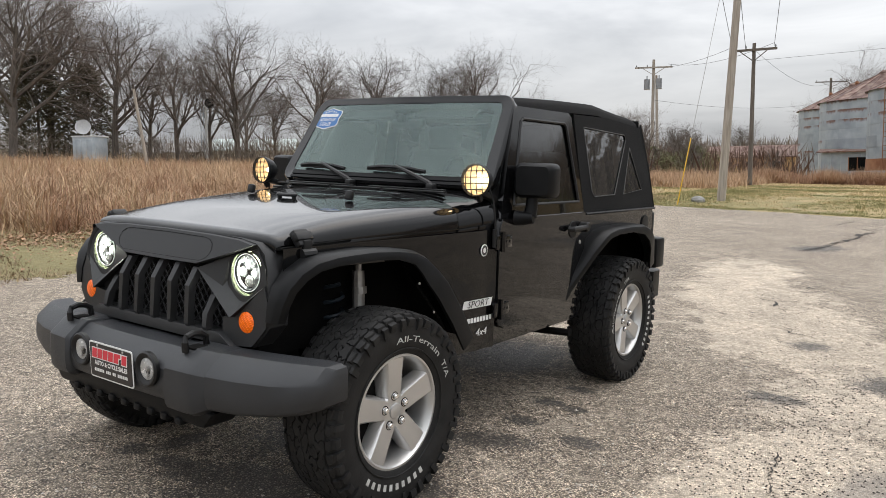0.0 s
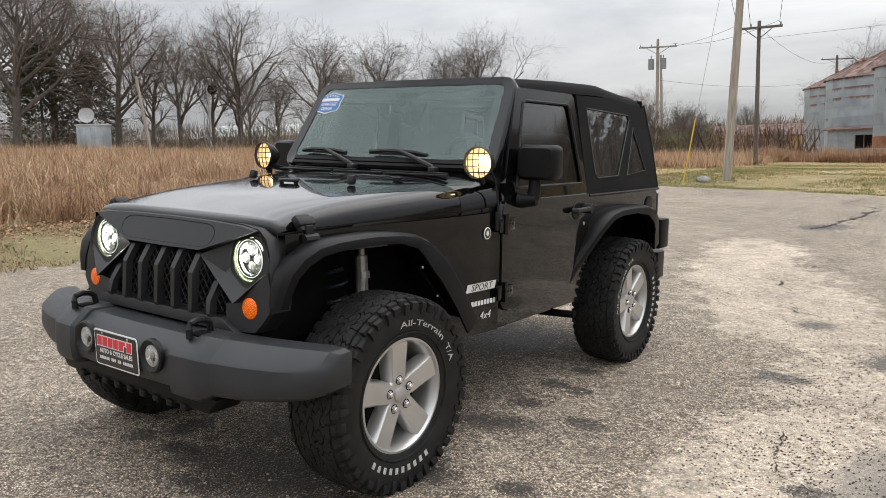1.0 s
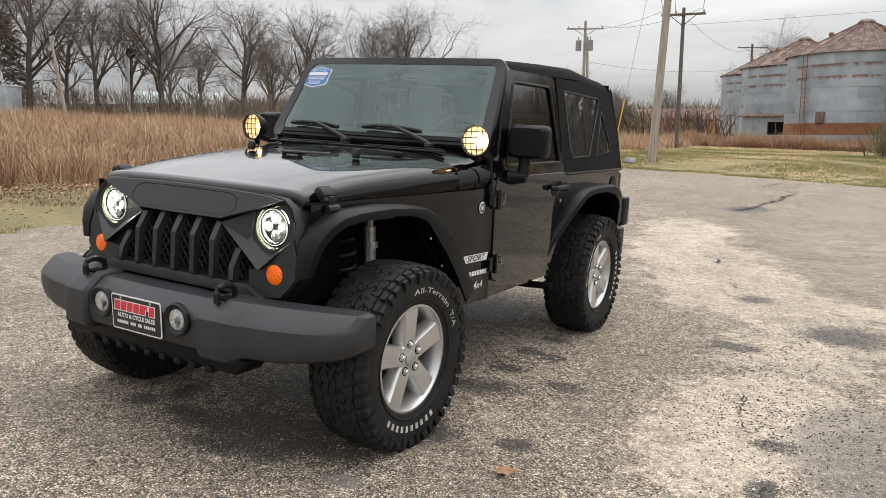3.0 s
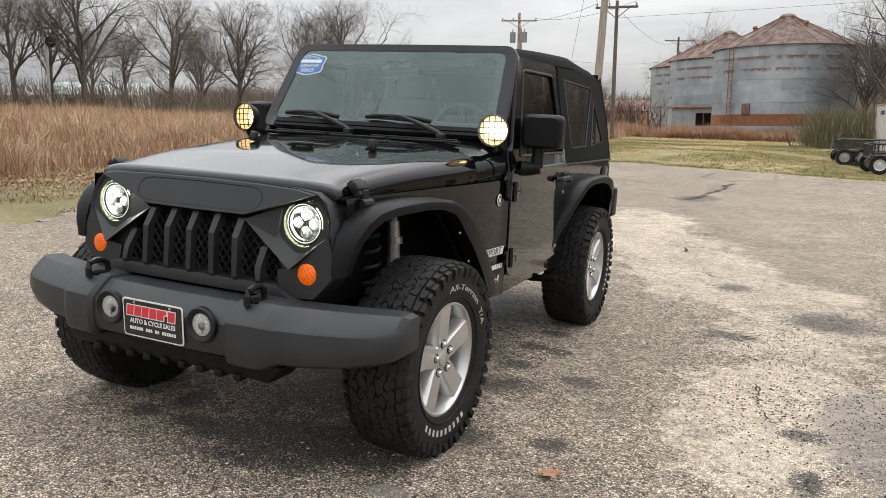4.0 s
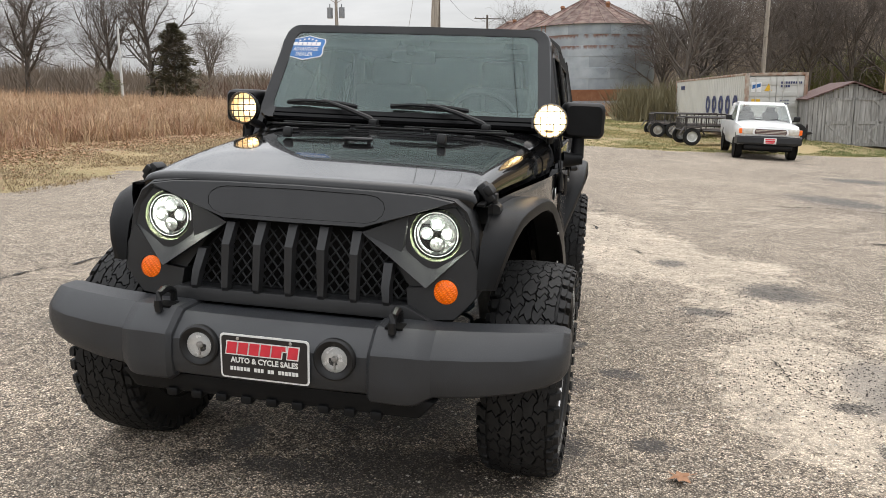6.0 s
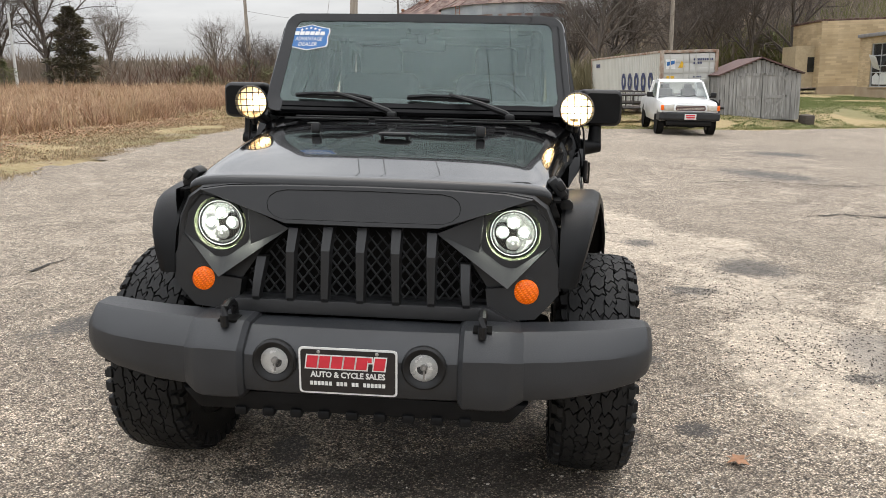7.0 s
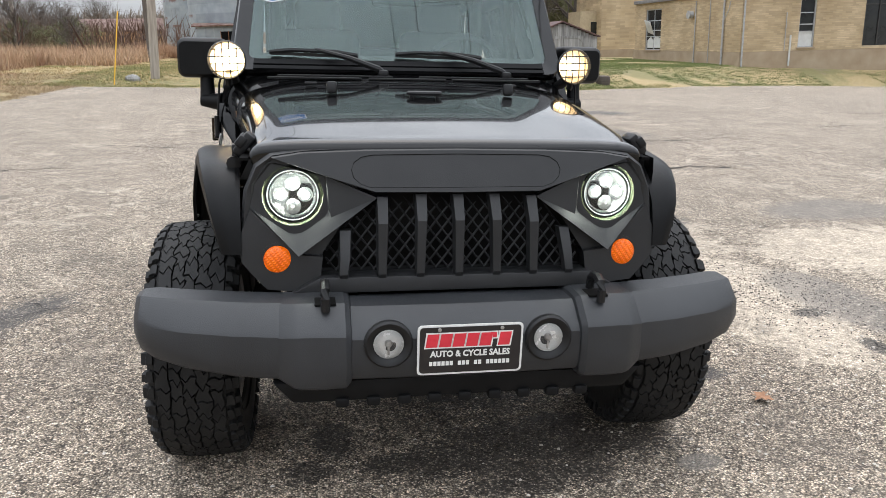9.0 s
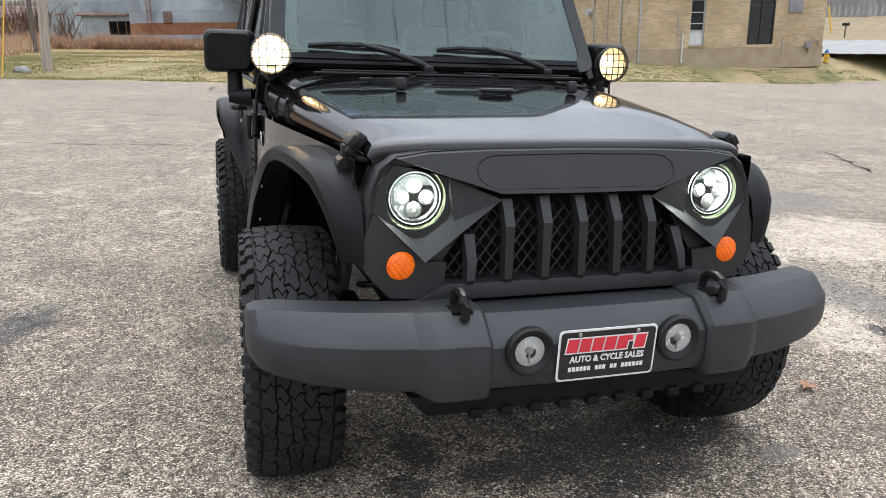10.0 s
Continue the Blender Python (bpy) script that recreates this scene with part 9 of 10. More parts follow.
# trees behind the bins and over the slope behind the container
for x, y, k, s in ((16, 70, 3, 0.78), (21, 76, 1, 0.85), (26, 84, 0, 0.9), (31, 86, 3, 0.95), (37, 90, 0, 0.95), (44, 92, 1, 0.95), (52, 94, 4, 0.95), (60, 92, 0, 0.95), (22, 92, 3, 0.95), (33, 99, 1, 1.0), (47, 102, 2, 1.0), (63, 104, 3, 1.0), (8, 90, 1, 0.75), (2, 104, 0, 0.8)):
    place_tree(x, y, k, s, rt.uniform(0, 360), label="tall bare deciduous tree on the wooded slope", sink=0.0)
for x, y, k, s in ((-20, 58, 0, 0.95), (-18, 62, 1, 0.95), (-16, 56, 1, 0.7), (-12.5, 66, 1, 0.6), (-22, 70, 0, 0.95), (7.2, 55, 0, 0.7), (8.4, 51, 1, 0.65), (9.5, 55, 0, 0.7), (-31, 72, 1, 0.7), (-60, 40, 0, 0.6), (-56, 55, 1, 0.6), (-46, 66, 1, 0.5)):
    place_tree(x, y, k, s, rt.uniform(0, 360), SHRUBS, "bare many-stemmed shrub among dry weeds", "bare_shrub", "bare shrubs")


# evergreens
def needles(seed, h, r, n, mtl, lift=0.05):
    rnd = random.Random(seed)
    vs, fs = [], []
    for k in range(n):
        t = rnd.random() ** 0.8
        z = h * (lift + (1 - lift) * t)
        rr = r * (1 - t) ** 0.5 * rnd.uniform(0.3, 1.05) * (1 + 0.35 * math.sin(5 * t * h + seed))
        a = rnd.uniform(0, 2 * math.pi)
        c = Vector((rr * math.cos(a), rr * math.sin(a), z + rnd.uniform(-0.2, 0.2)))
        d = Vector((math.cos(a), math.sin(a), rnd.uniform(-0.2, 0.7))).normalized()
        w = d.cross(Vector((rnd.uniform(-1, 1), rnd.uniform(-1, 1), 1))).normalized()
        L, W = rnd.uniform(0.18, 0.5) * h / 8, rnd.uniform(0.05, 0.12) * h / 8
        i = len(vs)
        vs += [c - w * W, c + w * W, c + d * L]
        fs.append((i, i + 1, i + 2))
    me = bpy.data.meshes.new("crown")
    me.from_pydata([tuple(v) for v in vs], [], fs)
    me.materials.append(mtl)
    return me


CEDAR = mat("dark_cedar_foliage", (0.075, 0.070, 0.042), (0.135, 0.122, 0.076), 2, 0.9, 0.05)
GREENBUSH = mat("green_bush_foliage", (0.085, 0.095, 0.036), (0.15, 0.155, 0.066), 2, 0.9, 0.05)
for x, y, h, r, n, m, nm, lb in ((-40.2, 67.9, 7.6, 2.3, 9000, CEDAR, "cedar_tree", "dark green cedar at the end of the tree line"), (-73.0, 36.2, 10.5, 3.8, 6500, CEDAR, "cedar_tree", "dark evergreen tree behind the bare trees"), (-71.2, 40.2, 9.8, 3.4, 5500, CEDAR, "cedar_tree", "dark evergreen tree behind the bare trees"), (-38.5, 54.8, 2.6, 1.3, 3000, GREENBUSH, "green_bush", "small green bush in the dry field"), (-20.5, 60, 2.6, 2.8, 6000, GREENBUSH, "green_bush", "low green bush beneath bare shrubs"), (-16.5, 58, 2.6, 3.0, 6000, GREENBUSH, "green_bush", "low green bush beneath bare shrubs"), (-24, 58, 2.2, 2.4, 5000, GREENBUSH, "green_bush", "low green bush beneath bare shrubs"), (7.6, 50.5, 2.6, 1.6, 5000, GREENBUSH, "green_bush", "scrubby green bush beside the bin"), (8.8, 47.5, 2.4, 1.6, 5000, GREENBUSH, "green_bush", "scrubby green bush beside the bin"), (24.0, 74.0, 5.5, 2.8, 8000, GREENBUSH, "green_bush", "dark green evergreen on the wooded slope"), (29.0, 77.0, 6.0, 3.0, 8000, GREENBUSH, "green_bush", "dark green evergreen on the wooded slope")):
    ob = thing(nm, lb, "tree" if "tree" in nm else "bush", pose(x, y, ground_z(x, y)), nm + "s")
    part("crown", needles(int(x * 7 + y), h, r, n, m), None, ob)
    bm = bmesh.new()
    tube(bm, [(0, 0, -0.2), (0, 0, h * 0.8)], 0.15, 7, taper=[0.02 * h, 0.005 * h])
    part("trunk", bm, BARK, ob)


# ---- wooded slope and far woods ----
def twig_haze(name, spots, label, mtl, seed, n_each, h, w, thick=1.0):
    """Far woods: countless thin upright stems and twigs, one mesh."""
    rnd = np.random.default_rng(seed)
    vs, fs = [], []
    for x, y, z in spots:
        for k in range(n_each):
            px, py = x + rnd.normal(0, w), y + rnd.normal(0, w)
            b = z + rnd.uniform(0, h * 0.55)
            L = rnd.uniform(0.15, 0.5) * h
            a, t = rnd.uniform(0, 6.28), rnd.uniform(0.0, 1.25)
            d = np.array([math.cos(a) * t, math.sin(a) * t, 1.0])
            d /= np.linalg.norm(d)
            r = rnd.uniform(0.012, 0.045) * (1 if k % 9 else 3) * thick
            i = len(vs)
            p = np.array([px, py, b if k % 9 else z])
            e = p + d * L * (1 if k % 9 else 1.6)
            vs += [(p[0] - r, p[1], p[2]), (p[0] + r, p[1], p[2]), (e[0], e[1], e[2])]
            fs.append((i, i + 1, i + 2))
    me = bpy.data.meshes.new(name)
    me.from_pydata(vs, [], fs)
    me.materials.append(mtl)
    return tagged(new(name, me), label, "woods", kind="stuff")


HILLSOIL = mat("leaf_litter", (0.17, 0.125, 0.085), (0.27, 0.21, 0.15), 0.4, 0.95, 0.03, 0.1, 3, contrast=0.4)


def hill_z(x, y):
    """The wooded slope behind the brick buildings."""
    k = smooth01((y - 66 + 0.12 * (x - 30)) / 50) * smooth01((x - 2) / 30)
    return ground_z(x, y) - 0.4 + 17 * k + 0.8 * wob(x, y, 0.06) * k


sheet("hillside", axis_steps(4, 320, 4, 100, 4.0, 1.2), axis_steps(60, 420, 60, 130, 4.0, 1.2), hill_z, HILLSOIL, keep=lambda x, y: hill_z(x, y) > ground_z(x, y) + 0.05, label="leaf-covered wooded slope behind the buildings", category="hill")
rh = random.Random(5)
spots = []
for k in range(420):
    x, y = rh.uniform(8, 120), rh.uniform(70, 125)
    if hill_z(x, y) > ground_z(x, y) + 0.3:
        spots.append((x, y, hill_z(x, y)))
HAZE = mat("grey_brown_thicket", (0.17, 0.14, 0.115), (0.24, 0.20, 0.165), 0.3, 0.95, 0.03, spec=0.1)
twig_haze("thicket", spots, "grey-brown bare woods covering the slope", HAZE, 2, 85, 9.0, 2.4)
twig_haze("thicket", [(x, y, ground_z(x, y)) for x, y in [(rh.uniform(-116, -84), rh.uniform(-25, 66)) for _ in range(120)] + [(rh.uniform(-90, -58), rh.uniform(72, 112)) for _ in range(70)] + [(rh.uniform(-50, -10), rh.uniform(125, 160)) for _ in range(40)]], "grey-brown bare undergrowth below the tree line", HAZE, 3, 130, 5.5, 2.6)
twig_haze("thicket", [(x, y, ground_z(x, y)) for x, y in [(-96 + 0.62 * a + rh.uniform(-5, 5), -8 + 0.95 * a + rh.uniform(-5, 5)) for a in (rh.uniform(0, 100) for _ in range(90))]], "grey-brown brush along the field's far edge", HAZE, 9, 110, 4.2, 1.8)
twig_haze("thicket", [(rh.uniform(6.2, 10.5), rh.uniform(46, 60), ground_z(8, 52)) for _ in range(26)], "tangle of bare brush beside the bin", mat("olive_brush", (0.13, 0.115, 0.07), (0.18, 0.16, 0.10), 0.5, 0.95, 0.03, spec=0.1), 4, 150, 3.4, 0.9)
twig_haze("thicket", [(rh.uniform(-30, -11), rh.uniform(55, 72), ground_z(-20, 62)) for _ in range(34)], "tangle of reddish bare brush behind the verge", mat("reddish_brush", (0.10, 0.055, 0.04), (0.13, 0.085, 0.06), 0.4, 0.95, 0.03), 6, 80, 3.6, 1.2)
twig_haze("thicket", [(rh.uniform(2.6, 5.2), rh.uniform(43.0, 45.5), ground_z(4, 44)) for _ in range(12)], "tangle of olive brown brush at the container's end", bpy.data.materials["olive_brush"], 12, 380, 2.7, 0.55, 0.5)
twig_haze("thicket", [(x, y, hill_z(x, y)) for x, y in [(rh.gauss(cx, 2.2), rh.gauss(cy, 2.0)) for cx, cy in ((21, 75), (27, 76), (34, 80), (45, 84)) for _ in range(9)]], "olive green evergreen scrub on the wooded slope", mat("olive_green_scrub", (0.12, 0.125, 0.05), (0.19, 0.185, 0.08), 0.5, 0.95, 0.03, spec=0.1), 14, 170, 6.5, 1.3)
twig_haze("thicket", [(-a * 1.0 + 0, 330 - abs(a - 60) * 0.4, 3) for a in range(-80, 330, 4)], "hazy far woods on the horizon", HAZE, 7, 200, 15, 6, 7.0)


# ---- dry grass ----
def grass(name, spots, label, mtl, h, seed, blades=9, lean=0.45, width=0.010, uneven=0.0, curl=0.7, simple=False):
    """Tufts of arching blades as one mesh."""
    rnd = np.random.default_rng(seed)
    n = len(spots) * blades
    base = np.repeat(np.array(spots), blades, axis=0)
    base[:, :2] += rnd.normal(0, 0.09, (n, 2))
    a = rnd.uniform(0, 2 * np.pi, n)
    L = h * rnd.uniform(0.45, 1.1, n)
    if uneven:
        k = np.array([1 + uneven * (wob(x, y, 0.55, 4.0) * 1.3 + wob(x, y, 1.7, 8.0) * 0.9) for x, y, z in spots])
        L *= np.clip(np.repeat(k, blades), 0.35, 1.4)
    t = np.abs(rnd.normal(0, lean, n))
    d = np.stack([np.cos(a) * t, np.sin(a) * t, np.ones(n)], 1)
    d /= np.linalg.norm(d, axis=1)[:, None]
    side = np.stack([-np.sin(a), np.cos(a), np.zeros(n)], 1) * (width * rnd.uniform(0.6, 1.5, n))[:, None]
    mid = base + d * (L * 0.6)[:, None]
    d2 = d + np.stack([np.cos(a), np.sin(a), -0.3 * np.ones(n)], 1) * rnd.uniform(0.0, curl, n)[:, None]
    d2 /= np.linalg.norm(d2, axis=1)[:, None]
    tip = mid + d2 * (L * 0.45)[:, None]
    if simple:
        v = np.stack([base - side, base + side, tip], 1).reshape(-1, 3)
        faces = np.arange(n * 3).reshape(-1, 3).tolist()
    else:
        v = np.stack([base - side, base + side, mid + side * 0.8, mid - side * 0.8, tip], 1).reshape(-1, 3)
        i = np.arange(n) * 5
        faces = [(k, k + 1, k + 2, k + 3) for k in i.tolist()] + [(k + 3, k + 2, k + 4) for k in i.tolist()]
    me = bpy.data.meshes.new(name)
    me.from_pydata(v.tolist(), [], faces)
    me.materials.append(mtl)
    return tagged(new(name, me), label, "grass", kind="stuff")


def blade_material(name, c1, c2, scale):
    m = mat(name, c1, c2, scale, 0.9, 0.05, contrast=0.5)
    n, l = m.node_tree.nodes, m.node_tree.links
    b = n["Principled BSDF"]
    src = b.inputs["Base Color"].links[0].from_socket
    g, hv, mr = n.new("ShaderNodeNewGeometry"), n.new("ShaderNodeHueSaturation"), n.new("ShaderNodeMapRange")
    mr.inputs["To Min"].default_value, mr.inputs["To Max"].default_value = 0.6, 1.35
    l.new(g.outputs["Random Per Island"], mr.inputs["Value"])
    l.new(mr.outputs["Result"], hv.inputs["Value"])
    l.new(src, hv.inputs["Color"])
    l.new(hv.outputs["Color"], b.inputs["Base Color"])
    return m


SEDGE = blade_material("dry_broomsedge", (0.31, 0.185, 0.108), (0.50, 0.355, 0.225), 0.5)
RUDDY = blade_material("ruddy_dry_weeds", (0.25, 0.13, 0.078), (0.39, 0.235, 0.15), 0.6)
TAWNY = blade_material("tawny_dry_grass", (0.37, 0.25, 0.14), (0.50, 0.38, 0.24), 0.6)
STRAW = blade_material("pale_dry_grass", (0.40, 0.295, 0.14), (0.52, 0.41, 0.225), 0.4)
GREEN = blade_material("winter_green_grass", (0.17, 0.168, 0.06), (0.26, 0.25, 0.105), 0.5)
rg = np.random.default_rng(12)


def field_edge(y):
    """Where the tall grass begins, beyond the mown strip."""
    return left_edge(y) - 3.2 - 0.02 * max(0.0, y) + 0.5 * wob(y, 3.0, 0.4)


def scatter(n, x0, x1, y0, y1, ok):
    out = []
    while len(out) < n:
        for x, y in zip(rg.uniform(x0, x1, 4000), rg.uniform(y0, y1, 4000)):
            if ok(x, y):
                out.append((x, y, ground_z(x, y)))
                if len(out) >= n:
                    break
    return out


def in_field(x, y):
    return x < field_edge(y) - 0.6 * rg.random() and rg.random() < 0.3 + 0.7 * min(1, (field_edge(y) - x) / 2)


near = scatter(11000, -26, -9, -6, 40, lambda x, y: in_field(x, y) and wob(x, y, 0.5, 11) > -0.25)
grass("tall_grass", near, "tall tawny dry broomsedge grass filling the field", SEDGE, 0.86, 1, 15, 0.9, 0.0052, 0.8, 2.4)
near = scatter(9000, -26, -9, -6, 40, lambda x, y: in_field(x, y) and wob(x, y, 0.5, 11) < 0.15)
grass("dry_weeds", near, "ruddy brown dry weeds among the tall grass", RUDDY, 0.76, 21, 15, 1.1, 0.0052, 0.8, 2.6)
near = scatter(3600, -26, -9, -6, 40, lambda x, y: in_field(x, y) and wob(x, y, 0.9, 15) > 0.12)
grass("tall_grass", near, "pale tawny plumes standing in the field", TAWNY, 0.95, 22, 10, 0.5, 0.0055, 0.6, 1.9)
far = scatter(14000, -72, -20, -20, 78, lambda x, y: x < field_edge(y) - 3 and x < -26 + 0.35 * max(0, y - 40) and wob(x, y, 0.25, 11) > -0.25)
grass("tall_grass", far, "tall tawny dry broomsedge grass filling the field", SEDGE, 1.02, 2, 14, 0.9, 0.014, 0.7, 1.8, True)
far = scatter(9000, -72, -20, -20, 78, lambda x, y: x < field_edge(y) - 3 and x < -26 + 0.35 * max(0, y - 40) and wob(x, y, 0.25, 11) < 0.12)
grass("dry_weeds", far, "ruddy brown dry weeds among the tall grass", RUDDY, 0.92, 23, 14, 1.0, 0.014, 0.7, 2.0, True)
far = scatter(3500, -72, -20, -20, 78, lambda x, y: x < field_edge(y) - 3 and x < -26 + 0.35 * max(0, y - 40) and wob(x, y, 0.22, 15) > 0.16)
grass("tall_grass", far, "pale tawny plumes standing in the field", TAWNY, 1.10, 24, 11, 0.45, 0.016, 0.5, 1.2, True)
mid = scatter(6000, -30, -9, 38, 62, lambda x, y: wob(x, y, 0.3, 3) > -0.35)
grass("tall_grass", mid, "tall tawny dry grass round the pole and shrubs", SEDGE, 0.85, 3, 12, 0.7, 0.014, 0.7, 1.3, True)
binweeds = scatter(5200, -12, 7.5, 50, 59, lambda x, y: y > 52.5 + 1.5 * wob(x, y, 0.3))
grass("dry_weeds", binweeds, "ruddy dry weeds standing before the grain bins", RUDDY, 0.75, 4, 12, 0.8, 0.014, 1.0, 1.6, True)
binweeds = scatter(2600, -12, 7.5, 50, 59, lambda x, y: y > 52.5 + 1.5 * wob(x, y, 0.3) and wob(x, y, 0.6, 3) > -0.1)
grass("dry_weeds", binweeds, "pale dry weeds standing before the grain bins", SEDGE, 0.90, 25, 12, 0.7, 0.013, 1.1, 1.6, True)
verge = scatter(9000, -13, 6, 25, 52, lambda x, y: y > lot_edge(x) + 0.3 and wob(x, y, 0.25, 5) > -0.25)
grass("short_grass", verge, "short straw-coloured winter grass on the verge", STRAW, 0.06, 5, 9, 0.9, 0.012, 0.5, 0.7, True)
verge = scatter(5000, -13, 16, 23, 52, lambda x, y: y > lot_edge(x) + 0.1 and (y < lot_edge(x) + 1.0 + 1.2 * wob(x, y, 0.4, 2) or wob(x, y, 0.22, 8) > 0.35))
grass("short_grass", verge, "short green winter grass along the lot's edge", GREEN, 0.06, 31, 9, 0.9, 0.012, 0.4, 0.7, True)
STUBBLE = blade_material("trampled_olive_grass", (0.22, 0.158, 0.09), (0.34, 0.255, 0.15), 0.9)
strip = scatter(11000, -11.5, -5.4, -8, 30, lambda x, y: field_edge(y) - 0.5 < x < left_edge(y) + 0.1 and wob(x, y, 0.5, 5) > -0.3)
grass("short_grass", strip, "short trampled straw grass between lot and field", STUBBLE, 0.065, 6, 10, 1.6, 0.006, 0.0, 0.7, True)


def leaf_litter(n, label, seed):
    """Flat curled fallen leaves along the field's edge, one mesh."""
    rnd = np.random.default_rng(seed)
    vs, fs = [], []
    for x, y, z in scatter(n, -12.5, -5.6, -8, 30, lambda x, y: field_edge(y) - 1.2 < x < left_edge(y) and rg.random() < math.exp(-((x - field_edge(y) - 0.3) / (0.8 if rg.random() < 0.8 else 2.2)) ** 2)):
        a, r = rnd.uniform(0, 6.28), rnd.uniform(0.016, 0.038)
        u = np.array([math.cos(a), math.sin(a), rnd.uniform(-0.5, 0.5)]) * r
        w = np.array([-math.sin(a), math.cos(a), rnd.uniform(-0.5, 0.5)]) * r * 0.7
        c = np.array([x, y, z + 0.03 + rnd.uniform(0, 0.03)])
        i = len(vs)
        vs += [tuple(c - u), tuple(c + w + (0, 0, 0.008)), tuple(c + u), tuple(c - w + (0, 0, 0.008))]
        fs += [(i, i + 1, i + 2), (i, i + 2, i + 3)]
    me = bpy.data.meshes.new("leaf_litter")
    me.from_pydata(vs, [], fs)
    me.materials.append(LITTER)
    tagged(new("leaf_litter", me), label, "leaves", kind="stuff")


LITTER = blade_material("brown_fallen_leaves", (0.26, 0.14, 0.075), (0.40, 0.26, 0.165), 3.0)
leaf_litter(16000, "brown fallen leaves drifted along the field's edge", 31)
greens = scatter(10000, -9, 6, 25.5, 46, lambda x, y: y > lot_edge(x) + 0.1 and wob(x * 0.5, y, 0.35, 9) + 0.5 * rg.random() > 0.28)
grass("green_grass", greens, "patches of short green winter grass on the verge", GREEN, 0.06, 7, 9, 0.9, 0.012, 0.5, 0.7, True)
greens = scatter(15000, 8, 40, 26, 54, lambda x, y: y > lot_edge(x) + 0.2 and wob(x, y, 0.22, 2) > (-0.5 if y > 34 and x < 24 else -0.1) and not (9 < x < 12.3 and 29 < y < 33) and not (x > 23.6 and y > 38.5))
grass("green_grass", greens, "patches of short green winter grass round shed and building", blade_material("fresh_green_grass", (0.10, 0.135, 0.04), (0.18, 0.20, 0.07), 0.5), 0.07, 8, 9, 0.9, 0.014, 0.5, 0.7, True)


# ---- beyond the brick building: driveway, bank, board fence ----
def bank_z(x, y):
    """Ground rising away from the lot beyond the building's end."""
    d = math.hypot(x + 1.0, y + 2.6)
    pts = ((0, -0.6), (56, -0.50), (58.5, -0.30), (75, 0.32), (77, 0.48), (85, 2.30), (95, 2.9), (130, 4.5), (400, 6.0))
    for (a, p), (b, q) in zip(pts, pts[1:]):
        if d <= b:
            return p + (q - p) * (d - a) / (b - a) + 0.05 * wob(x, y, 0.4)
    return 6.0


def bank_at(deg, d):
    return -1.0 + d * math.cos(radians(deg)), -2.6 + d * math.sin(radians(deg))


def in_bank(x, y, lo, hi):
    d, a = math.hypot(x + 1.0, y + 2.6), math.degrees(math.atan2(y + 2.6, x + 1.0))
    return lo < d < hi and 5 < a < 51.5


BANK = mat("brown_winter_bank", (0.20, 0.15, 0.085), (0.30, 0.235, 0.145), 1.2, 0.95, 0.03, 0.04, 9, contrast=0.45)
DRIVE = mat("pale_concrete_drive", (0.24, 0.24, 0.235), (0.31, 0.305, 0.295), 1.0, 0.9, 0.04, 0.004, 60)
sheet("bank", axis_steps(30, 160, 34, 92, 1.0), axis_steps(0, 110, 2, 72, 1.0), bank_z, BANK, keep=lambda x, y: in_bank(x, y, 72, 160), label="brown grass bank rising to a board fence", category="bank")
sheet("driveway", axis_steps(30, 100, 34, 92, 0.8), axis_steps(0, 80, 2, 72, 0.8), lambda x, y: bank_z(x, y) + 0.01, DRIVE, keep=lambda x, y: in_bank(x, y, 58.6, 75.5), label="pale concrete driveway beside the bank", category="driveway")
fence = thing("board_fence", "grey weathered board fence on top of the bank", "fence")
for k in range(90):
    a = 20 + 0.34 * k
    x, y = bank_at(a, 86)
    bm = bmesh.new()
    box(bm, (0, 0, 0.95), (0.48, 0.04, 1.9 + 0.08 * math.sin(k * 5.1)))
    part("plank", bm, GREYWOOD, fence, at=pose(x, y, bank_z(x, y) - 0.05, 0, 0, a + 90))
for k in range(11):
    a = 21 + 3.0 * k
    x, y = bank_at(a, 85.9)
    bm = bmesh.new()
    box(bm, (0, 0, 1.0), (0.14, 0.14, 2.1), 0.01)
    part("post", bm, GREYWOOD, fence, at=pose(x, y, bank_z(x, y) - 0.1, 0, 0, a + 90))
for k, (da, top) in enumerate(((0.0, 0.55), (0.42, 0.35))):
    x, y = bank_at(47.1 - da, 79)
    g = thing("guy_guard", "yellow plastic guard on a guy wire in the bank", "guard", pose(x, y, bank_z(x, y) - 0.1), "guy guards")
    bm = bmesh.new()
    tube(bm, [(0, 0, 0), (-top, 0.3, 2.4)], 0.06, 8)
    part("sleeve", bm, YELLOW, g)
x, y = bank_at(45.9, 77)
mb = thing("mailbox", "dark mailbox on a post beside the driveway", "mailbox", pose(x, y, bank_z(x, y) - 0.1, 0, 0, 20))
bm = bmesh.new()
box(bm, (0, 0, 0.6), (0.10, 0.10, 1.2), 0.01)
part("post", bm, DARKPOLE, mb)
bm = bmesh.new()
loft(bm, [[(-0.11, yy, 1.15), (0.11, yy, 1.15), (0.11, yy, 1.30), (0.08, yy, 1.37), (0.0, yy, 1.40), (-0.08, yy, 1.37), (-0.11, yy, 1.30)] for yy in (-0.28, 0.28)])
part("box", bm, TRIM, mb)


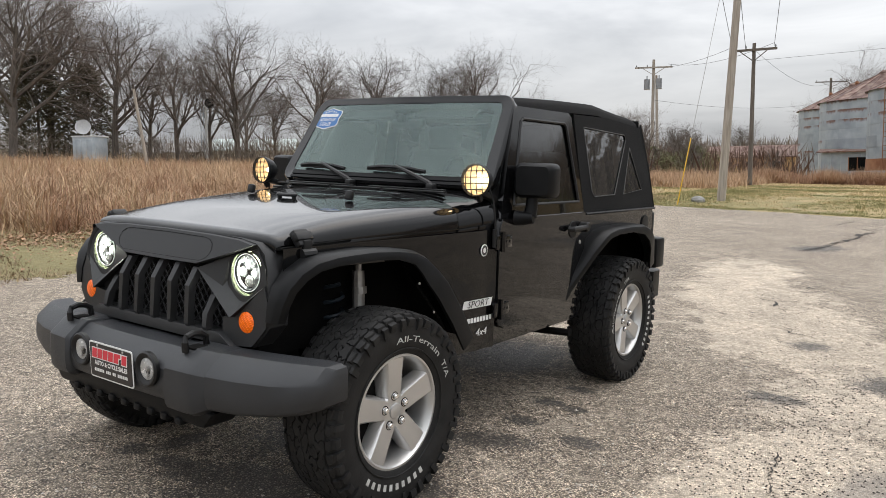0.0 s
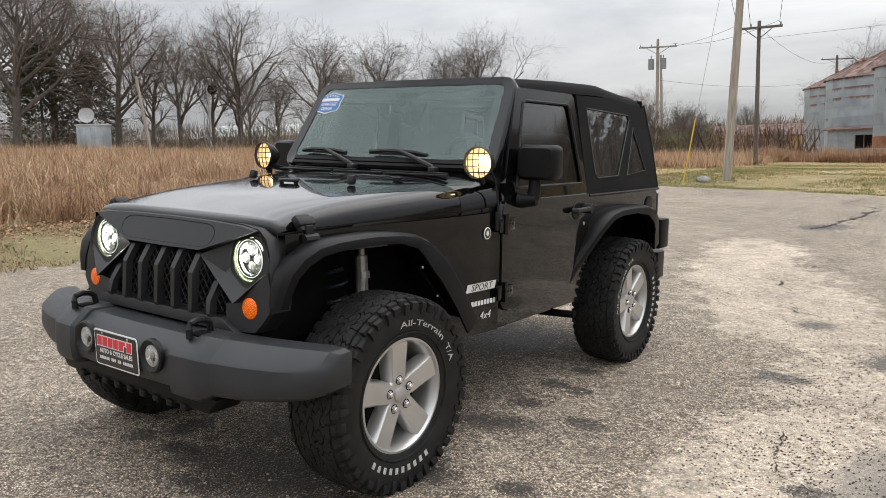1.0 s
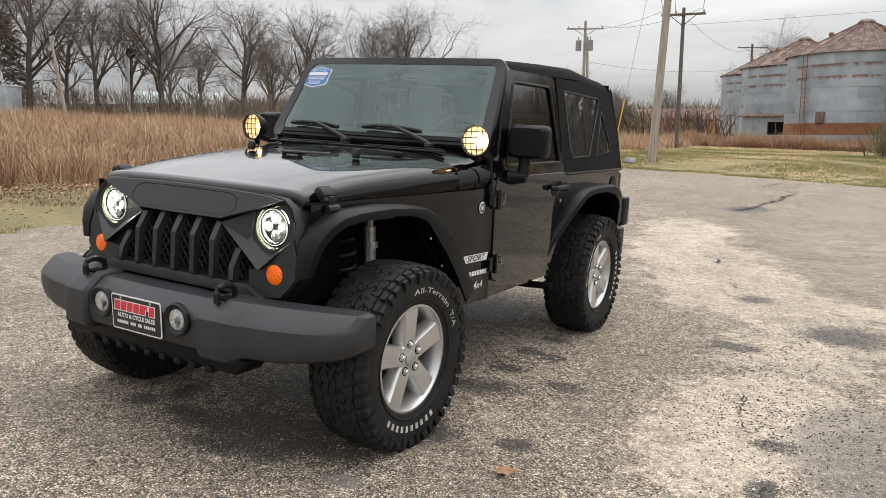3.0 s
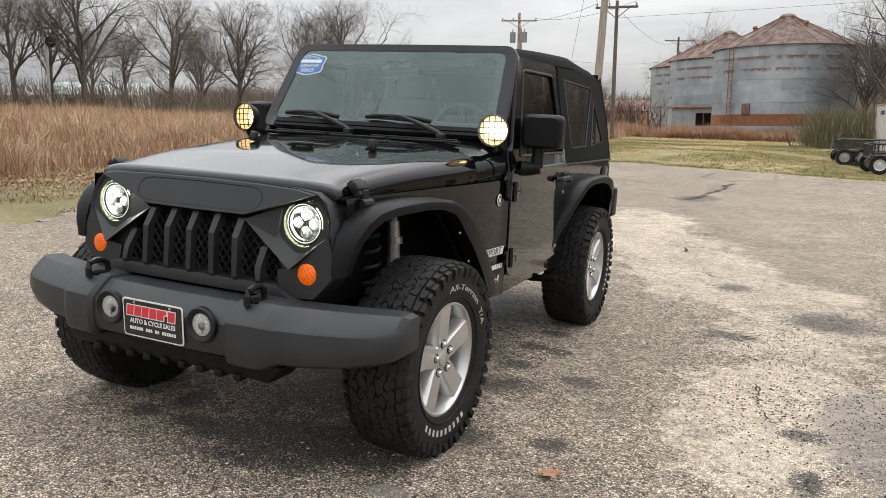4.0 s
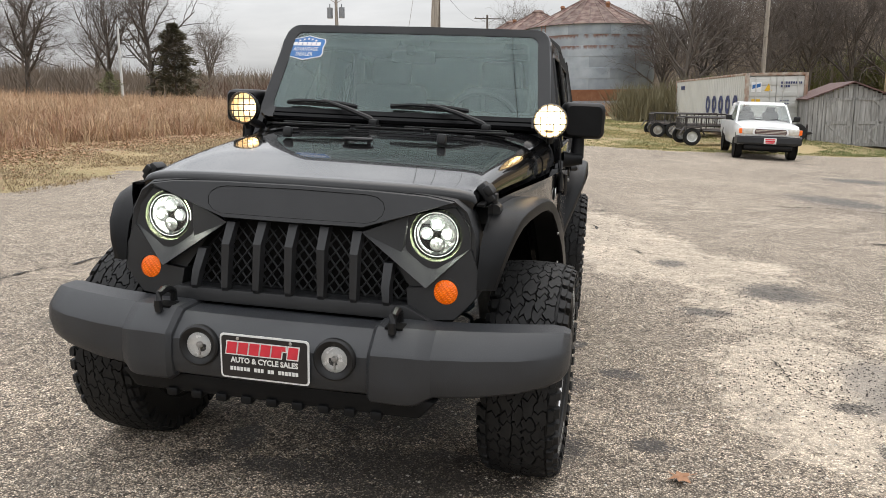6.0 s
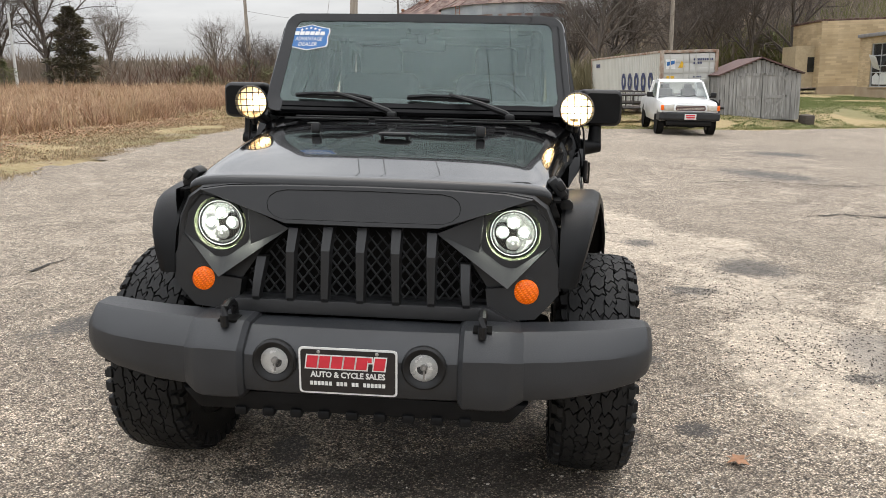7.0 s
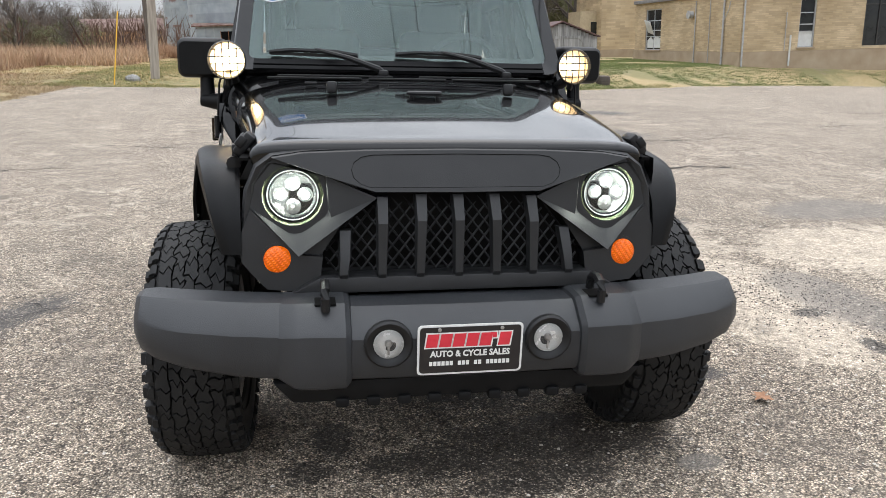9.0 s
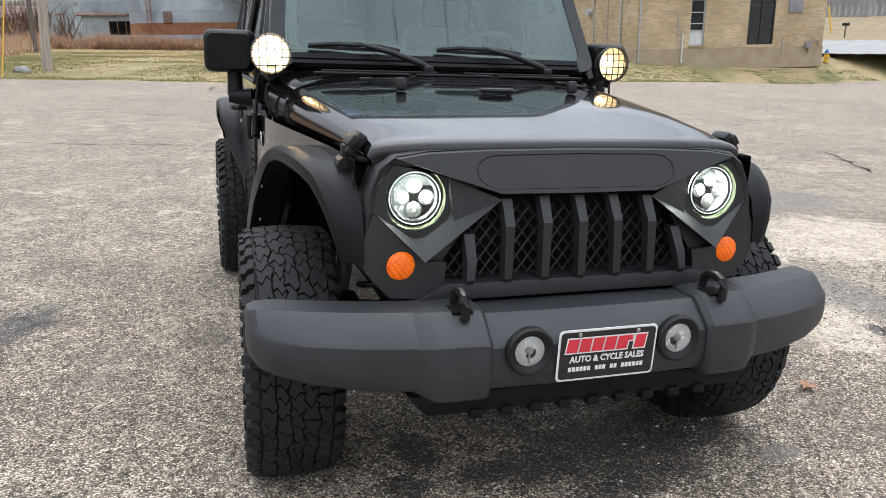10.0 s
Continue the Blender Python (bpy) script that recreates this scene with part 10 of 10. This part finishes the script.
# ---- small far buildings behind trees and bins ----
def far_house(x, y, turn, w, d, h, peak, wall, roof, label):
    ob = thing("house", label, "house", pose(x, y, ground_z(x, y) - 0.2, 0, 0, turn))
    bm = bmesh.new()
    box(bm, (0, 0, h / 2), (w, d, h))
    prism(bm, [(-d / 2, h), (d / 2, h), (0, peak - 0.08)], "x", -w / 2, w / 2)
    part("wall", bm, wall, ob)
    for s in (1, -1):
        bm = bmesh.new()
        q = [(-w / 2 - 0.3, s * (d / 2 + 0.3), h - 0.12), (w / 2 + 0.3, s * (d / 2 + 0.3), h - 0.12), (w / 2 + 0.3, 0, peak), (-w / 2 - 0.3, 0, peak)]
        loft(bm, [q, [(a, b, c + 0.12) for a, b, c in q]])
        part("roof", bm, roof, ob)
    for k in range(3):
        bm = bmesh.new()
        box(bm, (-w * 0.3 + w * 0.3 * k, -d / 2 - 0.02, h * 0.55), (1.0, 0.06, 1.1), 0.01)
        part("window", bm, DARKGLASS, ob)


PALEROOF = mat("pale_green_roof", (0.36, 0.42, 0.40), (0.46, 0.50, 0.48), 0.8, 0.7, 0.08)
GREYROOF = mat("grey_shingle_roof", (0.22, 0.21, 0.20), (0.30, 0.29, 0.28), 1.5, 0.9, 0.05)
SIDING = mat("cream_siding", (0.42, 0.39, 0.33), (0.5, 0.47, 0.41), 2, 0.8, 0.05)
ORANGEWALL = mat("orange_tan_wall", (0.42, 0.25, 0.12), (0.5, 0.32, 0.17), 2, 0.9, 0.05)
far_house(-82, 71, 40, 11, 6, 2.3, 3.8, SIDING, PALEROOF, "low house with a pale green roof behind the trees")
far_house(-91, 44, 65, 6, 4, 2.0, 2.9, SIDING, GREYROOF, "small cream shed behind the tree line")
far_house(-94, 66, 40, 10, 6, 2.2, 3.5, SIDING, GREYROOF, "low grey-roofed house behind the trees")
far_house(-20.5, 92, 10, 9, 5, 2.4, 3.6, ORANGEWALL, RUST, "low orange-tan building with a rusty roof beyond the bins")
tank = thing("storage_tank", "slim pale steel storage tank rising behind the bins", "tank", pose(2.0, 107, ground_z(2, 107)))
bm = bmesh.new()
tube(bm, [(0, 0, 0), (0, 0, 12.4)], 0.75, 20)
part("shell", bm, GALV, tank)
bm = bmesh.new()
tube(bm, [(0, 0, 12.4), (0, 0, 12.55)], 0.9, 20)
part("rim", bm, PALEBOARD, tank)
